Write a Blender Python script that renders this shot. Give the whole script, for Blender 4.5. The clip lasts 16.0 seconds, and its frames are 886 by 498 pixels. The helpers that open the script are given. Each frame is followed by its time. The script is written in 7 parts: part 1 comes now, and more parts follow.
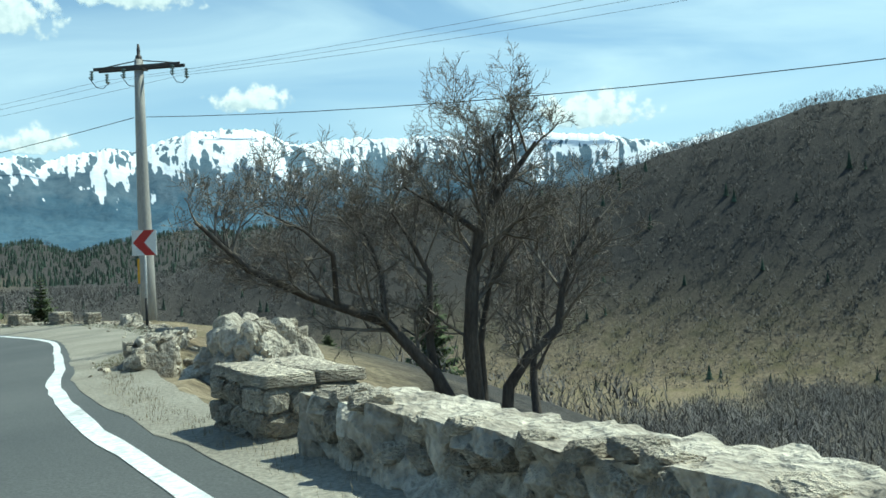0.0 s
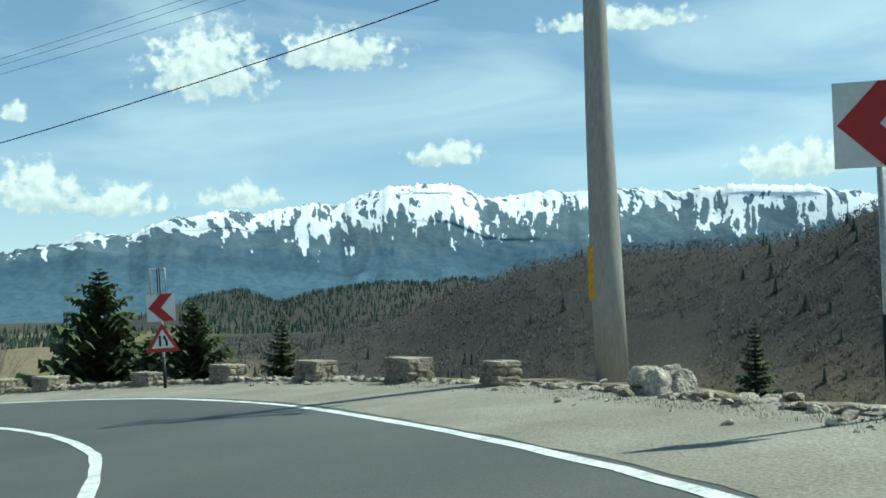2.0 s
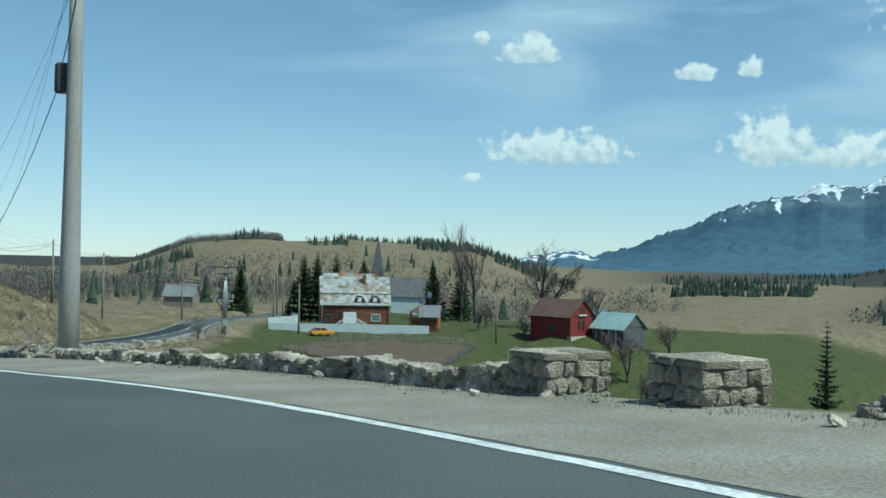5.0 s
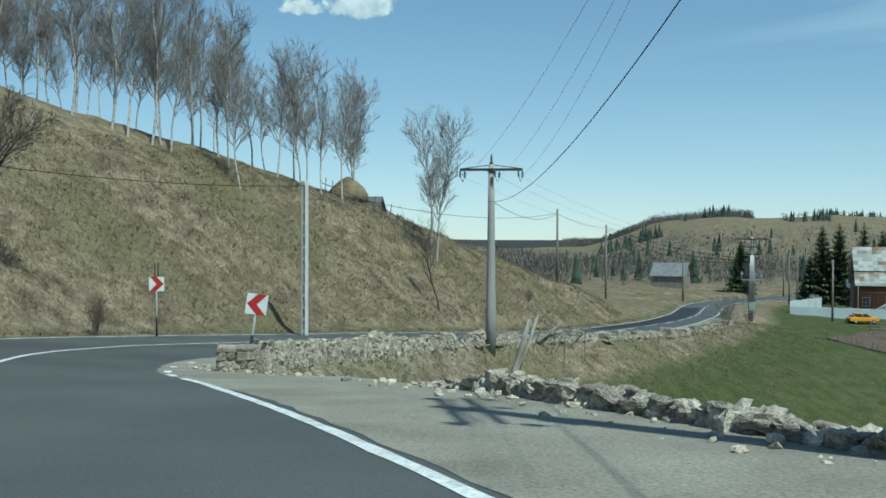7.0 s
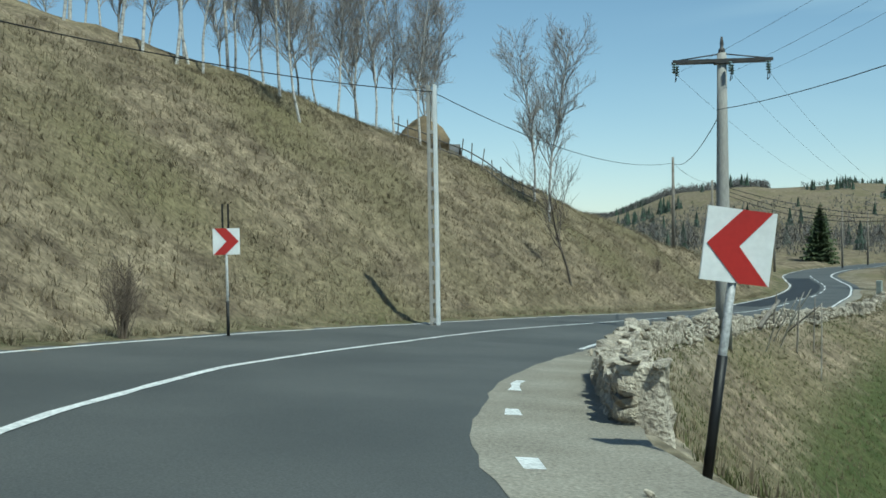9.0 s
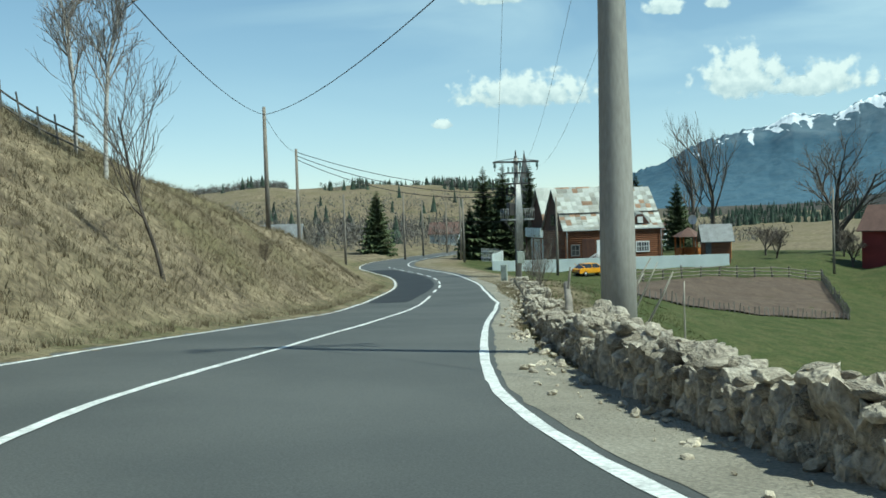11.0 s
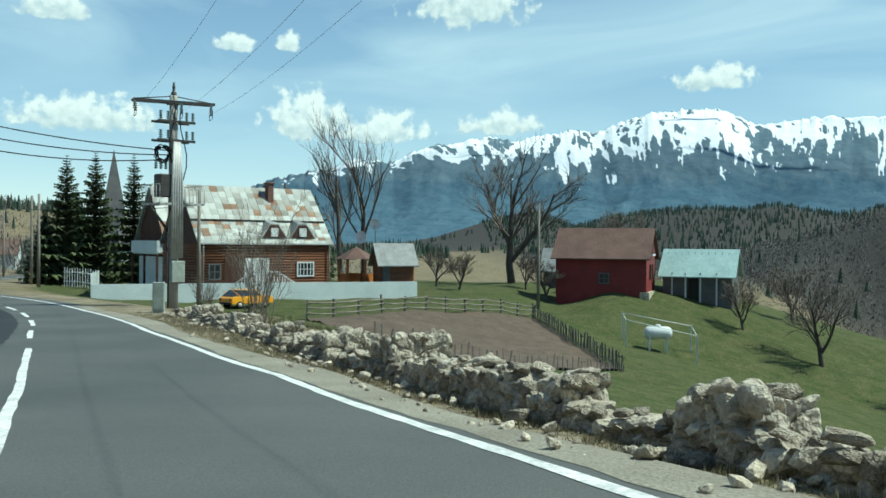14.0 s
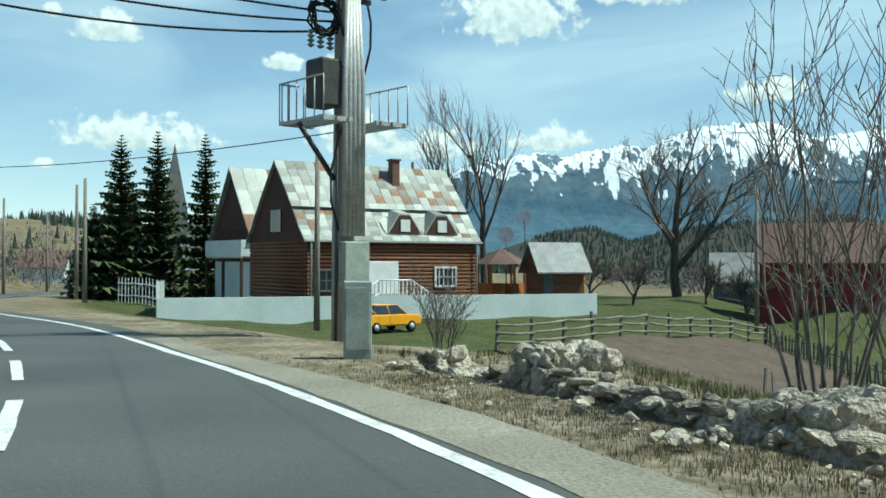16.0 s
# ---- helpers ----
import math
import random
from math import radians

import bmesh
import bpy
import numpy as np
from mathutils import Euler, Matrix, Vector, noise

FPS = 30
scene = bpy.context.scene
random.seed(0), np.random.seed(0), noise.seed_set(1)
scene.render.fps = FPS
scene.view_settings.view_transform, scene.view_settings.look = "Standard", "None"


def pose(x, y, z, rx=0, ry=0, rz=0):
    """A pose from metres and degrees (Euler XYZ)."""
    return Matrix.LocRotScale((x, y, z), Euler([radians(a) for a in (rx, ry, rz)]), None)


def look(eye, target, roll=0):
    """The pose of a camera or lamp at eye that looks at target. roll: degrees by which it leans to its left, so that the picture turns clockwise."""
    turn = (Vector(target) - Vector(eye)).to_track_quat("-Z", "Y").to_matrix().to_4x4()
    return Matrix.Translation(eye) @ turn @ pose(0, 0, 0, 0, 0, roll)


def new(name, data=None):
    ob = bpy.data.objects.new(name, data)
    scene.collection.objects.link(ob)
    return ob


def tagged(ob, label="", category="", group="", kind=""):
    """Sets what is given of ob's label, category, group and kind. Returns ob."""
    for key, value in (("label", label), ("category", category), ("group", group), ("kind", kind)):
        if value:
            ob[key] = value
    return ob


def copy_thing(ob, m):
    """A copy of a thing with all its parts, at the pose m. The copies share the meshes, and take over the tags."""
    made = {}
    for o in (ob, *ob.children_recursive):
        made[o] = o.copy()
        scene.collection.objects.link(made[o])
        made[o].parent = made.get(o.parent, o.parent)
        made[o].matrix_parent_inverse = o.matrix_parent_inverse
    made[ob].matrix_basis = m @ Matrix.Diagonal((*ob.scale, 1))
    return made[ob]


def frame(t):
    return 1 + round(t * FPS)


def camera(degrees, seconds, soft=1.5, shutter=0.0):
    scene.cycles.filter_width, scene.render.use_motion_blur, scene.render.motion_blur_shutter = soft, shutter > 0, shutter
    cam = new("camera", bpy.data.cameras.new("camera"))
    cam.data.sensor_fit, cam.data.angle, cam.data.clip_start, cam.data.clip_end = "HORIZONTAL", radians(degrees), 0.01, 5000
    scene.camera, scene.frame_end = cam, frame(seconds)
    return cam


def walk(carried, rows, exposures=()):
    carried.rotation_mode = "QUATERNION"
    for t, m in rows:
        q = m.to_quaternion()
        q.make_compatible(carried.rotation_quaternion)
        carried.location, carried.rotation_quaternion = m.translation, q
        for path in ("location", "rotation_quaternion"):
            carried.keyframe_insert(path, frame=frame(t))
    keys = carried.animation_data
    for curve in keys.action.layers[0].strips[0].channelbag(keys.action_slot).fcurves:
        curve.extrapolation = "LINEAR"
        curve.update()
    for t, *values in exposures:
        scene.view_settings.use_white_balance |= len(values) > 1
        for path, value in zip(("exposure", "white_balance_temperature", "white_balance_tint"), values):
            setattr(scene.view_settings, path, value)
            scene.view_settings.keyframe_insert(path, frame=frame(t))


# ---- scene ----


# ---------------- camera and its drive ----------------
cam = camera(48.0, 16.0, soft=1.6)
PATH = [
    (0.0, (2.241, 6.017, 17.588), (2.518, 7.998, 17.594), -1.85),
    (0.5, (0.094, 10.917, 17.463), (0.245, 12.910, 17.547), 1.87),
    (1.0, (-1.809, 15.470, 17.269), (-1.896, 17.465, 17.388), -1.73),
    (1.5, (-3.145, 19.762, 17.024), (-3.288, 21.752, 17.163), -0.97),
    (2.0, (-4.390, 24.010, 16.776), (-4.491, 26.004, 16.899), -0.98),
    (2.5, (-5.900, 28.311, 16.557), (-5.972, 30.308, 16.649), -0.37),
    (3.0, (-7.749, 32.583, 16.362), (-7.940, 34.573, 16.409), -0.69),
    (3.5, (-10.105, 36.695, 16.157), (-10.580, 38.637, 16.183), 0.12),
    (4.0, (-13.214, 40.494, 15.888), (-14.019, 42.324, 15.910), 0.81),
    (4.5, (-17.201, 43.866, 15.567), (-18.286, 45.545, 15.591), 1.34),
    (5.0, (-22.002, 46.724, 15.228), (-23.373, 48.180, 15.254), 1.18),
    (5.2, (-24.022, 47.712, 15.096), (-25.483, 49.077, 15.120), 0.89),
    (5.5, (-27.013, 49.020, 14.910), (-28.577, 50.266, 14.931), 0.85),
    (6.0, (-31.765, 50.702, 14.631), (-33.467, 51.753, 14.638), 0.66),
    (6.5, (-36.387, 51.693, 14.367), (-38.187, 52.564, 14.358), 0.40),
    (7.0, (-41.003, 52.101, 14.092), (-42.871, 52.815, 14.070), 0.21),
    (7.3, (-43.778, 52.209, 13.909), (-45.675, 52.844, 13.885), 0.17),
    (7.5, (-45.630, 52.262, 13.779), (-47.536, 52.866, 13.747), 0.01),
    (8.0, (-50.232, 52.348, 13.432), (-52.155, 52.894, 13.386), -0.44),
    (8.2, (-52.051, 52.367, 13.290), (-53.978, 52.900, 13.238), -0.66),
    (8.5, (-54.759, 52.294, 13.077), (-56.672, 52.875, 13.022), -0.71),
    (9.0, (-59.317, 52.155, 12.712), (-61.182, 52.875, 12.649), -0.94),
    (9.5, (-63.967, 52.935, 12.326), (-65.748, 53.841, 12.251), -1.25),
    (10.0, (-68.622, 54.826, 11.898), (-70.285, 55.934, 11.814), -1.49),
    (10.3, (-71.478, 56.201, 11.620), (-73.058, 57.425, 11.534), -1.54),
    (10.5, (-73.385, 57.156, 11.432), (-74.896, 58.463, 11.349), -0.27),
    (11.0, (-77.854, 59.703, 10.982), (-79.175, 61.202, 10.907), -1.85),
    (11.5, (-81.733, 62.347, 10.590), (-82.858, 63.999, 10.532), -1.80),
    (12.0, (-85.034, 65.184, 10.268), (-85.934, 66.970, 10.242), -0.82),
    (12.5, (-87.995, 68.318, 9.985), (-88.732, 70.177, 9.972), -0.40),
    (13.0, (-90.977, 71.820, 9.681), (-91.597, 73.721, 9.669), 0.09),
    (13.5, (-94.090, 75.626, 9.341), (-94.668, 77.541, 9.328), 0.26),
    (14.0, (-97.306, 79.610, 8.973), (-97.877, 81.526, 8.960), 0.45),
    (14.5, (-100.523, 83.641, 8.607), (-101.087, 85.560, 8.595), 0.59),
    (15.0, (-103.668, 87.663, 8.279), (-104.246, 89.578, 8.272), 0.74),
    (15.5, (-106.788, 91.776, 8.039), (-107.428, 93.671, 8.041), 0.78),
    (16.0, (-109.948, 96.027, 7.909), (-110.609, 97.914, 7.930), 0.16),
]
walk(cam, [(t, look(e, g, r)) for t, e, g, r in PATH], [(0.0, 0.70, 6000, -14), (2.5, 0.48, 6000, -15), (3.6, 0.42, 5800, -15), (4.8, 0.22, 5500, -14), (8.0, 0.18, 5600, -12), (11.0, 0.44, 6000, -13), (13.5, 0.5, 6000, -14), (16.0, 0.58, 6000, -14)])

# ---------------- light ----------------
SUN_EL, SUN_AZ = 56.0, 76.0  # degrees; azimuth clockwise from +y
world = bpy.data.worlds.new("sky")
scene.world = world
world.use_nodes = True
_n = world.node_tree.nodes
_sky = _n.new("ShaderNodeTexSky")
_sky.sky_type, _sky.sun_disc = "NISHITA", False
_sky.sun_elevation, _sky.sun_rotation = radians(SUN_EL), radians(SUN_AZ)
_sky.altitude, _sky.air_density, _sky.dust_density, _sky.ozone_density = 1100, 0.8, 0.1, 1.6
# the bright haze low in the sky is held back a little, as the thin mountain air does
_l = world.node_tree.links
_ka, _kb = _n.new("ShaderNodeVectorMath"), _n.new("ShaderNodeVectorMath")
_ka.operation, _kb.operation = "MULTIPLY_ADD", "DIVIDE"
_ka.inputs[1].default_value, _ka.inputs[2].default_value = (0.10, 0.10, 0.10), (1, 1, 1)
_l.new(_sky.outputs[0], _ka.inputs[0]), _l.new(_sky.outputs[0], _kb.inputs[0]), _l.new(_ka.outputs[0], _kb.inputs[1])
_l.new(_kb.outputs[0], _n["Background"].inputs[0])
_n["Background"].inputs[1].default_value = 0.15
sun = new("sun", bpy.data.lights.new("sun", "SUN"))
sun.data.energy, sun.data.angle, sun.data.color = 3.7, radians(0.55), (1.0, 0.95, 0.87)
_a, _e = radians(SUN_AZ), radians(SUN_EL)
SUN_DIR = Vector((math.sin(_a) * math.cos(_e), math.cos(_a) * math.cos(_e), math.sin(_e)))
sun.matrix_world = look((0, 0, 300), Vector((0, 0, 300)) - SUN_DIR)


# ---------------- materials ----------------
def mat(name, col, col2=None, rough=0.8, scale=4.0, fine=40.0, bump=0.2, metal=0.0, spec=0.3, mix=0.5, rnd=0.0, dist=0.02, stretch=(1, 1, 1), coord="Object", grain=0.28):
    """Two-scale noisy surface: col and col2 mixed by a broad noise, darkened by a fine grain, with bump."""
    m = bpy.data.materials.new(name)
    m.use_nodes = True
    nt = m.node_tree
    N, L = nt.nodes, nt.links
    b = N["Principled BSDF"]
    b.inputs["Roughness"].default_value, b.inputs["Metallic"].default_value = rough, metal
    b.inputs["Specular IOR Level"].default_value = spec
    tc, mp = N.new("ShaderNodeTexCoord"), N.new("ShaderNodeMapping")
    mp.inputs["Scale"].default_value = stretch
    L.new(tc.outputs[coord], mp.inputs[0])
    n1, n2 = N.new("ShaderNodeTexNoise"), N.new("ShaderNodeTexNoise")
    for n, s, d in ((n1, scale, 5), (n2, fine, 3)):
        n.inputs["Scale"].default_value, n.inputs["Detail"].default_value = s, d
        L.new(mp.outputs[0], n.inputs["Vector"])
    col2 = col2 or tuple(c * 0.7 for c in col)
    mx = N.new("ShaderNodeMix")
    mx.data_type = "RGBA"
    mx.inputs[6].default_value, mx.inputs[7].default_value = (*col, 1), (*col2, 1)
    rp = N.new("ShaderNodeMapRange")
    rp.inputs[1].default_value, rp.inputs[2].default_value = mix - 0.18, mix + 0.18
    L.new(n1.outputs[0], rp.inputs[0])
    L.new(rp.outputs[0], mx.inputs[0])
    hs = N.new("ShaderNodeHueSaturation")
    L.new(mx.outputs[2], hs.inputs["Color"])
    mr = N.new("ShaderNodeMapRange")
    mr.inputs[1].default_value, mr.inputs[2].default_value, mr.inputs[3].default_value, mr.inputs[4].default_value = 0.3, 0.7, 1 - grain, 1 + grain
    L.new(n2.outputs[0], mr.inputs[0])
    val = mr.outputs[0]
    if rnd:
        oi, m2 = N.new("ShaderNodeObjectInfo"), N.new("ShaderNodeMapRange")
        m2.inputs[3].default_value, m2.inputs[4].default_value = 1 - rnd, 1 + rnd
        L.new(oi.outputs["Random"], m2.inputs[0])
        mu = N.new("ShaderNodeMath")
        mu.operation = "MULTIPLY"
        L.new(mr.outputs[0], mu.inputs[0]), L.new(m2.outputs[0], mu.inputs[1])
        val = mu.outputs[0]
    L.new(val, hs.inputs["Value"])
    L.new(hs.outputs[0], b.inputs["Base Color"])
    if bump:
        bp = N.new("ShaderNodeBump")
        bp.inputs["Strength"].default_value, bp.inputs["Distance"].default_value = bump, dist
        L.new(n2.outputs[0], bp.inputs["Height"])
        L.new(bp.outputs[0], b.inputs["Normal"])
    return m


def island_tint(m, amount=0.3):
    """Vary brightness from piece to piece inside one mesh."""
    N, L = m.node_tree.nodes, m.node_tree.links
    hs = next(n for n in N if n.type == "HUE_SAT")
    g, mr, mu = N.new("ShaderNodeNewGeometry"), N.new("ShaderNodeMapRange"), N.new("ShaderNodeMath")
    mr.inputs[3].default_value, mr.inputs[4].default_value = 1 - amount, 1 + amount
    mu.operation = "MULTIPLY"
    old = hs.inputs["Value"].links[0].from_socket
    L.new(g.outputs["Random Per Island"], mr.inputs[0])
    L.new(mr.outputs[0], mu.inputs[0]), L.new(old, mu.inputs[1])
    L.new(mu.outputs[0], hs.inputs["Value"])
    return m


M = {}
M["asphalt"] = mat("asphalt", (0.070, 0.073, 0.070), (0.104, 0.106, 0.099), 0.75, 0.3, 60, 0.25, spec=0.35, dist=0.01)
M["patch"] = mat("fresh_asphalt", (0.022, 0.023, 0.025), (0.032, 0.033, 0.034), 0.7, 0.5, 30, 0.25, dist=0.01)
M["line"] = mat("road_paint", (0.72, 0.72, 0.69), (0.45, 0.45, 0.43), 0.6, 3.0, 22, 0.1, mix=0.62)
M["gravel"] = mat("gravel", (0.31, 0.285, 0.23), (0.215, 0.195, 0.155), 0.95, 0.8, 34, 0.8, dist=0.02)
M["stone"] = mat("limestone", (0.55, 0.485, 0.38), (0.30, 0.255, 0.195), 0.9, 1.6, 9, 1.0, rnd=0.25, dist=0.08)
M["stonewall"] = island_tint(mat("limestone_rubble", (0.56, 0.495, 0.39), (0.29, 0.25, 0.19), 0.9, 2.0, 24, 1.0, dist=0.04), 0.3)
M["rubble"] = mat("weathered_limestone", (0.53, 0.475, 0.385), (0.27, 0.235, 0.185), 0.92, 3.2, 22, 1.0, dist=0.05, grain=0.34)
M["mortar"] = mat("mortar", (0.36, 0.33, 0.28), (0.22, 0.20, 0.17), 0.95, 3, 18, 0.7)
M["concrete"] = mat("pole_concrete", (0.37, 0.355, 0.325), (0.31, 0.295, 0.27), 0.85, 0.9, 25, 0.15, stretch=(1, 1, 0.25), grain=0.12)
M["galv"] = mat("galvanised_steel", (0.46, 0.46, 0.45), (0.36, 0.36, 0.35), 0.5, 6, 40, 0.05, metal=0.25)
M["iron"] = mat("dark_iron", (0.06, 0.06, 0.065), (0.09, 0.08, 0.07), 0.6, 6, 40, 0.1, metal=0.5)
M["wire"] = mat("bare_aluminium_wire", (0.16, 0.165, 0.17), None, 0.5, 4, 30, 0)
M["cable"] = mat("cable", (0.02, 0.02, 0.022), None, 0.6, 4, 30, 0)
M["glass_ins"] = mat("porcelain_insulator", (0.10, 0.16, 0.15), (0.22, 0.28, 0.27), 0.15, 8, 30, 0, spec=0.6)
M["white"] = mat("sign_white", (0.74, 0.75, 0.74), (0.62, 0.63, 0.62), 0.45, 2, 25, 0.02, grain=0.05)
M["red"] = mat("sign_red", (0.42, 0.028, 0.025), (0.32, 0.03, 0.028), 0.4, 2, 25, 0.02, grain=0.05)
M["black"] = mat("sign_black", (0.012, 0.012, 0.012), None, 0.5, 2, 25, 0)
M["bark"] = mat("bark", (0.10, 0.085, 0.07), (0.055, 0.046, 0.04), 0.95, 5, 26, 0.8, stretch=(1, 1, 0.3))
# fine twigs and thin stems, toned paler than the bark
M["palebark"] = mat("pale_grey_twigs", (0.20, 0.175, 0.145), (0.13, 0.11, 0.092), 0.95, 1.5, 10, 0.0)
M["twig"] = mat("twigs", (0.115, 0.092, 0.075), (0.16, 0.135, 0.115), 0.95, 0.8, 8, 0.0)
M["birch"] = mat("birch_bark", (0.52, 0.50, 0.47), (0.10, 0.09, 0.085), 0.9, 2.5, 16, 0.3, mix=0.62, stretch=(1, 1, 3))
M["birchtwig"] = mat("birch_twigs", (0.24, 0.21, 0.19), (0.30, 0.27, 0.245), 0.95, 0.8, 8, 0.0)
M["spruce"] = mat("spruce_needles", (0.066, 0.088, 0.044), (0.105, 0.125, 0.060), 0.85, 0.9, 9, 0.0, spec=0.15)
M["drygrass"] = mat("dry_grass", (0.28, 0.23, 0.15), (0.165, 0.135, 0.088), 0.95, 0.6, 6, 0.0)
M["grass"] = mat("grass_blades", (0.085, 0.10, 0.035), (0.14, 0.135, 0.06), 0.9, 0.7, 6, 0.0)
M["brush"] = mat("brushwood", (0.13, 0.10, 0.075), (0.19, 0.15, 0.115), 0.95, 1.0, 8, 0.0)
M["bleached"] = mat("bleached_wood", (0.46, 0.43, 0.37), (0.33, 0.30, 0.25), 0.9, 3, 20, 0.4, stretch=(1, 1, 0.2))
M["oldwood"] = mat("weathered_wood", (0.27, 0.24, 0.20), (0.16, 0.14, 0.12), 0.9, 2, 18, 0.5, stretch=(1, 1, 0.2))
M["log"] = mat("brown_log_siding", (0.20, 0.085, 0.042), (0.13, 0.055, 0.03), 0.6, 1.5, 14, 0.3, stretch=(0.2, 0.2, 2))
M["darkwood"] = mat("dark_stained_wood", (0.075, 0.034, 0.022), (0.05, 0.024, 0.018), 0.75, 1.5, 14, 0.3, stretch=(2, 2, 0.3))
M["orangewood"] = mat("varnished_pine", (0.44, 0.17, 0.045), (0.33, 0.12, 0.035), 0.5, 1.5, 14, 0.25)
M["tin"] = mat("old_zinc_sheet", (0.35, 0.365, 0.345), (0.27, 0.275, 0.255), 0.6, 1.2, 14, 0.1, metal=0.2, rnd=0.22)
M["dulltin"] = mat("dull_zinc_sheet", (0.27, 0.275, 0.25), (0.20, 0.19, 0.165), 0.65, 2.2, 14, 0.1, metal=0.2, rnd=0.25)
M["rust"] = mat("rusty_sheet", (0.30, 0.20, 0.135), (0.20, 0.105, 0.06), 0.75, 1.6, 9, 0.2, metal=0.1, rnd=0.25)
M["tealtin"] = mat("pale_green_sheet", (0.42, 0.56, 0.53), (0.34, 0.46, 0.44), 0.5, 0.8, 12, 0.08, metal=0.2)
M["redroof"] = mat("brown_red_roofing", (0.165, 0.098, 0.078), (0.12, 0.07, 0.056), 0.7, 0.9, 12, 0.2)
M["redwall"] = mat("red_painted_boards", (0.225, 0.036, 0.034), (0.165, 0.028, 0.028), 0.65, 0.9, 12, 0.15)
M["whitewall"] = mat("whitewashed_wall", (0.60, 0.66, 0.66), (0.50, 0.56, 0.56), 0.85, 0.7, 14, 0.15, grain=0.08)
M["greyboard"] = mat("grey_boards", (0.10, 0.10, 0.105), (0.15, 0.145, 0.14), 0.85, 1.0, 14, 0.2)
M["glass"] = mat("window_glass", (0.03, 0.035, 0.04), None, 0.08, 2, 20, 0, spec=0.7)
M["yellow"] = mat("yellow_car_paint", (0.80, 0.36, 0.02), (0.74, 0.33, 0.02), 0.3, 1, 20, 0, spec=0.5, grain=0.03)
M["tyre"] = mat("tyre_rubber", (0.018, 0.018, 0.018), None, 0.85, 4, 40, 0.1)
M["soil"] = mat("tilled_soil", (0.085, 0.060, 0.045), (0.13, 0.095, 0.07), 0.95, 1.2, 9, 0.8, dist=0.06)
M["greenbox"] = mat("grey_green_paint", (0.36, 0.40, 0.36), (0.24, 0.27, 0.24), 0.7, 3, 20, 0.1, grain=0.1)
M["greyroof"] = mat("dull_grey_roof", (0.26, 0.27, 0.27), (0.19, 0.19, 0.19), 0.6, 1.5, 14, 0.1, metal=0.2)
M["brick"] = mat("chimney_brick", (0.19, 0.10, 0.075), (0.13, 0.075, 0.06), 0.9, 4, 20, 0.4)
M["fence"] = mat("grey_fence_wood", (0.17, 0.155, 0.14), (0.11, 0.10, 0.09), 0.9, 2, 15, 0.4, rnd=0.25)
M["hay"] = mat("old_hay", (0.25, 0.19, 0.115), (0.17, 0.13, 0.08), 0.95, 1.5, 12, 0.6)
M["redcar"] = mat("dark_red_car_paint", (0.10, 0.022, 0.02), None, 0.3, 1, 20, 0, spec=0.5)
M["orange"] = mat("yellow_plate", (0.66, 0.36, 0.03), (0.55, 0.30, 0.03), 0.6, 3, 20, 0.05)


# ---------------- helpers for meshes ----------------
def mesh_ob(name, verts, faces, material, parent=None, label="", smooth=False):
    me = bpy.data.meshes.new(name)
    me.from_pydata([tuple(v) for v in verts], [], [tuple(f) for f in faces])
    me.materials.append(material)
    if smooth:
        me.polygons.foreach_set("use_smooth", [True] * len(me.polygons))
    me.update()
    ob = new(name, me)
    if parent:
        ob.parent = parent
    if label:
        ob["label"] = label
    return ob


def part(name, bm, material, parent=None, label="", smooth=False):
    me = bpy.data.meshes.new(name)
    bm.to_mesh(me)
    bm.free()
    me.materials.append(material)
    if smooth:
        me.polygons.foreach_set("use_smooth", [True] * len(me.polygons))
    ob = new(name, me)
    if parent:
        ob.parent = parent
    if label:
        ob["label"] = label
    return ob


def empty(name, m, label, category, group="", kind=""):
    e = new(name)
    e.empty_display_size = 0.2
    e.matrix_basis = m
    return tagged(e, label, category, group, kind)


def box(bm, x0, x1, y0, y1, z0, z1, bevel=0.0, m=None):
    r = bmesh.ops.create_cube(bm, size=1)
    vs = r["verts"]
    for v in vs:
        v.co = Vector((x0 + (v.co.x + 0.5) * (x1 - x0), y0 + (v.co.y + 0.5) * (y1 - y0), z0 + (v.co.z + 0.5) * (z1 - z0)))
    if m is not None:
        bmesh.ops.transform(bm, matrix=m, verts=vs)
    if bevel:
        es = list({e for v in vs for e in v.link_edges})
        bmesh.ops.bevel(bm, geom=es, offset=bevel, segments=1, affect="EDGES")
    return bm


def boxes(*args, bevel=0.0):
    bm = bmesh.new()
    for a in args:
        box(bm, *a, bevel=bevel)
    return bm


def tube(points, radii, sides=8, caps=True):
    """Verts and faces of a tapered tube along points."""
    pts = [Vector(p) for p in points]
    V, F = [], []
    up = Vector((0.13, 0.31, 0.94))
    for i, p in enumerate(pts):
        d = (pts[min(i + 1, len(pts) - 1)] - pts[max(i - 1, 0)]).normalized()
        a = d.cross(up)
        if a.length < 0.05:
            a = d.cross(Vector((1, 0.2, 0)))
        a.normalize()
        b = d.cross(a)
        for k in range(sides):
            w = 2 * math.pi * k / sides
            V.append(p + (a * math.cos(w) + b * math.sin(w)) * radii[i])
    n = len(pts)
    for i in range(n - 1):
        for k in range(sides):
            F.append((i * sides + k, i * sides + (k + 1) % sides, (i + 1) * sides + (k + 1) % sides, (i + 1) * sides + k))
    if caps:
        F.append(tuple(range(sides))[::-1])
        F.append(tuple(range((n - 1) * sides, n * sides)))
    return V, F


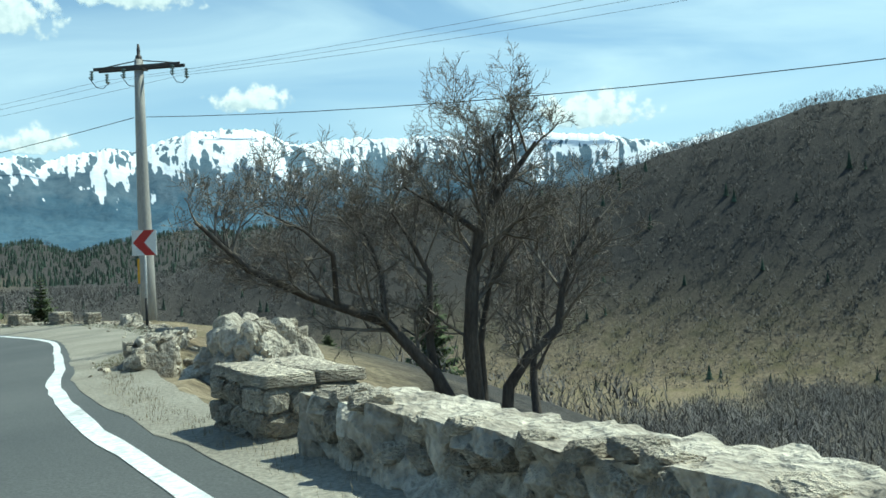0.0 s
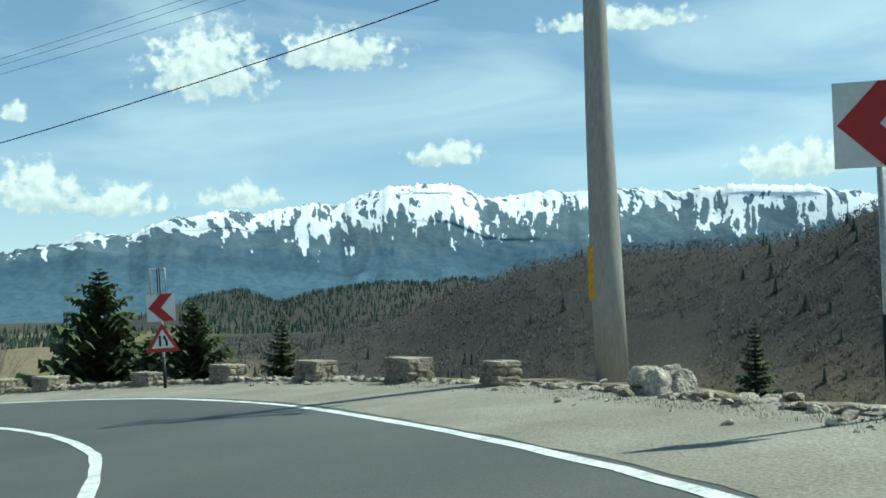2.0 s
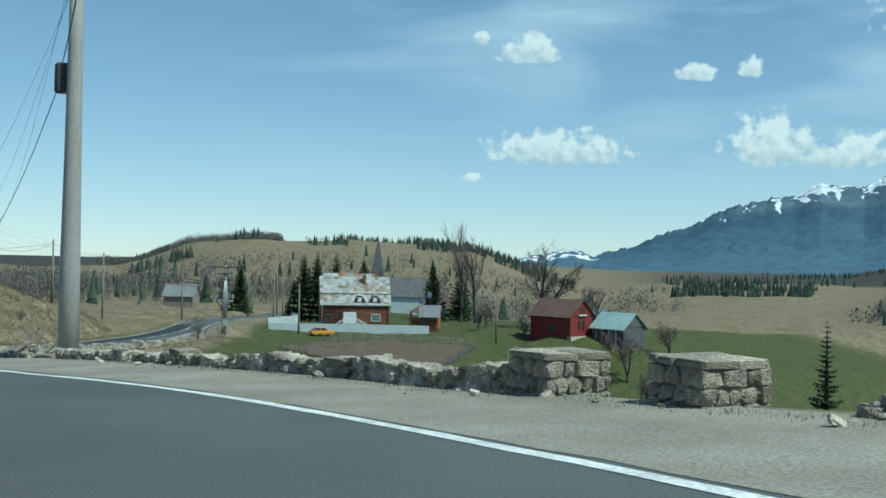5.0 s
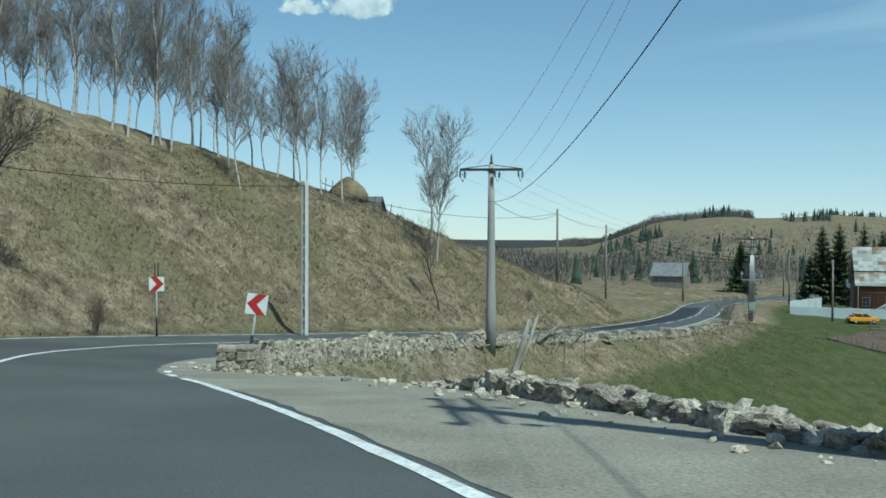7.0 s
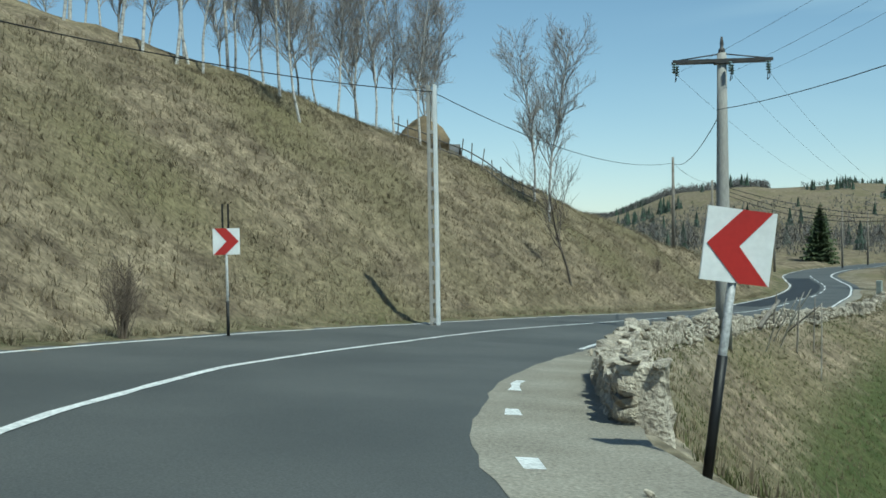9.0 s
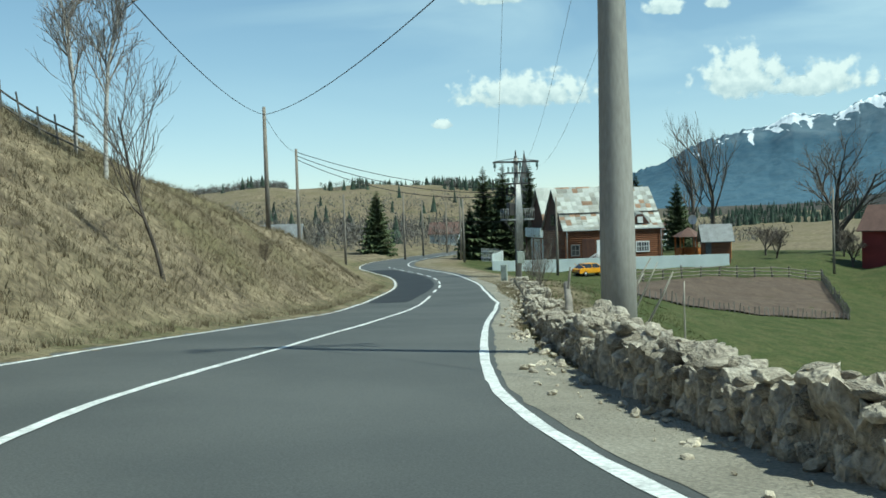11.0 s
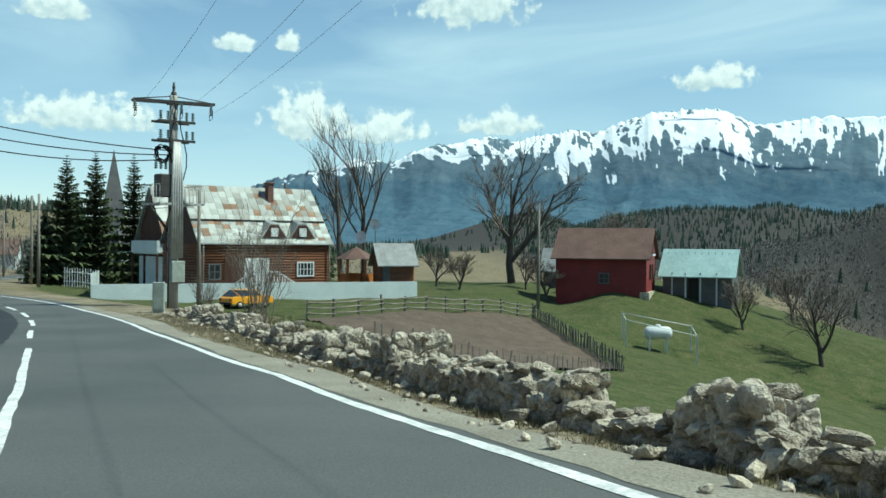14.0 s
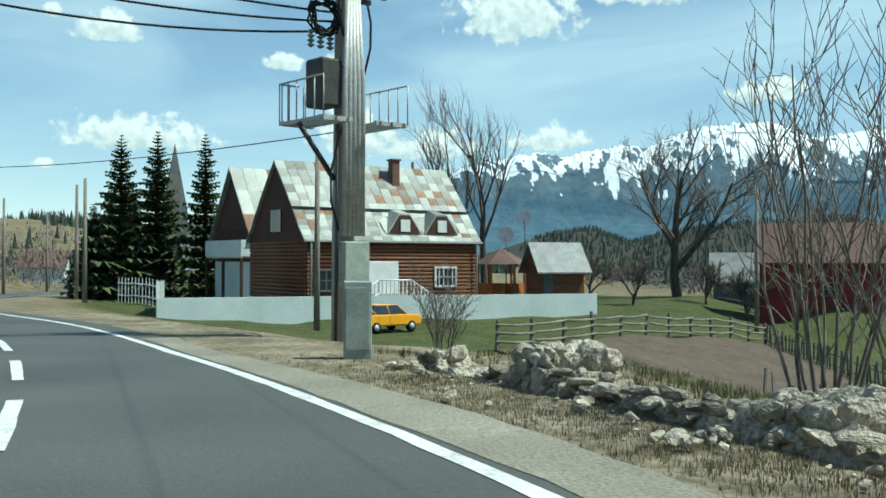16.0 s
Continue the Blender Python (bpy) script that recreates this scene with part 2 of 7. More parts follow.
def tubes_ob(name, list_of, material, parent=None, label="", sides=6, smooth=True):
    V, F = [], []
    for pts, rad in list_of:
        v, f = tube(pts, rad if isinstance(rad, (list, tuple)) else [rad] * len(pts), sides)
        k = len(V)
        V += v
        F += [tuple(i + k for i in q) for q in f]
    return mesh_ob(name, V, F, material, parent, label, smooth)


def smooth01(x):
    x = np.clip(x, 0, 1)
    return x * x * (3 - 2 * x)


def vnoise(x, y, seed=0):
    """Value noise in the plane, vectorised, -1..1."""
    xi, yi = np.floor(x).astype(np.int64), np.floor(y).astype(np.int64)
    fx, fy = smooth01(x - xi), smooth01(y - yi)

    def hsh(a, b):
        h = (a * 374761393 + b * 668265263 + seed * 1442695041) & 0xFFFFFFFF
        h = ((h ^ (h >> 13)) * 1274126177) & 0xFFFFFFFF
        return ((h ^ (h >> 16)) & 0xFFFF) / 32767.5 - 1

    a, b, c, d = hsh(xi, yi), hsh(xi + 1, yi), hsh(xi, yi + 1), hsh(xi + 1, yi + 1)
    return (a * (1 - fx) + b * fx) * (1 - fy) + (c * (1 - fx) + d * fx) * fy


def fbm(x, y, octaves=4, seed=0, gain=0.5):
    s, a, f = 0, 1, 1
    for o in range(octaves):
        s = s + a * vnoise(x * f + 17.3 * o, y * f - 9.1 * o, seed + o)
        a, f = a * gain, f * 2.03
    return s


# ---------------- the road's line ----------------
# the car's track on the asphalt, carried on beyond both ends of the drive
_before = [(-4.0, 31, -45, 18.1), (-3.0, 20, -26.5, 18.0), (-2.0, 12.5, -13.5, 17.9), (-1.0, 6.8, -3.2, 17.75)]
_after = [(16.6, -114.0, 101.2, 7.75), (17.3, -119.0, 106.6, 7.6), (18.0, -124.6, 111.8, 7.45), (19.0, -133.2, 118.6, 7.2), (20.2, -143.0, 126.6, 6.9), (21.5, -153.0, 137.5, 6.6), (23.0, -163.5, 153.0, 6.2), (25.0, -178.0, 178.0, 5.6), (28.0, -202.0, 214.0, 4.6), (32.0, -226.0, 268.0, 3.5)]
_k = np.array(_before + [(t, *e) for t, e, g, r in PATH if abs(t * 2 - round(t * 2)) < 0.01 and t < 15.9] + [(16.0, -109.948, 96.027, 7.909)] + _after)
ST = np.arange(-4, 32, 0.05)


def _spline(tt):
    """Catmull-Rom through the knots, which are not evenly spaced."""
    T, Y = _k[:, 0], _k[:, 1:]
    m = np.gradient(Y, T, axis=0)
    i = np.clip(np.searchsorted(T, tt, side="right") - 1, 0, len(T) - 2)
    h = (T[i + 1] - T[i])[:, None]
    s = ((tt - T[i])[:, None]) / h
    return (2 * s**3 - 3 * s**2 + 1) * Y[i] + (s**3 - 2 * s**2 + s) * h * m[i] + (-2 * s**3 + 3 * s**2) * Y[i + 1] + (s**3 - s**2) * h * m[i + 1]


REF = _spline(ST)
REF[:, 2] -= 0.96
_tan = np.gradient(REF[:, :2], axis=0)
_tan /= np.linalg.norm(_tan, axis=1)[:, None]
NRM = np.stack([_tan[:, 1], -_tan[:, 0]], 1)  # to the right of travel

_T = [-4, -0.5, 0.6, 1.3, 2.0, 2.6, 3.2, 3.8, 4.3, 4.8, 5.3, 5.9, 6.6, 7.3, 8.2, 8.8, 9.3, 9.8, 10.3, 11.2, 12, 12.8, 13.6, 14.6, 15.3, 16.3, 17.3, 20, 32]
_R = [0.9, 0.9, 1.35, 2.0, 2.28, 2.8, 2.97, 3.27, 3.5, 3.42, 3.05, 2.45, 1.8, 1.8, 1.77, 1.7, 1.7, 1.5, 1.55, 2.15, 2.3, 2.5, 2.6, 2.85, 2.87, 1.85, 1.45, 1.5, 1.5]
_C = [-3.2, -3.2, -2.9, -2.4, -1.5, -0.5, 0.05, 0.1, 0.15, 0, -0.3, -0.6, -0.95, -1.25, -1.45, -1.5, -1.6, -2.1, -2.3, -1.7, -1.45, -0.8, -0.44, -0.32, -0.35, -0.65, -0.5, -0.5, -0.5]
_L = [-6.4, -6.4, -6.1, -5.6, -4.7, -3.8, -3.3, -3.2, -3.1, -3.2, -3.5, -3.8, -4.2, -4.6, -5.0, -5.2, -5.4, -5.5, -5.65, -5.3, -4.4, -4.0, -3.5, -3.1, -3.2, -3.2, -3.3, -3.3, -3.3]
_W = [2.0, 1.9, 1.9, 2.8, 4.25, 4.95, 5.4, 5.55, 5.85, 6.0, 6.0, 4.5, 4.2, 4.4, 4.6, 4.3, 2.5, 2.3, 2.5, 3.1, 3.35, 3.45, 3.5, 3.75, 3.95, 3.6, 3.4, 3.4, 3.4]
_BT = [-4, 0, 1.2, 2.5, 4.0, 5.5, 7.3, 8.5, 9.6, 10.6, 11.6, 12.6, 13.6, 15, 32]
_BR = [0.04, 0.047, 0.065, 0.083, 0.075, 0.033, -0.01, -0.043, -0.061, -0.054, -0.03, -0.006, -0.007, 0, 0]
_BL = [0.04, 0.047, 0.065, 0.083, 0.075, 0.033, -0.01, -0.043, -0.061, -0.056, -0.045, -0.022, -0.012, 0, 0]
_CR = [0.9, 1.6, 3.0, 8.6]


def tab(t, col):
    return np.interp(t, _T, col)


def road_z(i, off):
    """Height of the carriageway's plane at station i, off metres to the right of the track."""
    t = ST[i]
    o = np.clip(off, -8, 9)
    return REF[i, 2] + np.where(o > 0, np.interp(t, _BT, _BR), np.interp(t, _BT, _BL)) * o


def nearest(x, y):
    """The station next to each place, and the distance from it to the right."""
    x, y = np.atleast_1d(np.asarray(x, float)).ravel(), np.atleast_1d(np.asarray(y, float)).ravel()
    idx, off = np.zeros(len(x), int), np.zeros(len(x))
    for a in range(0, len(x), 4000):
        dx = x[a : a + 4000, None] - REF[None, :, 0]
        dy = y[a : a + 4000, None] - REF[None, :, 1]
        i = (dx * dx + dy * dy).argmin(1)
        j = np.arange(len(i))
        s = dx[j, i] * NRM[i, 0] + dy[j, i] * NRM[i, 1]
        d = np.sqrt(dx[j, i] ** 2 + dy[j, i] ** 2)
        idx[a : a + 4000], off[a : a + 4000] = i, np.where(s >= 0, d, -d)
    return idx, off


def at(t, off, dz=0.0):
    """The place at time t of the drive, off metres to the right, on the road's plane."""
    f = min(max((t + 4) / 0.05, 0.0), len(ST) - 1.001)
    i = int(f)
    u = f - i
    r, n = REF[i] * (1 - u) + REF[i + 1] * u, NRM[i] * (1 - u) + NRM[i + 1] * u
    o = min(max(off, -8.0), 9.0)
    bank = float(np.interp(t, _BT, _BR if o > 0 else _BL))
    return Vector((r[0] + n[0] * off, r[1] + n[1] * off, r[2] + bank * o + dz))


def heading(t):
    i = int(np.clip(round((t + 4) / 0.05), 0, len(ST) - 1))
    return math.degrees(math.atan2(_tan[i, 1], _tan[i, 0]))


# ---------------- the lie of the land ----------------
_O = (-50.0, 55.0)
_crest_t = [8.6, 9.5, 11, 12.5, 13.5, 14.5, 15.5, 16.5, 17.5, 20, 32]
_crest_z = [16, 23, 22.5, 20.8, 19.0, 16.6, 13.2, 9.6, 7.2, 6.0, 4]


def base_land(x, y):
    dx, dy = x - _O[0], y - _O[1]
    r = np.hypot(dx, dy)
    be = np.degrees(np.arctan2(-dx, dy))
    # meadow and gardens by the houses, falling away to the valley on the east
    mead = 5.1 - 0.25 * np.clip(x + 116, 0, 60) - 0.12 * np.clip(x + 56, 0, 200) + 0.2 * np.clip(y - 149, 0, 16) * smooth01((x + 112) / 6) - 0.05 * np.clip(y - 175, 0, 120)
    mead = mead + 0.065 * np.clip(148 - y, 0, 60) * smooth01((x + 122) / 12)
    # the hollow of the garden plot
    mead = mead - 1.3 * np.exp(-(((x + 111) / 9) ** 2) - ((y - 126) / 17) ** 2)
    # the slope below the first bend
    slope = 15.5 - 0.27 * np.clip(np.hypot(x + 10, y - 38) - 4, 0, 90) - 0.10 * np.clip(np.hypot(x + 10, y - 38) - 94, 0, 220)
    w = smooth01((x + 85) / 40)
    z = mead * (1 - w) + np.maximum(slope, -36) * w
    z = np.maximum(z, -36 + 3 * fbm(x / 90, y / 90, 3, 5))
    # the high ground on the inside of the bends and behind
    back = smooth01((30 - y) / 60) * smooth01((-x - 5) / 40)
    z = z + back * (26 - z) * 0.8
    return z, r, be


def far_land(x, y, z, r, be):
    def el(b, pts, vals):
        return np.tan(np.radians(np.interp(b, pts, vals)))

    # dark bare-wooded ridge over the valley
    ra = 520 + 60 * np.sin(np.radians(be * 3))
    za = 15.5 + ra * el(be, [-75, -50, -38, -32, -27, -24.5, -20, -11, -6, 0, 4, 8, 14, 22, 40], [8.6, 8.2, 7.7, 6.3, 5.1, 4.2, 3.5, 3.4, 2.2, 0.1, -1.2, -2.6, -3.8, -4.8, -5.6])
    up = smooth01((r - 300) / (ra - 300)) * (1 - 0.8 * smooth01((r - ra) / 300))
    inb = smooth01((be + 120) / 30) * smooth01((44 - be) / 14)
    z = z + inb * np.clip(za - z, 0, 400) * up
    # farther forest hills
    rb = 1450
    zb = 14 + rb * el(be, [-60, -20, -8, -6, -3, 0, 1.7, 5, 8.8, 10.8, 12.7, 15.2, 19.5, 24, 28, 34, 40], [3, 2.0, 1.6, 1.9, 1.3, 1.9, 1.6, 1.7, 1.2, 0.6, 1.4, 1.1, -0.2, -0.4, -0.5, -1.2, -2])
    upb = smooth01((r - 850) / 600) * (1 - smooth01((r - 1600) / 700))
    z = z + smooth01((be + 80) / 20) * smooth01((42 - be) / 6) * np.clip(zb - z, -60, 400) * upb
    # rolling fields in the middle distance
    rc = 640
    zc = 12 + rc * el(be, [12, 16, 20, 25, 30, 35, 40], [-3.5, -2.2, -0.9, -0.9, -1.2, -1.4, -2.5])
    upc = smooth01((r - 260) / 380) * (1 - 0.5 * smooth01((r - 700) / 300))
    z = z + smooth01((be - 8) / 8) * smooth01((46 - be) / 6) * np.clip(zc - z, 0, 400) * upc
    # grassy hill behind the church
    rd = 590
    zd = 14.5 + rd * el(be, [33, 36, 38, 40, 45, 48, 50, 53, 57, 60, 66, 90, 120], [-1.8, -0.7, 0.0, 0.75, 1.05, 1.25, 1.0, 1.3, 0.7, -0.5, -0.6, 1.5, 3])
    upd = smooth01((r - 210) / 380)
    z = z + smooth01((be - 31) / 5) * smooth01((140 - be) / 20) * (zd - z) * upd * (1 - 0.35 * smooth01((r - 640) / 500))
    # everything else behind the camera: plain high ground
    zz = 30 + 25 * fbm(x / 300, y / 300, 3, 8)
    beh = smooth01((75 - np.abs(((be + 10) % 360) - 180)) / 30)
    z = z + beh * (zz - z) * smooth01((r - 120) / 200)
    return z


def land(x, y):
    """Height of the ground."""
    shape = np.shape(x)
    x, y = np.asarray(x, float).ravel(), np.asarray(y, float).ravel()
    z, r, be = base_land(x, y)
    z = far_land(x, y, z, r, be)
    z = z + 1.5 * fbm(x / 45, y / 45, 3, 2) * smooth01((r - 130) / 100)
    i, off = nearest(x, y)
    t = ST[i]
    W, Lf = tab(t, _W) + 0.55, tab(t, _L)
    zr = road_z(i, off)
    # right: a kerb of ground behind the wall, then down to the land
    d = off - W
    edge = road_z(i, np.minimum(W, 8))
    reach = np.interp(t, [0, 4, 7, 9, 11, 13, 16, 20], [26, 26, 30, 24, 20, 16, 14, 12])
    k = 1 - (1 - np.clip(d / reach, 0, 1)) ** 2
    zright = edge * (1 - k) + z * k
    zright = np.minimum(zright, np.maximum(edge + 0.25, z)) + 0.12 * fbm(x / 2.5, y / 2.5, 3, 3) * smooth01(d / 2)
    # left: verge, then the bank up to its crest
    dl = Lf - off
    zl = REF[i, 2] + np.interp(t, _BT, _BL) * np.maximum(Lf, -8)
    cz = np.interp(t, _crest_t, _crest_z)
    bank = zl + 0.10 * np.clip(dl, 0, 1.3) + 0.80 * np.clip(dl - 1.3, 0, None)
    soft = np.clip((cz - zl) / 5, 0.12, 2.2)
    top = np.maximum(cz, zl + 0.5) + 0.10 * dl * smooth01((cz - 9) / 8)
    bank = np.where(t > 8.4, -soft * np.log(np.exp(-bank / soft) + np.exp(-top / soft)), zl + 0.12 * np.clip(dl - 1, 0, 60))
    kb = smooth01((dl - 45) / 70)
    zleft = bank * (1 - kb) + z * kb + (0.28 * fbm(x / 3.5, y / 3.5, 3, 4) + 0.1 * fbm(x / 1.1, y / 1.1, 2, 6)) * smooth01((dl - 1.0) / 3)
    out = np.where(off > W, zright, np.where(off < Lf, zleft, zr - 0.03))
    return out.reshape(shape)


def ground_at(x, y):
    return float(land(np.array([x]), np.array([y]))[0])


def _axis(lo, hi, c0, c1, fine, grow):
    a = list(np.arange(c0, c1 + fine, fine))
    s, p = fine, c1
    while p < hi:
        s *= grow
        p += s
        a.append(p)
    s, p = fine, c0
    while p > lo:
        s *= grow
        p -= s
        a.insert(0, p)
    return np.array(a)


def build_ground():
    ax, ay = _axis(-4800, 4800, -150, 20, 0.9, 1.06), _axis(-3000, 4800, 0, 172, 0.9, 1.06)
    X, Y = np.meshgrid(ax, ay)
    Z = land(X, Y)
    nx, ny = len(ax), len(ay)
    verts = np.stack([X.ravel(), Y.ravel(), Z.ravel()], 1)
    idx = np.arange(nx * ny).reshape(ny, nx)
    faces = np.stack([idx[:-1, :-1], idx[:-1, 1:], idx[1:, 1:], idx[1:, :-1]], -1).reshape(-1, 4)
    me = bpy.data.meshes.new("ground")
    me.from_pydata(verts, [], faces.tolist())
    me.polygons.foreach_set("use_smooth", [True] * len(me.polygons))
    i, off = nearest(X, Y)
    t = ST[i]
    W, Lf = tab(t, _W), tab(t, _L)
    r = np.hypot(verts[:, 0] - _O[0], verts[:, 1] - _O[1])
    be = np.degrees(np.arctan2(-(verts[:, 0] - _O[0]), verts[:, 1] - _O[1]))
    n = fbm(verts[:, 0] / 14, verts[:, 1] / 14, 4, 11)
    # where the turf is green, where it is trodden to dirt, where it is wooded
    x, y = verts[:, 0], verts[:, 1]
    green = smooth01((off - W - 1.0) / 6) * smooth01((t - 5.2) / 2) * smooth01((220 - r) / 60) * smooth01(2.3 + n)
    green = np.maximum(green, 0.35 * smooth01((2.4 - (Lf - off)) / 1.5) * smooth01((Lf - off + 0.5) / 0.5))
    green = np.maximum(green, 0.2 * smooth01((r - 255) / 30) * smooth01((380 - r) / 40) * smooth01((be + 33) / 4) * smooth01((-12 - be) / 5))
    green = np.maximum(green, 0.22 * smooth01((r - 240) / 100) * smooth01((be - 20) / 8) * smooth01((38 - be) / 4))
    dirt = smooth01((off - W + 2.2) / 0.4) * smooth01((W + 0.5 + smooth01((t - 3) / 2) - off) / 1.0) * (0.75 - 0.35 * smooth01((t - 12) / 0.8))
    wood = smooth01((r - 300) / 80) * smooth01((20 - be) / 10)
    wood = np.maximum(wood, smooth01((off - W - 2.5) / 6) * smooth01((5.0 - t) / 1.5))
    wood = np.maximum(wood, smooth01((r - 560) / 60) * smooth01((be - 50) / 3))
    wood = np.maximum(wood, smooth01((r - 900) / 100) * smooth01((34 - be) / 6))
    wood = wood * (1 - green)
    col = me.color_attributes.new("cover", "FLOAT_COLOR", "POINT")
    data = np.stack([green, dirt, wood, np.ones_like(green)], 1)
    col.data.foreach_set("color", data.ravel())
    me.materials.append(ground_material())
    ob = new("ground", me)
    return tagged(ob, "hillside of dry and green grass", "ground", kind="structure")


def ground_material():
    m = bpy.data.materials.new("turf")
    m.use_nodes = True
    N, L = m.node_tree.nodes, m.node_tree.links
    b = N["Principled BSDF"]
    b.inputs["Roughness"].default_value, b.inputs["Specular IOR Level"].default_value = 0.95, 0.1
    tc, at_ = N.new("ShaderNodeTexCoord"), N.new("ShaderNodeVertexColor")
    at_.layer_name = "cover"
    sep = N.new("ShaderNodeSeparateColor")
    L.new(at_.outputs[0], sep.inputs[0])

    def noise_(scale, detail, stretch=None):
        n = N.new("ShaderNodeTexNoise")
        n.inputs["Scale"].default_value, n.inputs["Detail"].default_value = scale, detail
        if stretch:
            mp = N.new("ShaderNodeMapping")
            mp.inputs["Scale"].default_value = stretch
            L.new(tc.outputs["Object"], mp.inputs[0])
            L.new(mp.outputs[0], n.inputs["Vector"])
        else:
            L.new(tc.outputs["Object"], n.inputs["Vector"])
        return n.outputs[0]

    def ramp(src, lo, hi, a=0.0, c=1.0):
        mr = N.new("ShaderNodeMapRange")
        for k, v in enumerate((lo, hi, a, c)):
            mr.inputs[k + 1].default_value = v
        L.new(src, mr.inputs[0])
        return mr.outputs[0]

    def blend(fac, a, c):
        mx = N.new("ShaderNodeMix")
        mx.data_type = "RGBA"
        for k, v in ((6, a), (7, c)):
            if isinstance(v, tuple):
                mx.inputs[k].default_value = (*v, 1)
            else:
                L.new(v, mx.inputs[k])
        L.new(fac, mx.inputs[0])
        return mx.outputs[2]

    def mul(a, c):
        mu = N.new("ShaderNodeMath")
        mu.operation = "MULTIPLY"
        L.new(a, mu.inputs[0]), L.new(c, mu.inputs[1])
        return mu.outputs[0]

    broad, mid, fine = noise_(0.12, 5), noise_(0.9, 6), noise_(7, 4, (1, 1, 0.35))
    dry = blend(ramp(mid, 0.35, 0.65), (0.275, 0.222, 0.146), (0.125, 0.098, 0.066))
    dry = blend(ramp(broad, 0.45, 0.7), dry, (0.155, 0.133, 0.072))
    grn = blend(ramp(mid, 0.35, 0.65), (0.056, 0.072, 0.025), (0.092, 0.094, 0.041))
    wod = blend(ramp(mid, 0.35, 0.65), (0.066, 0.061, 0.055), (0.046, 0.044, 0.042))
    drt = blend(ramp(mid, 0.4, 0.6), (0.30, 0.265, 0.205), (0.19, 0.165, 0.115))
    c = blend(ramp(mul(sep.outputs[0], ramp(mid, 0.2, 0.55, 0.6, 1.3)), 0.25, 0.6), dry, grn)
    c = blend(sep.outputs[2], c, wod)
    c = blend(sep.outputs[1], c, drt)
    hs = N.new("ShaderNodeHueSaturation")
    L.new(c, hs.inputs["Color"])
    L.new(ramp(fine, 0.3, 0.7, 0.6, 1.4), hs.inputs["Value"])
    L.new(hs.outputs[0], b.inputs["Base Color"])
    bp = N.new("ShaderNodeBump")
    bp.inputs["Strength"].default_value, bp.inputs["Distance"].default_value = 0.7, 0.12
    L.new(fine, bp.inputs["Height"])
    L.new(bp.outputs[0], b.inputs["Normal"])
    return m


build_ground()


def ribbon(name, t0, t1, offa, offb, dz, material, label, jag=0.0, cross=1, step=0.05, kind="structure", category=""):
    """A strip along the road between two offsets, each a function of time."""
    ts = np.arange(t0, t1 + 1e-6, step)
    V, F = [], []
    rng = random.Random(len(name) * 7 + int(t0 * 10))
    for t in ts:
        a, c = offa(t) + rng.uniform(-jag, jag), offb(t) + rng.uniform(-jag, jag)
        for k in range(cross + 1):
            V.append(at(t, a + (c - a) * k / cross, dz))
    w = cross + 1
    for i in range(len(ts) - 1):
        for k in range(cross):
            F.append((i * w + k, i * w + k + 1, (i + 1) * w + k + 1, (i + 1) * w + k))
    ob = mesh_ob(name, V, F, material, smooth=True)
    return tagged(ob, label, category or name.replace("_", " "), kind=kind)


oR, oC, oL, oW = (lambda t: float(tab(t, _R))), (lambda t: float(tab(t, _C))), (lambda t: float(tab(t, _L))), (lambda t: float(tab(t, _W)))
ribbon("road", -4, 31.9, lambda t: oL(t) - 0.25, lambda t: oR(t) + 0.62, 0.0, M["asphalt"], "worn grey asphalt road round two bends", 0.03, 8, category="road")
ribbon("gravel_shoulder", -4, 17.6, lambda t: oR(t) + 0.15 + 0.10 * max(0.0, min(1.0, 1.6 - t)) + 0.03 * math.sin(4 * t) - 0.55 * max(0.0, 1 - abs(t - 9.8) / 1.6), lambda t: oW(t) + 0.25 - max(0.0, min(1.0, (t - 12.1) / 0.6)) * (oW(t) + 0.25 - oR(t) - 0.72 - 0.12 * math.sin(5 * t)), 0.004, M["gravel"], "pale gravel shoulder beside the road", 0.03, 5, category="shoulder")
ribbon("edge_line", -4, 8.75, lambda t: oR(t) - 0.065, lambda t: oR(t) + 0.065, 0.005, M["line"], "white painted edge line", 0.012, category="road marking")
ribbon("edge_line", 11.3, 31, lambda t: oR(t) - 0.065, lambda t: oR(t) + 0.065, 0.005, M["line"], "white painted edge line", 0.012, category="road marking")
ribbon("edge_line", -4, 31, lambda t: oL(t) + 0.02, lambda t: oL(t) + 0.15, 0.005, M["line"], "white painted edge line", 0.012, category="road marking")
ribbon("centre_line", -4, 15.9, lambda t: oC(t) - 0.06, lambda t: oC(t) + 0.06, 0.008, M["line"], "white painted centre line", 0.012, category="road marking")
for _a, _b in ((8.85, 8.95), (9.05, 9.15), (9.35, 9.4), (9.65, 9.7), (9.95, 10.0), (10.2, 10.35)):
    ribbon("edge_line", _a, _b, lambda t: oR(t) - 0.07, lambda t: oR(t) + 0.06, 0.006, M["line"], "worn dash of the edge line", 0.02, step=0.05, category="road marking")
ribbon("asphalt_patch", 15.5, 19.5, lambda t: oL(t) + 0.25, lambda t: oC(t) - 0.35 - 0.5 * max(0.0, 16.3 - t), 0.004, M["patch"], "darker newer asphalt patch in the lane", 0.04, category="road patch")
for _q in range(10):
    ribbon("centre_line", 16.15 + _q * 0.42, 16.4 + _q * 0.42, lambda t: oC(t) - 0.06, lambda t: oC(t) + 0.06, 0.008, M["line"], "white dash of the centre line", 0.01, category="road marking")


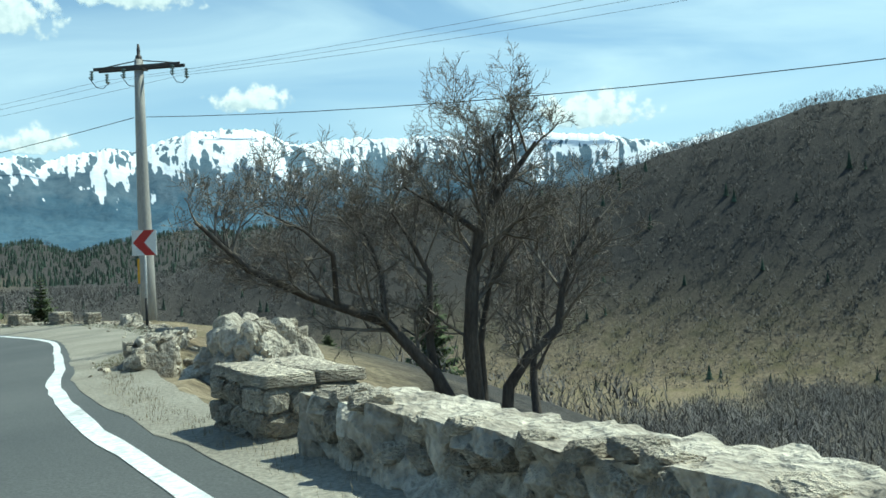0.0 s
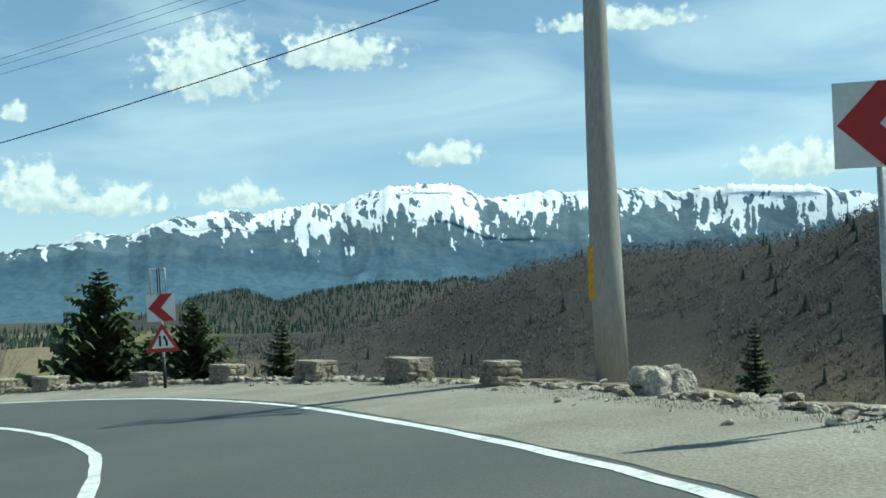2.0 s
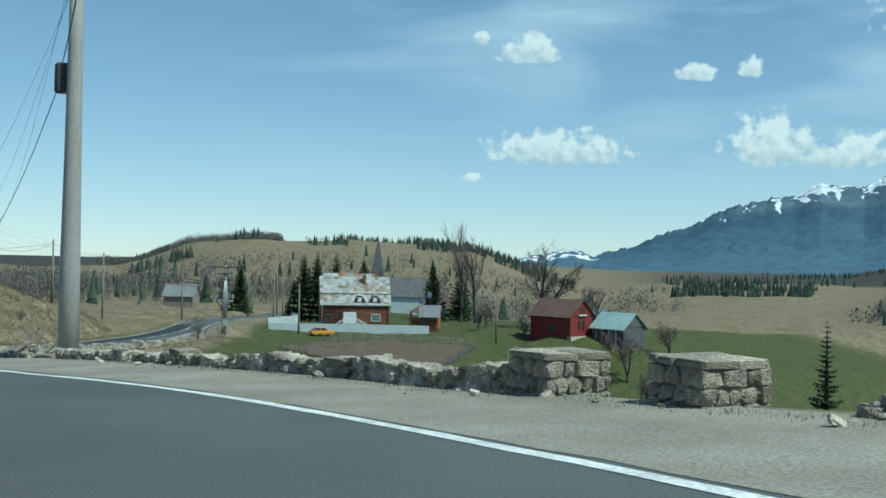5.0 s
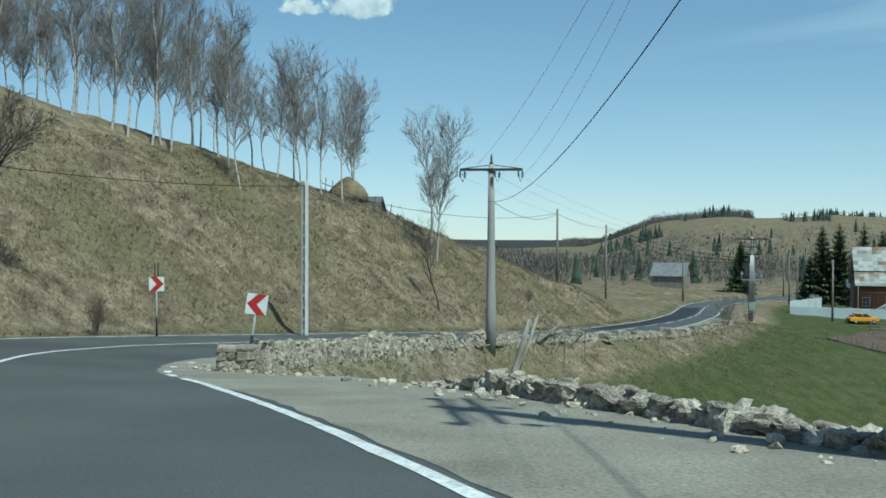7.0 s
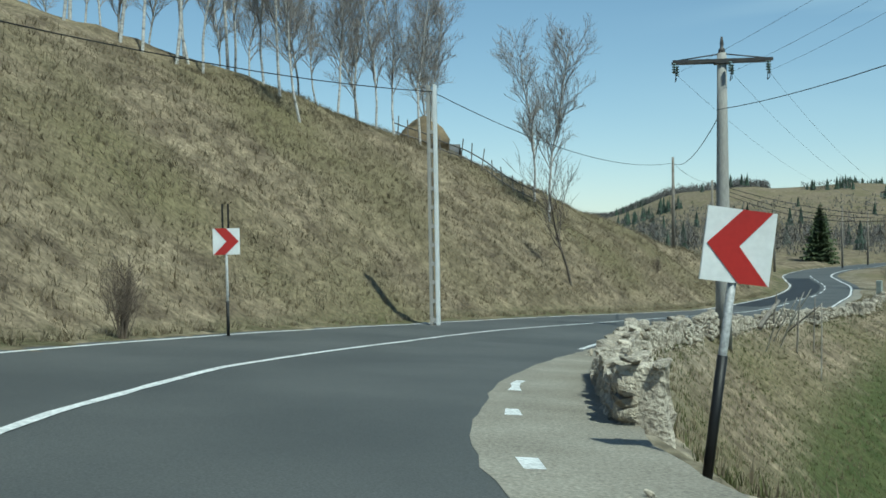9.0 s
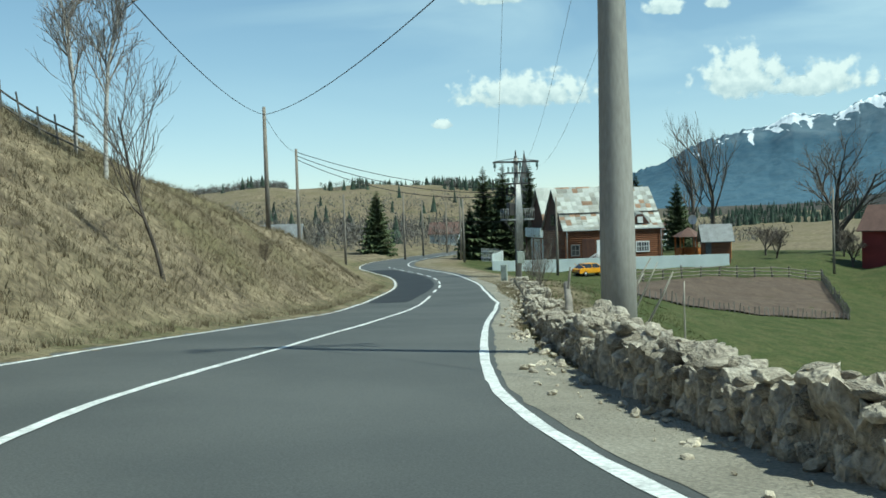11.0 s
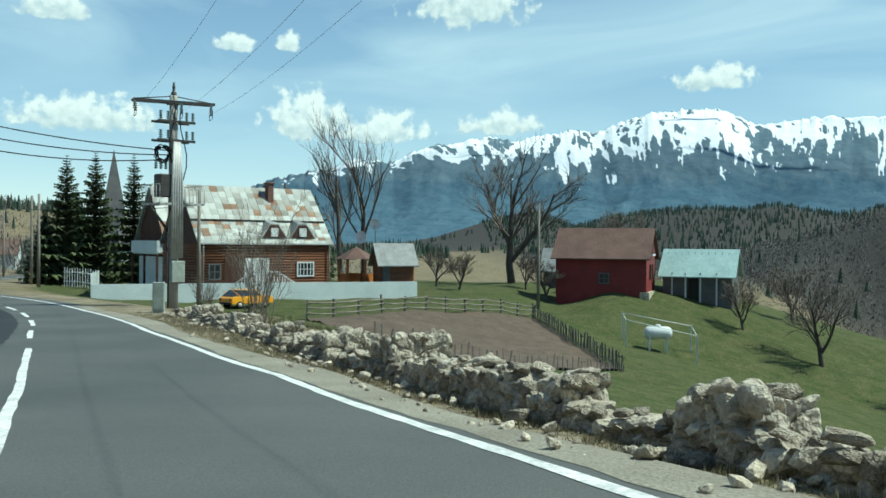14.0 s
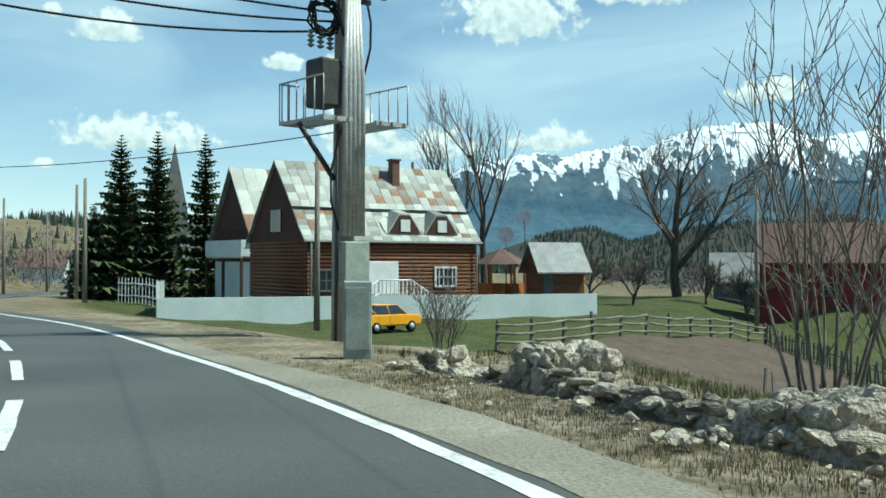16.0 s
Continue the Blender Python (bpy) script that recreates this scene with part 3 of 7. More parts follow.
# ---------------- mountains ----------------
def ridged(x, y, octaves, seed):
    s, a, f = 0, 1.0, 1.0
    for o in range(octaves):
        s = s + a * (1 - np.abs(vnoise(x * f + 31.7 * o, y * f - 11.3 * o, seed + o)) * 2)
        a, f = a * 0.5, f * 2.07
    return s / 1.9


def build_mountains():
    cols = np.linspace(-62, 50, 1700)
    rows = np.linspace(0, 1, 130)
    b = [-62, -45, -40, -27, -24.5, -22, -18, -14, -11, -8, -5, -3.2, -1.9, -0.3, 1.8, 3, 5.6, 8.2, 10, 12.7, 15.6, 17.8, 20, 22.2, 23.5, 25, 27.6, 30, 33.4, 34.6, 36.2, 38, 40, 50]
    e = [4.0, 5.2, 5.2, 5.9, 6.27, 5.75, 6.5, 6.8, 6.46, 6.78, 6.63, 6.85, 6.57, 6.5, 7.4, 7.32, 7.36, 6.25, 6.3, 5.8, 5.85, 5.5, 4.55, 4.6, 4.1, 3.75, 3.1, 1.97, 0.8, 0.62, 0.8, 0.5, -0.1, -0.6]
    B, Q = np.meshgrid(cols, rows)
    prof = np.interp(B, b, e) + 0.10 * fbm(B * 0.9, B * 0 + 3, 2, 21) * Q + (0.07 * fbm(B * 3.2, B * 0 + 5, 2, 23) + 0.05 * fbm(B * 9, B * 0 + 9, 3, 25)) * smooth01((Q - 0.86) / 0.14)
    R0, R1 = 2600.0, 4400.0
    R = R0 + (R1 - R0) * Q
    top = 14 + R1 * np.tan(np.radians(prof))
    lowz = -30.0
    f = 0.62 * Q**1.15 + 0.38 * smooth01((Q - 0.55) / 0.42)
    ang = np.radians(B)
    X, Y = _O[0] - R * np.sin(ang), _O[1] + R * np.cos(ang)
    U = B * 70.0  # metres along the range, near enough
    bend = 330 * fbm(U / 800, R / 1400, 3, 71)
    # spurs that come down from the crest, and the gullies that furrow them
    spur = ridged((U + bend) / 560, (R + bend) / 1500, 4, 31)
    rib = ridged((U + 0.9 * bend) / 210, (R - 2 * bend) / 620, 4, 41)
    gully = ridged((U - 0.8 * bend) / 95, (R + 3 * bend) / 330, 4, 45)
    amp = (top - lowz) * 1.7 * Q * (1 - Q) ** 0.9
    Z = lowz + (top - lowz) * f + amp * (0.06 * (spur - 0.45) + 0.03 * (rib - 0.45) + 0.010 * (gully - 0.45)) + 7 * fbm(X / 90, Y / 90, 4, 51) * np.sin(np.pi * Q)
    # the slope climbs all the way to the crest, so that no fold hides ground behind it
    rise = (Z - 14) / R
    rise = np.maximum.accumulate(rise, axis=0)
    low = rise[:1]
    rise = low + (rise - low) / np.maximum(rise[-1:] - low, 1e-4) * (np.tan(np.radians(prof[-1:])) - low)
    Z = 14 + R * rise
    # snow: deep over the crest, in branching streaks down the furrows, thinning out below
    def level(a):
        return (a - a.mean()) / a.std()

    nse = fbm(U / 40, R / 90, 4, 81)
    streak = level(ridged((U + 0.35 * bend) / 58, (R + bend + 0.8 * U) / 300, 4, 85))
    fine = level(ridged((U + 0.5 * bend) / 24, (R + bend - 1.1 * U) / 110, 3, 83))
    bay = level(fbm((U + bend) / 260, R / 500, 3, 87))
    height = (Z - 385 - 16 * np.interp(B, [-30, 0, 12, 24], [0, 0, 1, -2])) / 66
    snow = smooth01((height + 0.85 * streak + 0.85 * fine + 0.6 * bay + 0.35 * level(nse)) / 0.8)
    far = smooth01((B - 33.6) / 0.8) * smooth01((39 - B) / 0.8) * smooth01((Q - 0.72) / 0.1) * smooth01((fbm(U / 30, R / 60, 3, 95) + 0.25) / 0.2)
    snow = np.maximum(snow, 0.8 * far)
    wood = smooth01((285 + 40 * nse - Z) / 60)
    ny, nx = B.shape
    verts = np.stack([X.ravel(), Y.ravel(), Z.ravel()], 1)
    idx = np.arange(nx * ny).reshape(ny, nx)
    faces = np.stack([idx[:-1, :-1], idx[1:, :-1], idx[1:, 1:], idx[:-1, 1:]], -1).reshape(-1, 4)
    me = bpy.data.meshes.new("mountain_range")
    me.from_pydata(verts.tolist(), [], faces.tolist())
    me.polygons.foreach_set("use_smooth", [True] * len(me.polygons))
    col = me.color_attributes.new("cover", "FLOAT_COLOR", "POINT")
    col.data.foreach_set("color", np.stack([snow.ravel(), wood.ravel(), np.zeros(nx * ny), np.ones(nx * ny)], 1).ravel())
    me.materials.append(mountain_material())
    return tagged(new("mountain_range", me), "wooded mountain range tinted haze blue, with snowy summits", "mountain", kind="structure")


def mountain_material():
    m = bpy.data.materials.new("mountain")
    m.use_nodes = True
    N, L = m.node_tree.nodes, m.node_tree.links
    b = N["Principled BSDF"]
    b.inputs["Roughness"].default_value, b.inputs["Specular IOR Level"].default_value = 1.0, 0.0
    tc, vc, sp = N.new("ShaderNodeTexCoord"), N.new("ShaderNodeVertexColor"), N.new("ShaderNodeSeparateColor")
    vc.layer_name = "cover"
    L.new(vc.outputs[0], sp.inputs[0])
    n2 = N.new("ShaderNodeTexNoise")
    n2.inputs["Scale"].default_value, n2.inputs["Detail"].default_value, n2.inputs["Roughness"].default_value = 0.02, 8, 0.62
    L.new(tc.outputs["Object"], n2.inputs["Vector"])

    def rng_(src, lo, hi):
        mr = N.new("ShaderNodeMapRange")
        mr.inputs[1].default_value, mr.inputs[2].default_value = lo, hi
        L.new(src, mr.inputs[0])
        return mr.outputs[0]

    def blend(fac, a, c):
        mx = N.new("ShaderNodeMix")
        mx.data_type = "RGBA"
        for k, v in ((6, a), (7, c)):
            if isinstance(v, tuple):
                mx.inputs[k].default_value = (*v, 1)
            else:
                L.new(v, mx.inputs[k])
        L.new(fac, mx.inputs[0])
        return mx.outputs[2]

    edge = N.new("ShaderNodeMath")
    edge.operation = "MULTIPLY_ADD"
    L.new(rng_(n2.outputs[0], 0.3, 0.7), edge.inputs[0])
    edge.inputs[1].default_value = 0.5
    L.new(sp.outputs[0], edge.inputs[2])
    # the haze of distance is painted into these blue rock and wood colours
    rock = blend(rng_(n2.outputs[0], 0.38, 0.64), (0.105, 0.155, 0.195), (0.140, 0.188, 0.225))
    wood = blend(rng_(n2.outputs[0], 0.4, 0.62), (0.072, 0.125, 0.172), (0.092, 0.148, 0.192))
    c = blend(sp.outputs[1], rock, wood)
    c = blend(rng_(edge.outputs[0], 0.55, 0.95), c, (0.80, 0.83, 0.86))
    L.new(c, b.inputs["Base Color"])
    bp = N.new("ShaderNodeBump")
    bp.inputs["Strength"].default_value, bp.inputs["Distance"].default_value = 0.35, 30.0
    L.new(n2.outputs[0], bp.inputs["Height"])
    L.new(bp.outputs[0], b.inputs["Normal"])
    return m


build_mountains()


# ---------------- stones and walls ----------------
def rock_mesh(seed, flat=1.0, n=25, rough=0.26):
    """A broken limestone block about one metre across, as a convex lump with flat facets."""
    rng = random.Random(seed)
    bm = bmesh.new()
    for k in range(n):
        z = 1 - 2 * (k + 0.5) / n
        w = k * 2.39996 + rng.uniform(-0.35, 0.35)
        q = Vector((math.sqrt(1 - z * z) * math.cos(w), math.sqrt(1 - z * z) * math.sin(w), z))
        s = 0.5 / max(abs(q.x) ** 7 + abs(q.y) ** 7 + abs(q.z) ** 7, 0.002) ** (1 / 7)
        bm.verts.new(q * s * rng.uniform(1 - rough, 1 + rough * 0.4))
    bmesh.ops.convex_hull(bm, input=bm.verts)
    for v in [v for v in bm.verts if not v.link_faces]:
        bm.verts.remove(v)
    bmesh.ops.triangulate(bm, faces=bm.faces)
    me = bpy.data.meshes.new("stone")
    bm.to_mesh(me)
    bm.free()
    return me


ROCKS = [rock_mesh(100 + k) for k in range(16)]
for _m in ROCKS:
    _m.materials.append(M["stone"])
ROCK_DATA = []
for _m in ROCKS:
    ROCK_DATA.append((np.array([v.co[:] for v in _m.vertices]), [tuple(p.vertices) for p in _m.polygons]))


def slab_mesh(seed):
    """A roughly dressed flat block, one metre each way before it is scaled."""
    rng = random.Random(seed)
    bm = boxes((-0.5, 0.5, -0.5, 0.5, -0.5, 0.5))
    for v in bm.verts:
        v.co = Vector((v.co.x * rng.uniform(0.86, 1.06), v.co.y * rng.uniform(0.86, 1.06), v.co.z * rng.uniform(0.8, 1.1)))
    bmesh.ops.bevel(bm, geom=list(bm.edges), offset=0.07, segments=1, affect="EDGES")
    me = bpy.data.meshes.new("slab")
    bm.to_mesh(me)
    bm.free()
    me.materials.append(M["stone"])
    return me


SLABS = [slab_mesh(500 + k) for k in range(8)]


def stone(parent, m, rng, name="stone"):
    ob = bpy.data.objects.new(name, rng.choice(SLABS if name != "stone" else ROCKS))
    scene.collection.objects.link(ob)
    ob.parent = parent
    ob.matrix_basis = m
    return ob


def heap(name, mats, material, parent=None, seed=1):
    """Many stones in one mesh."""
    rng = random.Random(seed)
    V, F, k = [], [], 0
    for m in mats:
        v, f = rng.choice(ROCK_DATA)
        mm = np.array(m)
        w = v @ mm[:3, :3].T + mm[:3, 3]
        V.append(w)
        F += [tuple(i + k for i in q) for q in f]
        k += len(v)
    ob = mesh_ob(name, np.concatenate(V), F, material, parent)
    return ob


def stone_pose(p, yaw, size, rng, tilt=9):
    e = Euler((radians(rng.uniform(-tilt, tilt)), radians(rng.uniform(-tilt, tilt)), radians(yaw + rng.uniform(-tilt, tilt))))
    return Matrix.LocRotScale(p, e, Vector(size))


def stone_pillar(t, off, w=0.95, d=0.62, h=0.7, seed=0, ruin=0.0):
    """A squat parapet pillar of limestone blocks laid in mortar with a flat cap."""
    rng = random.Random(seed)
    p = at(t, off + d / 2)
    p.z = ground_at(p.x, p.y) - 0.08
    yaw = heading(t)
    root = empty("parapet_pillar", pose(p.x, p.y, p.z, 0, 0, yaw), "squat pillar of pale limestone blocks in mortar", "pillar", "parapet pillars along the bend")
    bm = boxes((-w / 2 + 0.04, w / 2 - 0.04, -d / 2 + 0.04, d / 2 - 0.04, 0, h - 0.06))
    part("core", bm, M["mortar"], root)
    rows = max(3, int(h / 0.155))
    for r in range(rows):
        z = (r + 0.5) * (h - 0.08) / rows
        rh = (h - 0.08) / rows
        for side in range(4):
            ln = w if side % 2 == 0 else d
            x = -ln / 2
            while x < ln / 2 - 0.06:
                sw = min(rng.uniform(0.13, 0.26), ln / 2 - x)
                if ruin and rng.random() < ruin * (r / rows):
                    x += sw
                    continue
                c = x + sw / 2
                o = (d if side % 2 == 0 else w) / 2 - 0.07
                q = [(c, -o), (o, c), (-c, o), (-o, -c)][side]
                stone(root, stone_pose((q[0], q[1], z), 90 * side, (sw * 1.02, 0.18, rh * 1.04), rng, 4), rng, "stone" if rng.random() < 0.75 else "block")
                x += sw
    x = -w / 2
    while x < w / 2 - 0.05:
        sw = min(rng.uniform(0.2, 0.4), w / 2 - x)
        for y in (-d / 4, d / 4):
            stone(root, stone_pose((x + sw / 2, y, h - 0.035), 0, (sw * 1.06, d * 0.53, 0.075), rng, 2), rng, "capstone")
        x += sw
    return root


for _q, (_t, _w, _d, _h, _r) in enumerate([(3.32, 0.5, 0.42, 0.44, 0.05), (3.57, 0.8, 0.5, 0.5, 0), (3.86, 0.8, 0.5, 0.5, 0), (4.16, 0.8, 0.5, 0.5, 0), (4.44, 0.75, 0.5, 0.46, 0.15), (4.78, 0.75, 0.7, 0.52, 0), (4.95, 0.75, 0.7, 0.52, 0), (5.27, 0.7, 0.7, 0.5, 0.1), (5.63, 0.72, 0.75, 0.53, 0), (5.79, 0.68, 0.8, 0.55, 0), (6.14, 0.62, 0.45, 0.36, 0.1), (6.62, 0.4, 0.4, 0.36, 0), (0.5, 0.85, 0.6, 0.46, 0), (9.27, 0.75, 0.75, 0.6, 0.05)]):
    stone_pillar(_t, float(tab(_t, _W)), w=_w, d=_d, h=_h, seed=40 + _q, ruin=_r)


def rubble_relief(p, cell=4.4):
    """How far a rubble face stands out at p: stones of uneven depth with sunken joints between them."""
    d, c = noise.voronoi(p * cell)
    r = math.sin(c[0].x * 12.9 + c[0].y * 78.2 + c[0].z * 37.7) * 43758.5
    return 0.05 * (2 * (r - math.floor(r)) - 1) - 0.085 * max(0.0, 1 - (d[1] - d[0]) / 0.22) + 0.022 * noise.noise(p * 13) + 0.05 * noise.noise(p * 2.3)


def rock_lump(name, ln, wd, h, seed, taper, parent, material, n=26, slump=0.0, cell=4.4):
    """A block of broken masonry or rock: a rounded box with cracked, uneven faces and a ragged top."""
    V, F, seen = [], [], {}
    o = Vector((seed * 7.13, seed * 3.71, seed * 1.37))
    for face in range(6):
        grid = []
        for i in range(n + 1):
            for k in range(n + 1):
                u, v = 2 * i / n - 1, 2 * k / n - 1
                q = Vector([(1, u, v), (-1, -u, v), (-u, 1, v), (u, -1, v), (u, v, 1), (u, -v, -1)][face])
                r = q / (abs(q.x) ** 8 + abs(q.y) ** 8 + abs(q.z) ** 8) ** 0.125
                zz = r.z * 0.5 + 0.5
                k_ = 1 - taper * zz
                p = Vector((r.x * ln / 2 * k_, r.y * wd / 2 * k_, zz * h))
                top = 0.22 * h * noise.noise(Vector((p.x * 1.7, p.y * 1.7, seed))) - slump * h * (r.x * 0.5 + 0.5)
                p.z += top * zz
                nn = Vector((r.x / ln, r.y / wd, r.z / h)).normalized()
                key = (round(p.x, 4), round(p.y, 4), round(p.z, 4))
                if key not in seen:
                    seen[key] = len(V)
                    V.append(p + nn * rubble_relief(p + o, cell))
                grid.append(seen[key])
        w = n + 1
        for i in range(n):
            for k in range(n):
                a = i * w + k
                F.append((grid[a], grid[a + w], grid[a + w + 1], grid[a + 1]))
    return mesh_ob(name, V, F, material, parent)


def wall_remnant(t, ln, wd, h, seed, off=0.1, taper=0.16, slump=0.0, stones=9, yaw=0.0, label="broken lump of pale limestone wall in the verge", name="wall_remnant", cell=4.4):
    """What is left standing of the wall: a cracked lump with loose stones on its top and at its foot."""
    rng = random.Random(seed)
    c = at(t, oW(t) + off + wd / 2)
    g = min(ground_at(c.x, c.y), at(t, oW(t) + off).z) - 0.1
    root = empty(name, pose(c.x, c.y, g, 0, 0, heading(t) + yaw), label, "wall" if "wall" in name else "rocks", "remnants of the broken wall" if "wall" in name else "")
    rock_lump("masonry", ln, wd, h + 0.1, seed, taper, root, M["rubble"], slump=slump, cell=cell)
    for k in range(stones):
        s = rng.uniform(0.09, 0.2)
        on = k % 3 != 2
        x, y = rng.uniform(-0.42, 0.42) * ln, rng.uniform(-0.38, 0.38) * wd
        z = (h + 0.05) * (1 - slump * (x / ln + 0.5)) - 0.01 if on else 0.12
        if not on:
            y = rng.choice((-1, -1, 1)) * (wd * 0.5 + rng.uniform(0.02, 0.2))
        stone(root, stone_pose((x * (1 - taper if on else 1), y * (1 - taper if on else 1), z), rng.uniform(0, 180), (s * 1.5, s, s * 0.7), rng, 22), rng)
    return root


wall_remnant(0.9, 1.6, 1.35, 0.78, 5, 0.5, 0.5, 0.0, 16, 20, "steep mound of brown-grey cracked rock", "rock_mound", 3.2)
wall_remnant(1.12, 0.95, 0.5, 0.36, 6, 0.05, 0.12, 0.1, 8)
wall_remnant(2.98, 0.75, 0.6, 0.3, 7, 0.1, 0.3, 0.0, 5, 0, "large weathered rock at the parapet's end", "large_rock", 3.0)


def wall_run(name, t0, t1, height, thick, label, seed, near=0, off=0.0, ragged=0.25, size=(0.14, 0.32), step=None, loose=1.0, crest=True):
    """A rubble wall along the shoulder: an uneven masonry body with loose-edged stones on its face and top."""
    rng = random.Random(seed)
    ts = np.arange(t0, t1 + 1e-6, 0.0055 if t1 - t0 < 2.4 else 0.0065)
    V, F = [], []
    nf = 9
    prof = [(0.0, z) for z in np.linspace(0, 1, nf)] + [(u, 1.0) for u in np.linspace(0, 1, 7)[1:-1]] + [(1.0, z) for z in np.linspace(1, 0, nf - 3)]
    m = len(prof)
    a0, gz = None, 0.0
    for q, t in enumerate(ts):
        # height along the wall, from ground a little below grade to the ragged crest
        f = (t + 4) / 0.05
        i = int(f)
        u_ = f - i
        r = REF[i] * (1 - u_) + REF[min(i + 1, len(REF) - 1)] * u_
        nr = NRM[i] * (1 - u_) + NRM[min(i + 1, len(REF) - 1)] * u_
        o = oW(t) + off
        if q % 6 == 0 or a0 is None:
            gz = ground_at(r[0] + nr[0] * o, r[1] + nr[1] * o)
            a0 = t
        h = max(0.05, height(t) - 0.03)
        for u, z in prof:
            b = o + 0.02 + u * (thick - 0.04) + (0.05 * (1 - z) * (2 * u - 1))
            p = Vector((r[0] + nr[0] * b, r[1] + nr[1] * b, gz - 0.25 + z * (h + 0.25)))
            d = rubble_relief(p, 5.0) * (1.0 if crest or z < 0.99 else 0.3)
            out = Vector((nr[0] * (2 * u - 1), nr[1] * (2 * u - 1), 0.9 if z > 0.99 else 0.0))
            V.append(p + out * d)
    for i in range(len(ts) - 1):
        for k in range(m - 1):
            a = i * m + k
            F.append((a, a + 1, a + m + 1, a + m))
    F += [tuple(range(m))[::-1], tuple(range((len(ts) - 1) * m, len(ts) * m))]
    root = tagged(mesh_ob(name, V, F, M["rubble"]), label, "wall", kind="structure")
    mats = []
    t = t0
    while t < t1:
        i = int((t + 4) / 0.05)
        speed = float(np.hypot(*(REF[min(i + 1, len(REF) - 1), :2] - REF[i, :2]))) / 0.05
        sw = rng.uniform(*size)
        dt = sw / max(speed, 1) / loose
        h = height(t)
        yaw = heading(t)
        if h > 0.06:
            g = at(t, oW(t) + off)
            g.z = ground_at(g.x, g.y)
            z = rng.uniform(0, 0.1)
            while z < h - 0.05:
                sh = min(rng.uniform(0.08, 0.18), max(h - z, 0.08))
                if rng.random() < 0.75:
                    q = at(t + rng.uniform(-0.3, 0.3) * dt, oW(t) + off + 0.09 + rng.uniform(-0.02, 0.04))
                    mats.append(stone_pose((q.x, q.y, g.z + z + sh / 2), yaw, (sw * rng.uniform(0.8, 1.1), 0.2, sh * 1.05), rng, 9))
                z += sh * 1.02
            for k in range(2):
                if crest and rng.random() < 0.6:
                    q = at(t + rng.uniform(-0.3, 0.3) * dt, oW(t) + off + thick * (0.25 + 0.5 * k))
                    s = rng.uniform(0.09, 0.2)
                    mats.append(stone_pose((q.x, q.y, g.z + h - 0.03 + rng.uniform(-0.02, 0.06) * ragged * 3), yaw + rng.uniform(-40, 40), (s * 1.6, s * 1.1, rng.uniform(0.05, 0.11)), rng, 12))
        t += dt
    rng.shuffle(mats)
    for m_ in mats[:near]:
        stone(root, m_, rng)
    if mats[near:]:
        heap("rubble", mats[near:], M["stonewall"], root, seed)["kind"] = "stuff"
    return root


def hfun(pts):
    a, c = [p[0] for p in pts], [p[1] for p in pts]
    return lambda t: 0.9 * float(np.interp(t, a, c)) * (1 + 0.12 * math.sin(t * 23.0) + 0.08 * math.sin(t * 57.0))


wall_run("wall_roadside_1", -0.6, 0.42, lambda t: 0.36, 0.5, "rubble limestone wall beside the gravel shoulder", 11, 280, size=(0.10, 0.24), crest=False)
wall_run("wall_roadside_2", 1.05, 2.95, hfun([(1.05, 0.3), (1.3, 0.26), (1.4, 0.1), (1.5, 0.3), (1.75, 0.3), (1.85, 0.14), (2.3, 0.1), (2.95, 0.08)]), 0.5, "low broken limestone wall with moss", 12, 280)
wall_run("wall_roadside_3", 3.0, 5.5, hfun([(3.0, 0.08), (3.6, 0.08), (4.0, 0.12), (4.6, 0.16), (4.9, 0.16), (5.0, 0.2), (5.5, 0.2)]), 0.42, "low limestone wall between the parapet pillars", 13, 280, 0.1)
wall_run("wall_roadside_4", 5.82, 7.2, hfun([(5.82, 0.34), (6.3, 0.32), (6.5, 0.26), (6.7, 0.26), (7.2, 0.24)]), 0.45, "limestone wall topped with flat slabs", 14, 280, crest=False)
wall_run("wall_roadside_5", 7.3, 8.5, hfun([(7.3, 0.12), (7.7, 0.2), (8.1, 0.28), (8.25, 0.3), (8.4, 0.12), (8.5, 0.05)]), 0.4, "row of rough boulders set along the verge", 15, 120, 0.2, size=(0.35, 0.6))
wall_run("wall_roadside_6", 9.92, 12.3, hfun([(9.92, 0.55), (10.2, 0.5), (10.9, 0.52), (11.0, 0.62), (11.3, 0.6), (11.4, 0.5), (11.8, 0.55), (11.95, 0.62), (12.15, 0.55), (12.3, 0.3)]), 0.5, "pale rubble limestone wall round the inside of the bend", 16, 300, 0.05, 0.4, size=(0.12, 0.26))
wall_run("wall_roadside_7", 12.3, 14.2, hfun([(12.3, 0.3), (12.5, 0.3), (12.7, 0.42), (12.95, 0.46), (13.1, 0.4), (13.22, 0.15), (13.3, 0.3), (13.6, 0.28), (13.7, 0.1), (13.9, 0.14), (14.0, 0.3), (14.2, 0.3)]), 0.5, "low ragged footing of the broken limestone wall", 17, 200, 0.12, 0.5, size=(0.12, 0.26))
wall_run("wall_roadside_8", 14.2, 17.0, hfun([(14.2, 0.3), (14.42, 0.3), (14.6, 0.14), (14.8, 0.36), (15.05, 0.38), (15.15, 0.2), (15.35, 0.2), (15.5, 0.2), (15.8, 0.2), (16.0, 0.12), (16.3, 0.1), (16.55, 0.16), (16.7, 0.16), (16.9, 0.05), (17.0, 0.04)]), 0.45, "last low stones of the broken wall", 18, 200, 0.12, 0.5, size=(0.12, 0.26))
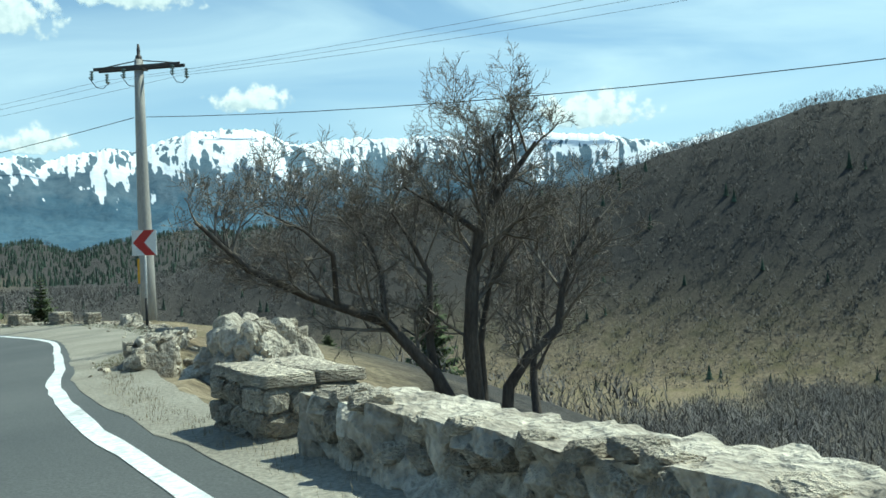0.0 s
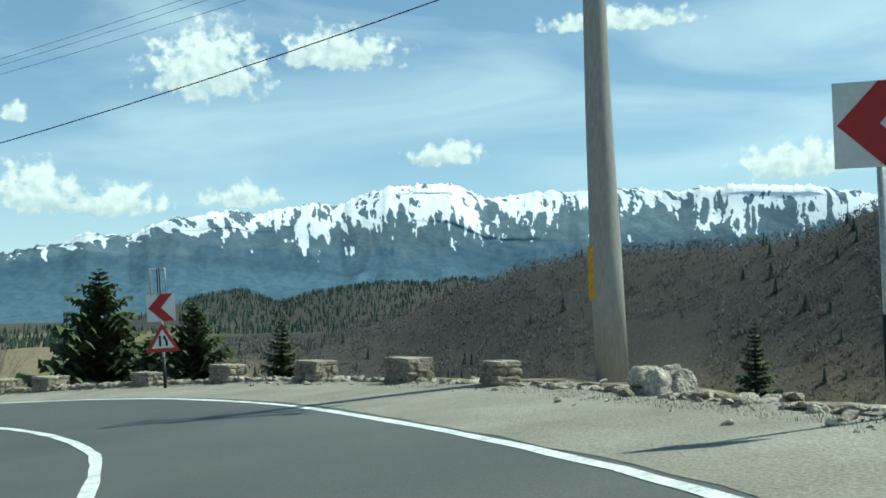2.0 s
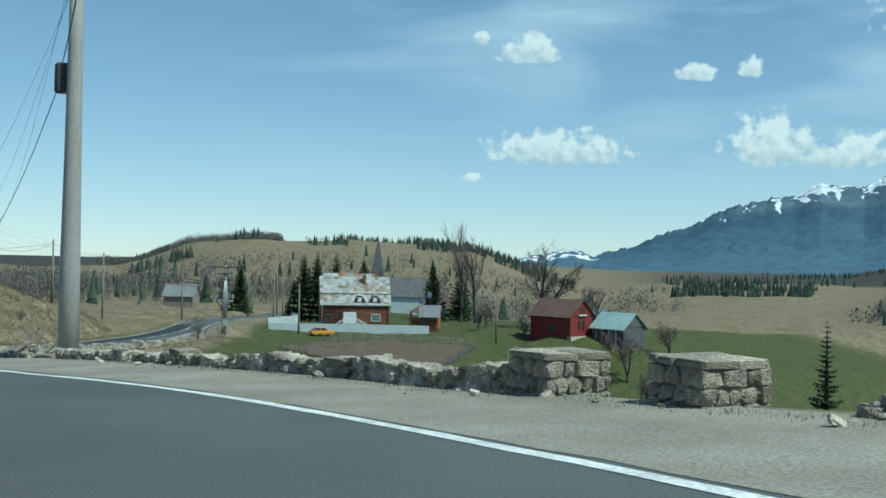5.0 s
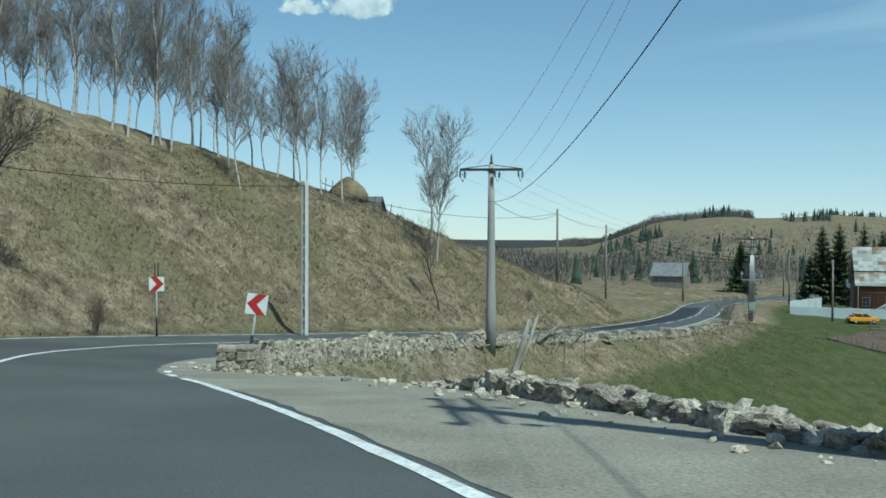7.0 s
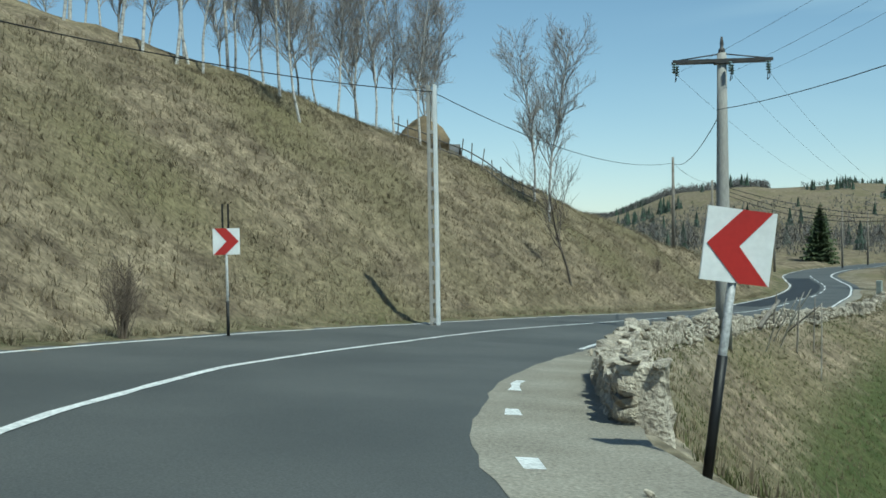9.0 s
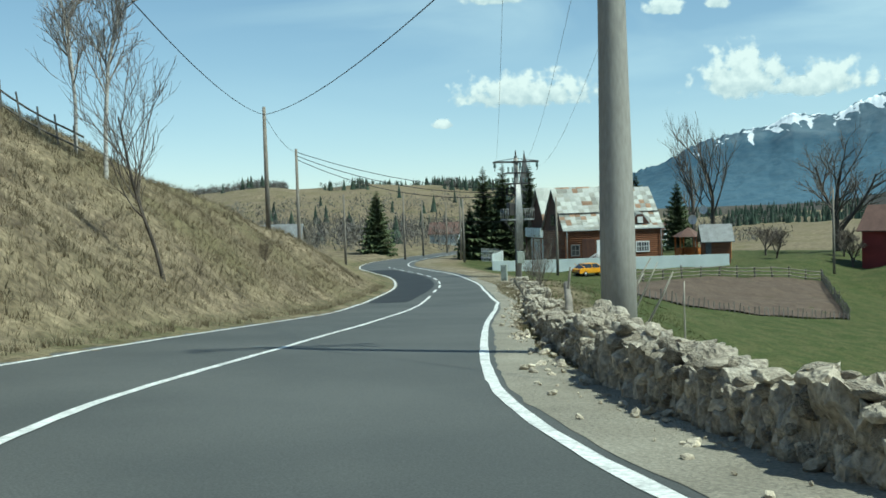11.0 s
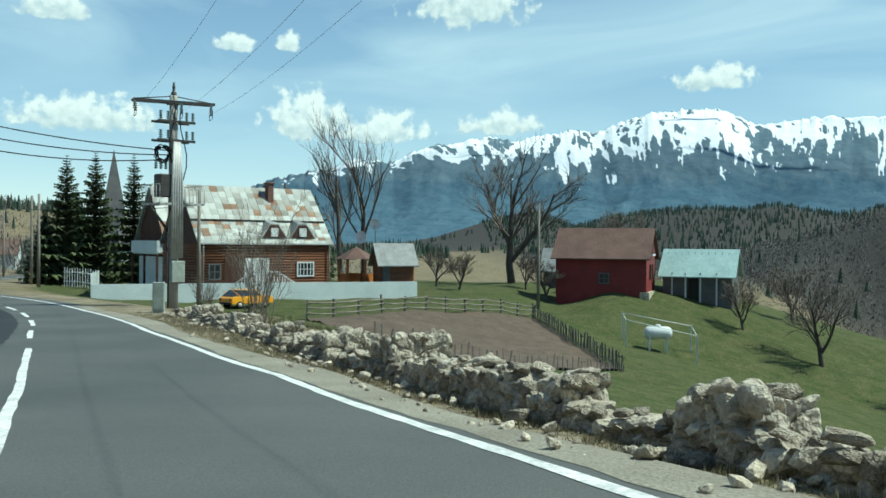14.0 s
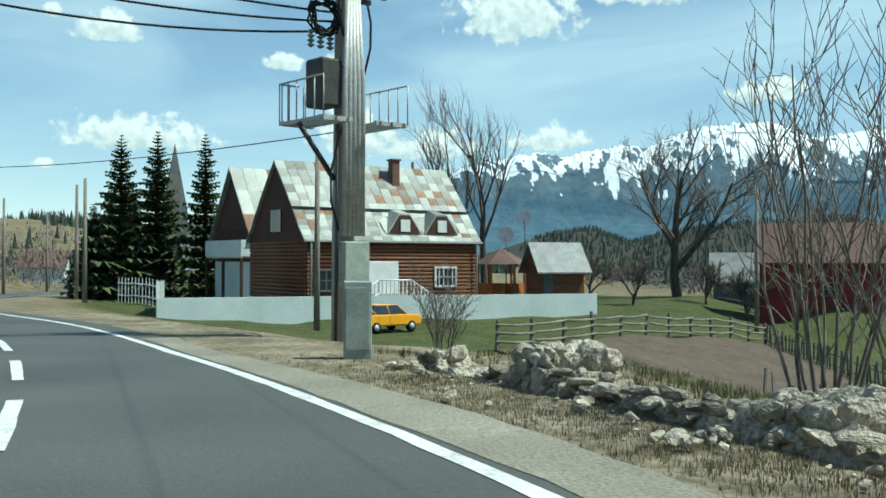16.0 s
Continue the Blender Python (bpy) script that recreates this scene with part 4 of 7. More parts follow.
for _q, (_t, _l, _w, _h, _sl) in enumerate([(11.08, 1.0, 0.6, 0.72, 0.0), (12.08, 0.9, 0.6, 0.6, 0.0), (12.44, 1.1, 0.75, 0.62, 0.0), (12.68, 1.25, 0.75, 0.52, 0.1), (13.05, 0.9, 0.6, 0.44, 0.2), (13.36, 0.85, 0.6, 0.42, 0.1), (13.52, 0.9, 0.65, 0.52, 0.15), (13.8, 0.9, 0.7, 0.55, 0.1), (13.9, 0.5, 0.5, 0.38, 0.2), (14.1, 1.15, 1.1, 0.5, 0.0), (14.5, 1.0, 0.65, 0.55, 0.25), (14.72, 0.6, 0.5, 0.42, 0.1), (14.98, 1.3, 0.65, 0.42, 0.1), (15.25, 1.15, 1.0, 0.6, 0.25), (15.56, 1.0, 1.1, 0.48, 0.1), (15.72, 0.7, 0.6, 0.36, 0.2), (15.88, 0.8, 0.7, 0.5, 0.35), (16.1, 0.6, 0.5, 0.3, 0.2), (16.3, 0.9, 0.7, 0.36, 0.1), (16.45, 1.2, 1.2, 0.27, 0.1), (16.74, 0.8, 0.9, 0.38, 0.1), (16.95, 0.6, 0.5, 0.25, 0.2)]):
    wall_remnant(_t, _l, _w, _h, 300 + _q, 0.12, 0.14, _sl, 8 + _q % 4)


# crumbled stones strewn along the foot of the walls
def debris(t0, t1, n, seed, label):
    rng = random.Random(seed)
    mats = []
    for k in range(n):
        t = rng.uniform(t0, t1)
        g = min(abs(rng.gauss(0, 0.32)), max(0.1, oW(t) - oR(t) - 0.4))
        p = at(t, oW(t) + rng.choice((-1, -1, 1)) * g - 0.05)
        s = 0.02 + 0.10 * rng.random() ** 3
        mats.append(stone_pose((p.x, p.y, ground_at(p.x, p.y) + 0.03 + s * 0.25), rng.uniform(0, 360), (s * 1.4, s, s * 0.7), rng, 30))
    return tagged(heap("scattered_stones", mats, M["stonewall"], None, seed), label, "stones", kind="stuff")


debris(1.0, 7.2, 260, 91, "small stones fallen along the parapet")
debris(7.4, 9.6, 160, 92, "small stones scattered on the gravel verge")
debris(11.0, 17.0, 620, 93, "crumbled stones strewn below the broken wall")


# ---------------- poles, wires and signs ----------------
def insulator_string(parent, p, n=4):
    pts, rad = [], []
    for k in range(n):
        z = p[2] - 0.08 * k
        pts += [(p[0], p[1], z), (p[0], p[1], z - 0.03), (p[0], p[1], z - 0.045), (p[0], p[1], z - 0.075)]
        rad += [0.02, 0.075, 0.06, 0.02]
    return tubes_ob("insulator", [(pts, rad)], M["glass_ins"], parent, sides=8)


def line_pole(p, yaw, h, r0, r1, label, arm=3.0, tip=0.5, top=True, lean=(0, 0)):
    """Spun-concrete power pole with one steel crossarm, hanging insulators and jumper loops. The arm lies along local x."""
    root = empty("power_pole", pose(*p, 0, 0, yaw), label, "pole", "concrete power poles")
    tubes_ob("shaft", [([(lean[0] * 1.1, lean[1] * 1.1, -0.6), (lean[0] * 0.55, lean[1] * 0.55, h * 0.22), (lean[0] * 0.15, lean[1] * 0.15, h * 0.5), (0, 0, h * 0.75), (0, 0, h)], [r0, r0 * 0.9 + r1 * 0.1, (r0 + r1) / 2, r0 * 0.25 + r1 * 0.75, r1])], M["concrete"], root, sides=20)
    if top:
        z = h - 0.25
        bm = boxes((-arm / 2, arm / 2, -0.2, -0.13, z - 0.05, z + 0.05), (-arm / 2, arm / 2, 0.13, 0.2, z - 0.05, z + 0.05), (-0.22, 0.22, -0.2, 0.2, z - 0.09, z - 0.05))
        part("crossarm", bm, M["iron"], root)
        tubes_ob("brace", [([(0, 0, h - 0.02), (-arm * 0.45, 0, z + 0.06)], 0.02), ([(0, 0, h - 0.02), (arm * 0.45, 0, z + 0.06)], 0.02)], M["iron"], root)
        tubes_ob("tip", [([(0, 0, h - 0.05), (0, 0, h + 0.12), (0, 0, h + 0.16), (0, 0, h + 0.3), (0, 0, h + tip)], [0.11, 0.1, 0.05, 0.06, 0.03])], M["iron"], root)
        for x in (-arm / 2 + 0.1, 0.28, arm / 2 - 0.1):
            for dy in (-0.32, 0.32):
                insulator_string(root, (x + dy * 0.25, dy, z - 0.06))
            tubes_ob("jumper", [([(x - 0.08, -0.5, z - 0.3), (x, -0.2, z - 0.55), (x, 0.2, z - 0.58), (x + 0.08, 0.5, z - 0.3)], 0.012)], M["cable"], root)
    return root


def wire(name, a, c, sag, r, label="thin grey overhead power line wire"):
    a, c = Vector(a), Vector(c)
    pts = []
    for k in range(25):
        s = k / 24
        q = a.lerp(c, s)
        q.z -= sag * 4 * s * (1 - s)
        pts.append(q)
    ob = tubes_ob(name, [(pts, r)], M["wire"] if name == "power_line" else M["cable"], sides=5)
    return tagged(ob, label, "wire", "overhead wires")


def post_at(x, y, dz=0.0):
    return (x, y, ground_at(x, y) + dz)


P1, P2, P3, P4 = post_at(-2.8, 38.85), post_at(-43.9, 57.5), post_at(-85.0, 71.4), post_at(-117.5, 112.2)
PE = (40.0, 2.0, 26.0)
line_pole(P1, 160, 24.05 - P1[2], 0.245, 0.14, "tall grey concrete power pole with a yellow plate", lean=(-0.16, 0.1))
line_pole(P2, 162, 22.4 - P2[2], 0.235, 0.14, "tall grey concrete power pole beside the wall")
line_pole(P3, 62, 17.65 - P3[2], 0.25, 0.14, "tall grey concrete power pole behind the wall")
for _p, _yaw, _hw, _z0, _z1 in ((P1, 240, 0.10, 1.2, 2.0),):
    _bm = bmesh.new()
    _d = Vector((math.cos(radians(_yaw)), math.sin(radians(_yaw)), 0))
    box(_bm, -0.01, 0.01, -_hw, _hw, _z0, _z1, m=pose(_p[0] + _d.x * 0.235, _p[1] + _d.y * 0.235, _p[2], 0, 0, _yaw))
    tagged(part("pole_plate", _bm, M["orange"]), "faded yellow metal warning plate", "plate")
_bm = bmesh.new()
box(_bm, -0.13, 0.13, -0.2, 0.2, -0.35, 0.35, 0.05, pose(P2[0] - 0.33, P2[1] - 0.1, 19.3, 0, 0, 160))
tagged(part("junction_box", _bm, M["iron"]), "dark cable box strapped to the concrete pole", "box")


def arm_ends(p, yaw, ztop, arm=3.0):
    m = pose(p[0], p[1], 0, 0, 0, yaw)
    return [m @ Vector((x, 0, ztop - 0.6)) for x in (-arm / 2 + 0.1, 0.28, arm / 2 - 0.1)]


_E0 = [Vector(PE) + Vector((d * 0.5, d, 0)) for d in (1.4, 0, -1.4)]
_E1, _E2, _E3, _E4 = arm_ends(P1, 160, 24.05), arm_ends(P2, 162, 22.4), arm_ends(P3, 62, 17.65), arm_ends(P4, 45, 14.35)
for _a, _b, _s in ((_E0, _E1, 1.2), (_E1, _E2, 1.1), (_E2, _E3, 1.2), (_E3, _E4, 1.3)):
    for _i in range(3):
        wire("power_line", _a[_i], _b[_i], _s, 0.0045)
wire("telephone_cable", (40, 3, 23.6), (P1[0] + 0.2, P1[1] - 0.1, 22.2), 1.6, 0.011, "thick black telephone cable")
wire("telephone_cable", (P1[0] - 0.2, P1[1], 22.2), (P2[0], P2[1] - 0.3, 19.6), 1.3, 0.011, "thick black telephone cable")
wire("telephone_cable", (P2[0], P2[1] - 0.3, 19.3), (P3[0], P3[1] - 0.2, 15.9), 1.5, 0.011, "thick black telephone cable")
wire("telephone_cable", (P3[0], P3[1], 15.9), (-118.9, 92.6, 16.3), 0.7, 0.015, "thick black telephone cable")

# slotted pole on the bank, with its ladder of slots towards the road
_lp = empty("slotted_pole", pose(*post_at(-88.15, 63.0, -0.2), 0, 0, -29), "pale square concrete pole with a ladder of slots", "pole")
_h = 16.8 - _lp.matrix_basis.translation.z
part("shaft", boxes((-0.13, 0.13, 0.04, 0.14, 0, _h), (-0.05, 0.05, 0.02, 0.04, 0, _h), bevel=0.01), M["white"], _lp, "whitened concrete face")
part("flange", boxes((-0.13, 0.13, -0.16, -0.06, 0, _h), bevel=0.01), M["concrete"], _lp)
for _k in range(11):
    part("rung", boxes((-0.12, 0.12, -0.07, 0.05, 0.35 + _k * 0.58, 0.47 + _k * 0.58)), M["concrete"], _lp)
wire("telephone_cable", (-88.15, 63.0, 16.6), (-118.9, 92.6, 16.3), 0.9, 0.014, "thick black telephone cable")
wire("telephone_cable", (-60.0, 26.0, 21.5), (-88.15, 63.0, 16.6), 2.0, 0.014, "thick black telephone cable")


def wooden_pole(x, y, ztop, label, r=0.13, lean=0.0, foot=None):
    p = post_at(x, y, -0.3)
    ob = tubes_ob("wooden_pole", [([(p[0] + lean, p[1], foot if foot else p[2]), (x, y, (p[2] + ztop) / 2), (x, y, ztop)], [r, r * 0.85, r * 0.65])], M["oldwood"], sides=10)
    return tagged(ob, label, "pole", "wooden poles")


wooden_pole(-118.9, 92.6, 16.7, "weathered wooden telephone pole on the bank")
_wp = [(-129.4, 103.6, 15.5), (-146.5, 141.0, 12.3), (-127.2, 130.6, 11.9), (-111.75, 153.2, 11.9), (-150.0, 127.0, 13.0), (-160, 146, 13.4), (-168, 158, 12.6), (-176, 172, 12.2), (-152, 147, 12.5)]
for _x, _y, _z in _wp:
    wooden_pole(_x, _y, _z, "weathered wooden pole by the road")
wire("telephone_cable", (-118.9, 92.6, 16.3), (-129.4, 103.6, 15.3), 0.4, 0.011, "thick black telephone cable")
for _d in (0.0, 0.25, 0.5):
    wire("telephone_cable", (-129.4, 103.6, 15.3 - _d), (P4[0], P4[1], 12.3 - _d * 0.6), 0.6 + _d, 0.022, "bundle of black cables")
wire("telephone_cable", (P4[0], P4[1], 10.2), (-150.0, 127.0, 12.5), 0.7, 0.011, "thick black telephone cable")


def poly_plate(name, pts, y, material, parent, label="", th=0.004):
    """A flat plate with the outline pts in local x, z, facing local -y."""
    n = len(pts)
    V = [(x, y, z) for x, z in pts] + [(x, y + th, z) for x, z in pts]
    F = [tuple(range(n)), tuple(range(2 * n - 1, n - 1, -1))] + [(i, i + n, (i + 1) % n + n, (i + 1) % n) for i in range(n)]
    return mesh_ob(name, V, F, material, parent, label)


def chevron_plate(root, z0, s, right=False, tilt=0.0):
    f = -1 if right else 1
    sq = [(-s / 2, z0), (s / 2, z0), (s / 2, z0 + s), (-s / 2, z0 + s)]
    pl = poly_plate("plate", sq, -0.03, M["white"], root, "white square sign plate", 0.015)
    ar = [(0.5, 1), (0.93, 1), (0.5, 0.5), (0.98, 0), (0.55, 0), (0.04, 0.5)]
    ar = [((u - 0.5) * s * f, z0 + v * s) for u, v in ar]
    if f < 0:
        ar = ar[::-1]
    poly_plate("arrow", ar[::-1], -0.036, M["red"], pl, "red arrow band", 0.005)
    return pl


def chevron_sign(p, facing, zmid, s, label, right=False, tilt=0.0, post=0.03, extra=None):
    """facing: the place that it faces."""
    yaw = math.degrees(math.atan2(facing[1] - p[1], facing[0] - p[0])) + 90
    root = empty("chevron_sign", pose(*p, 0, tilt, yaw), label, "road sign", "curve signs")
    top = zmid - p[2]
    tubes_ob("post", [([(0, 0.01, -0.3), (0, 0.01, top + s * 0.45)], post)], M["galv"], root, sides=10)
    tubes_ob("post_base", [([(0, 0.01, -0.28), (0, 0.01, 0.75)], post + 0.006)], M["black"], root, "black painted lower post", sides=10)
    chevron_plate(root, top - s / 2, s, right)
    return root, top


chevron_sign(post_at(-1.62, 31.2), (-4.0, 21, 0), 18.05, 0.62, "white square sign with a red curve arrow")
_r, _t = chevron_sign(post_at(-11.92, 46.5), (-8.6, 33.5, 0), 16.95, 0.62, "red arrow sign above a road narrows triangle, leaning", tilt=-3)
_tz = _t - 0.31
_tri = lambda s, z: [(-s / 2, z), (s / 2, z), (0, z + s * 0.866)]
_pl = poly_plate("triangle", _tri(0.76, _tz - 0.70), -0.045, M["red"], _r, "red bordered warning triangle", 0.012)
poly_plate("field", _tri(0.5, _tz - 0.615), -0.05, M["white"], _pl, "white inner field", 0.004)
poly_plate("symbol", [(-0.085, _tz - 0.57), (-0.035, _tz - 0.57), (-0.035, _tz - 0.33), (-0.085, _tz - 0.33)], -0.054, M["black"], _pl, "black lane bar", 0.003)
poly_plate("symbol", [(0.06, _tz - 0.57), (0.11, _tz - 0.57), (0.11, _tz - 0.45), (0.075, _tz - 0.40), (0.06, _tz - 0.33), (0.01, _tz - 0.33), (0.02, _tz - 0.40), (0.06, _tz - 0.46)], -0.054, M["black"], _pl, "black bent lane bar", 0.003)
_fz = _t + 0.31
for _x in (-0.21, -0.05, 0.0, 0.13):
    tubes_ob("frame_bar", [([(_x, -0.02, _fz - 0.05), (_x, -0.02, _fz + 0.6)], 0.013)], M["galv"] if abs(_x) > 0.1 else M["black"], _r)
for _z in (_fz + 0.02, _fz + 0.58):
    tubes_ob("frame_bar", [([(-0.21, -0.02, _z), (-0.05, -0.02, _z)], 0.011), ([(0.0, -0.02, _z), (0.13, -0.02, _z)], 0.011)], M["galv"], _r)
part("strip", boxes((-0.2, -0.16, -0.025, -0.018, _fz, _fz + 0.56)), M["white"], _r, "pale narrow strip")
chevron_sign(post_at(-64.95, 56.25), (-48, 52.4, 0), 12.5, 0.5, "leaning white square sign with red curve arrow", tilt=8)
_r, _t = chevron_sign(post_at(-80.73, 55.48), (-50, 52.4, 0), 12.28, 0.56, "small white square sign with red curve arrow", right=True)
for _x in (-0.07, 0.05):
    part("bar", boxes((_x - 0.02, _x + 0.02, -0.02, 0.0, _t + 0.28, _t + 0.8)), M["black"], _r)
_r, _t = chevron_sign(post_at(-73.61, 49.92), (-50, 52.4, 0), 12.88, 0.6, "white square sign with red arrow below bare bars", right=True)
for _x in (-0.035, 0.055):
    part("bar", boxes((_x - 0.015, _x + 0.015, -0.02, 0.0, _t + 0.3, _t + 0.95)), M["galv"], _r)


# ---------------- houses and yards ----------------
def gable_house(name, root, L, D, hw, hr, over, wall, roof, gable, ov_end=0.35):
    """Walls and roof in local axes: x along the ridge, -y the front. hw wall height, hr ridge height."""
    bm = boxes((-L / 2, L / 2, -D / 2, D / 2, -0.8, hw))
    part("wall", bm, wall, root)
    s = (hr - hw) / (D / 2)
    for sx in (-1, 1):
        x = sx * L / 2
        V = [(x - 0.08, -D / 2, hw), (x - 0.08, D / 2, hw), (x - 0.08, 0, hr - 0.05), (x + 0.08, -D / 2, hw), (x + 0.08, D / 2, hw), (x + 0.08, 0, hr - 0.05)]
        mesh_ob("gable", V, [(0, 2, 1), (3, 4, 5), (0, 1, 4, 3), (1, 2, 5, 4), (2, 0, 3, 5)], gable, root)
    for sy in (-1, 1):
        y1, z1 = sy * (D / 2 + over), hw - s * over
        xa, xb = -L / 2 - ov_end, L / 2 + ov_end
        V = [(xa, 0, hr), (xb, 0, hr), (xb, y1, z1), (xa, y1, z1)]
        V += [(x, y, z + 0.09) for x, y, z in V]
        mesh_ob("roof", V, [(0, 1, 2, 3), (7, 6, 5, 4), (0, 4, 5, 1), (1, 5, 6, 2), (2, 6, 7, 3), (3, 7, 4, 0)], roof, root)
    return s


def window(root, x, y, z, w, h, side=-1, bars=3, frame=None, name="window"):
    """A window in the front wall (side -1: looks along -y) with frame, pane and bars."""
    y0, y1 = (y - 0.06, y + 0.02) if side < 0 else (y - 0.02, y + 0.06)
    f = frame or M["white"]
    fr = part(name, boxes((x - w / 2, x + w / 2, y0, y1, z, z + 0.1), (x - w / 2, x + w / 2, y0, y1, z + h - 0.1, z + h), (x - w / 2, x - w / 2 + 0.09, y0, y1, z + 0.1, z + h - 0.1), (x + w / 2 - 0.09, x + w / 2, y0, y1, z + 0.1, z + h - 0.1)), f, root)
    part("pane", boxes((x - w / 2 + 0.09, x + w / 2 - 0.09, y0 + 0.03, y1, z + 0.1, z + h - 0.1)), M["glass"], fr)
    for k in range(bars):
        xx = x - w / 2 + w * (k + 1) / (bars + 1)
        part("bar", boxes((xx - 0.025, xx + 0.025, y0 + 0.01, y0 + 0.03, z + 0.1, z + h - 0.1)), f, fr)
    part("bar", boxes((x - w / 2 + 0.09, x + w / 2 - 0.09, y0 + 0.012, y0 + 0.032, z + h * 0.5 - 0.02, z + h * 0.5 + 0.02)), f, fr)
    return fr


def sheet_panels(root, xa, xb, pts, seed, mats, weights, nw):
    """Standing-seam sheets on a roof slope: pts are (y, z) from the ridge down; every sheet is a part."""
    rng = random.Random(seed)
    cache = {}
    for r in range(len(pts) - 1):
        (y0, z0), (y1, z1) = pts[r], pts[r + 1]
        ln = math.hypot(y1 - y0, z1 - z0)
        rot = math.degrees(math.atan2(z1 - z0, y1 - y0))
        w = (xb - xa) / nw
        for k in range(nw):
            m = rng.choices(mats, weights(r, k / nw))[0]
            key = (r, m.name)
            if key not in cache:
                bm = boxes((0.01, w - 0.01, 0.0, ln + 0.05, 0.0, 0.012), (0.0, 0.03, 0.0, ln + 0.05, 0.0, 0.04))
                me = bpy.data.meshes.new("sheet")
                bm.to_mesh(me)
                bm.free()
                me.materials.append(m)
                cache[key] = me
            ob = bpy.data.objects.new("sheet", cache[key])
            scene.collection.objects.link(ob)
            ob.parent = root
            ob.matrix_basis = pose(xa + k * w, y0, z0 + 0.1 + rng.uniform(0, 0.012), rot, 0, 0)


def main_house():
    hl, hr_ = Vector((-134.2, 139.8, 12.7)), Vector((-128.04, 147.93, 12.75))
    mid = (hl + hr_) / 2
    yaw = math.degrees(math.atan2(hr_.y - hl.y, hr_.x - hl.x))
    g = 5.55
    root = empty("timber_house", pose(mid.x, mid.y, g, 0, 0, yaw), "brown timber house with a patched zinc roof and dormers", "house")
    L, D, top = 9.7, 6.6, 12.72 - g
    eave = 8.75 - g
    part("plinth", boxes((-L / 2 - 0.05, L / 2 + 0.05, -D / 2 - 0.05, D / 2 + 0.05, -1.0, 0.35)), M["whitewall"], root)
    part("wall", boxes((-L / 2, L / 2, -D / 2, D / 2, 0.35, eave + 0.15)), M["log"], root)
    # log courses on the front
    for k in range(15):
        z = 0.42 + k * 0.19
        if z < eave - 0.1:
            tubes_ob("log", [([(-L / 2 - 0.1, -D / 2, z + 0.09), (L / 2 + 0.1, -D / 2, z + 0.09)], 0.095)], M["log"], root, sides=8)
            tubes_ob("log", [([(-L / 2, -D / 2 - 0.1, z + 0.09), (-L / 2, D / 2 + 0.1, z + 0.09)], 0.095)], M["log"], root, sides=8)
    # two-pitch roof slopes, steep and flared at the foot
    prof = [(0.0, top), (-1.15, top - 1.25), (-2.2, top - 2.45), (-2.85, top - 3.3), (-3.5, eave)]
    xa, xb = -5.1, 5.1
    for sy in (1, -1):
        V = []
        for y, z in prof:
            V += [(xa, y * sy, z), (xb, y * sy, z), (xa, y * sy, z + 0.09), (xb, y * sy, z + 0.09)]
        F = []
        for i in range(len(prof) - 1):
            k = i * 4
            F += [(k, k + 1, k + 5, k + 4), (k + 2, k + 6, k + 7, k + 3), (k, k + 4, k + 6, k + 2), (k + 1, k + 3, k + 7, k + 5)]
        mesh_ob("roof", V, F, M["tin"], root)
    fine = []
    for (y0, z0), (y1, z1) in zip(prof[:-1], prof[1:]):
        fine += [(y0 + (y1 - y0) * k / 3, z0 + (z1 - z0) * k / 3) for k in range(3)]
    fine.append(prof[-1])

    def mix(r, u):
        """Rust lies in two broad patches below the ridge and in single sheets elsewhere."""
        patch = (2 <= r <= 5 and (0.2 < u < 0.48 or 0.6 < u < 0.92)) or (6 <= r <= 8 and u < 0.25)
        return (0.4, 0.32, 0.28) if patch else (0.66, 0.27, 0.07)

    sheet_panels(root, xa, xb, fine, 5, [M["tin"], M["dulltin"], M["rust"]], mix, 19)
    for x in (-L / 2 - 0.02, L / 2 + 0.02):
        V = [(x, y, z) for y, z in prof] + [(x, -y, z) for y, z in prof[:0:-1]]
        n = len(V)
        V = [(a - 0.06, b, c) for a, b, c in V] + [(a + 0.06, b, c) for a, b, c in V]
        mesh_ob("gable", V, [tuple(range(n)), tuple(range(2 * n - 1, n - 1, -1))] + [(i, (i + 1) % n, (i + 1) % n + n, i + n) for i in range(n)], M["darkwood"], root)
    part("gable_window", boxes((-L / 2 - 0.14, -L / 2 - 0.05, -0.6, 0.6, eave + 0.5, eave + 1.6)), M["glass"], root)
    part("gutter", boxes((xa, xb, -3.62, -3.5, eave - 0.02, eave + 0.08)), M["galv"], root)
    part("snow_guard", boxes((xa, xb, -2.32, -2.2, top - 2.34, top - 2.28)), M["iron"], root)
    # eyebrow dormers
    for x in (0.55, 2.75):
        zb = eave + 0.42
        V = [(x - 1.05, -3.25, zb), (x - 0.32, -3.2, zb + 1.02), (x + 0.32, -3.2, zb + 1.02), (x + 1.05, -3.25, zb), (x - 0.25, -2.0, zb + 1.35), (x + 0.25, -2.0, zb + 1.35), (x - 1.15, -2.7, zb + 0.62), (x + 1.15, -2.7, zb + 0.62)]
        dm = mesh_ob("dormer", V, [(0, 1, 2, 3), (0, 6, 4, 1), (1, 4, 5, 2), (2, 5, 7, 3)], M["tin"], root)
        Vf = [(x - 0.92, -3.27, zb + 0.04), (x - 0.3, -3.25, zb + 0.94), (x + 0.3, -3.25, zb + 0.94), (x + 0.92, -3.27, zb + 0.04)]
        mesh_ob("dormer_face", Vf, [(0, 3, 2, 1)], M["darkwood"], dm)
        part("dormer_window", boxes((x - 0.27, x + 0.27, -3.33, -3.26, zb + 0.12, zb + 0.72)), M["white"], dm)
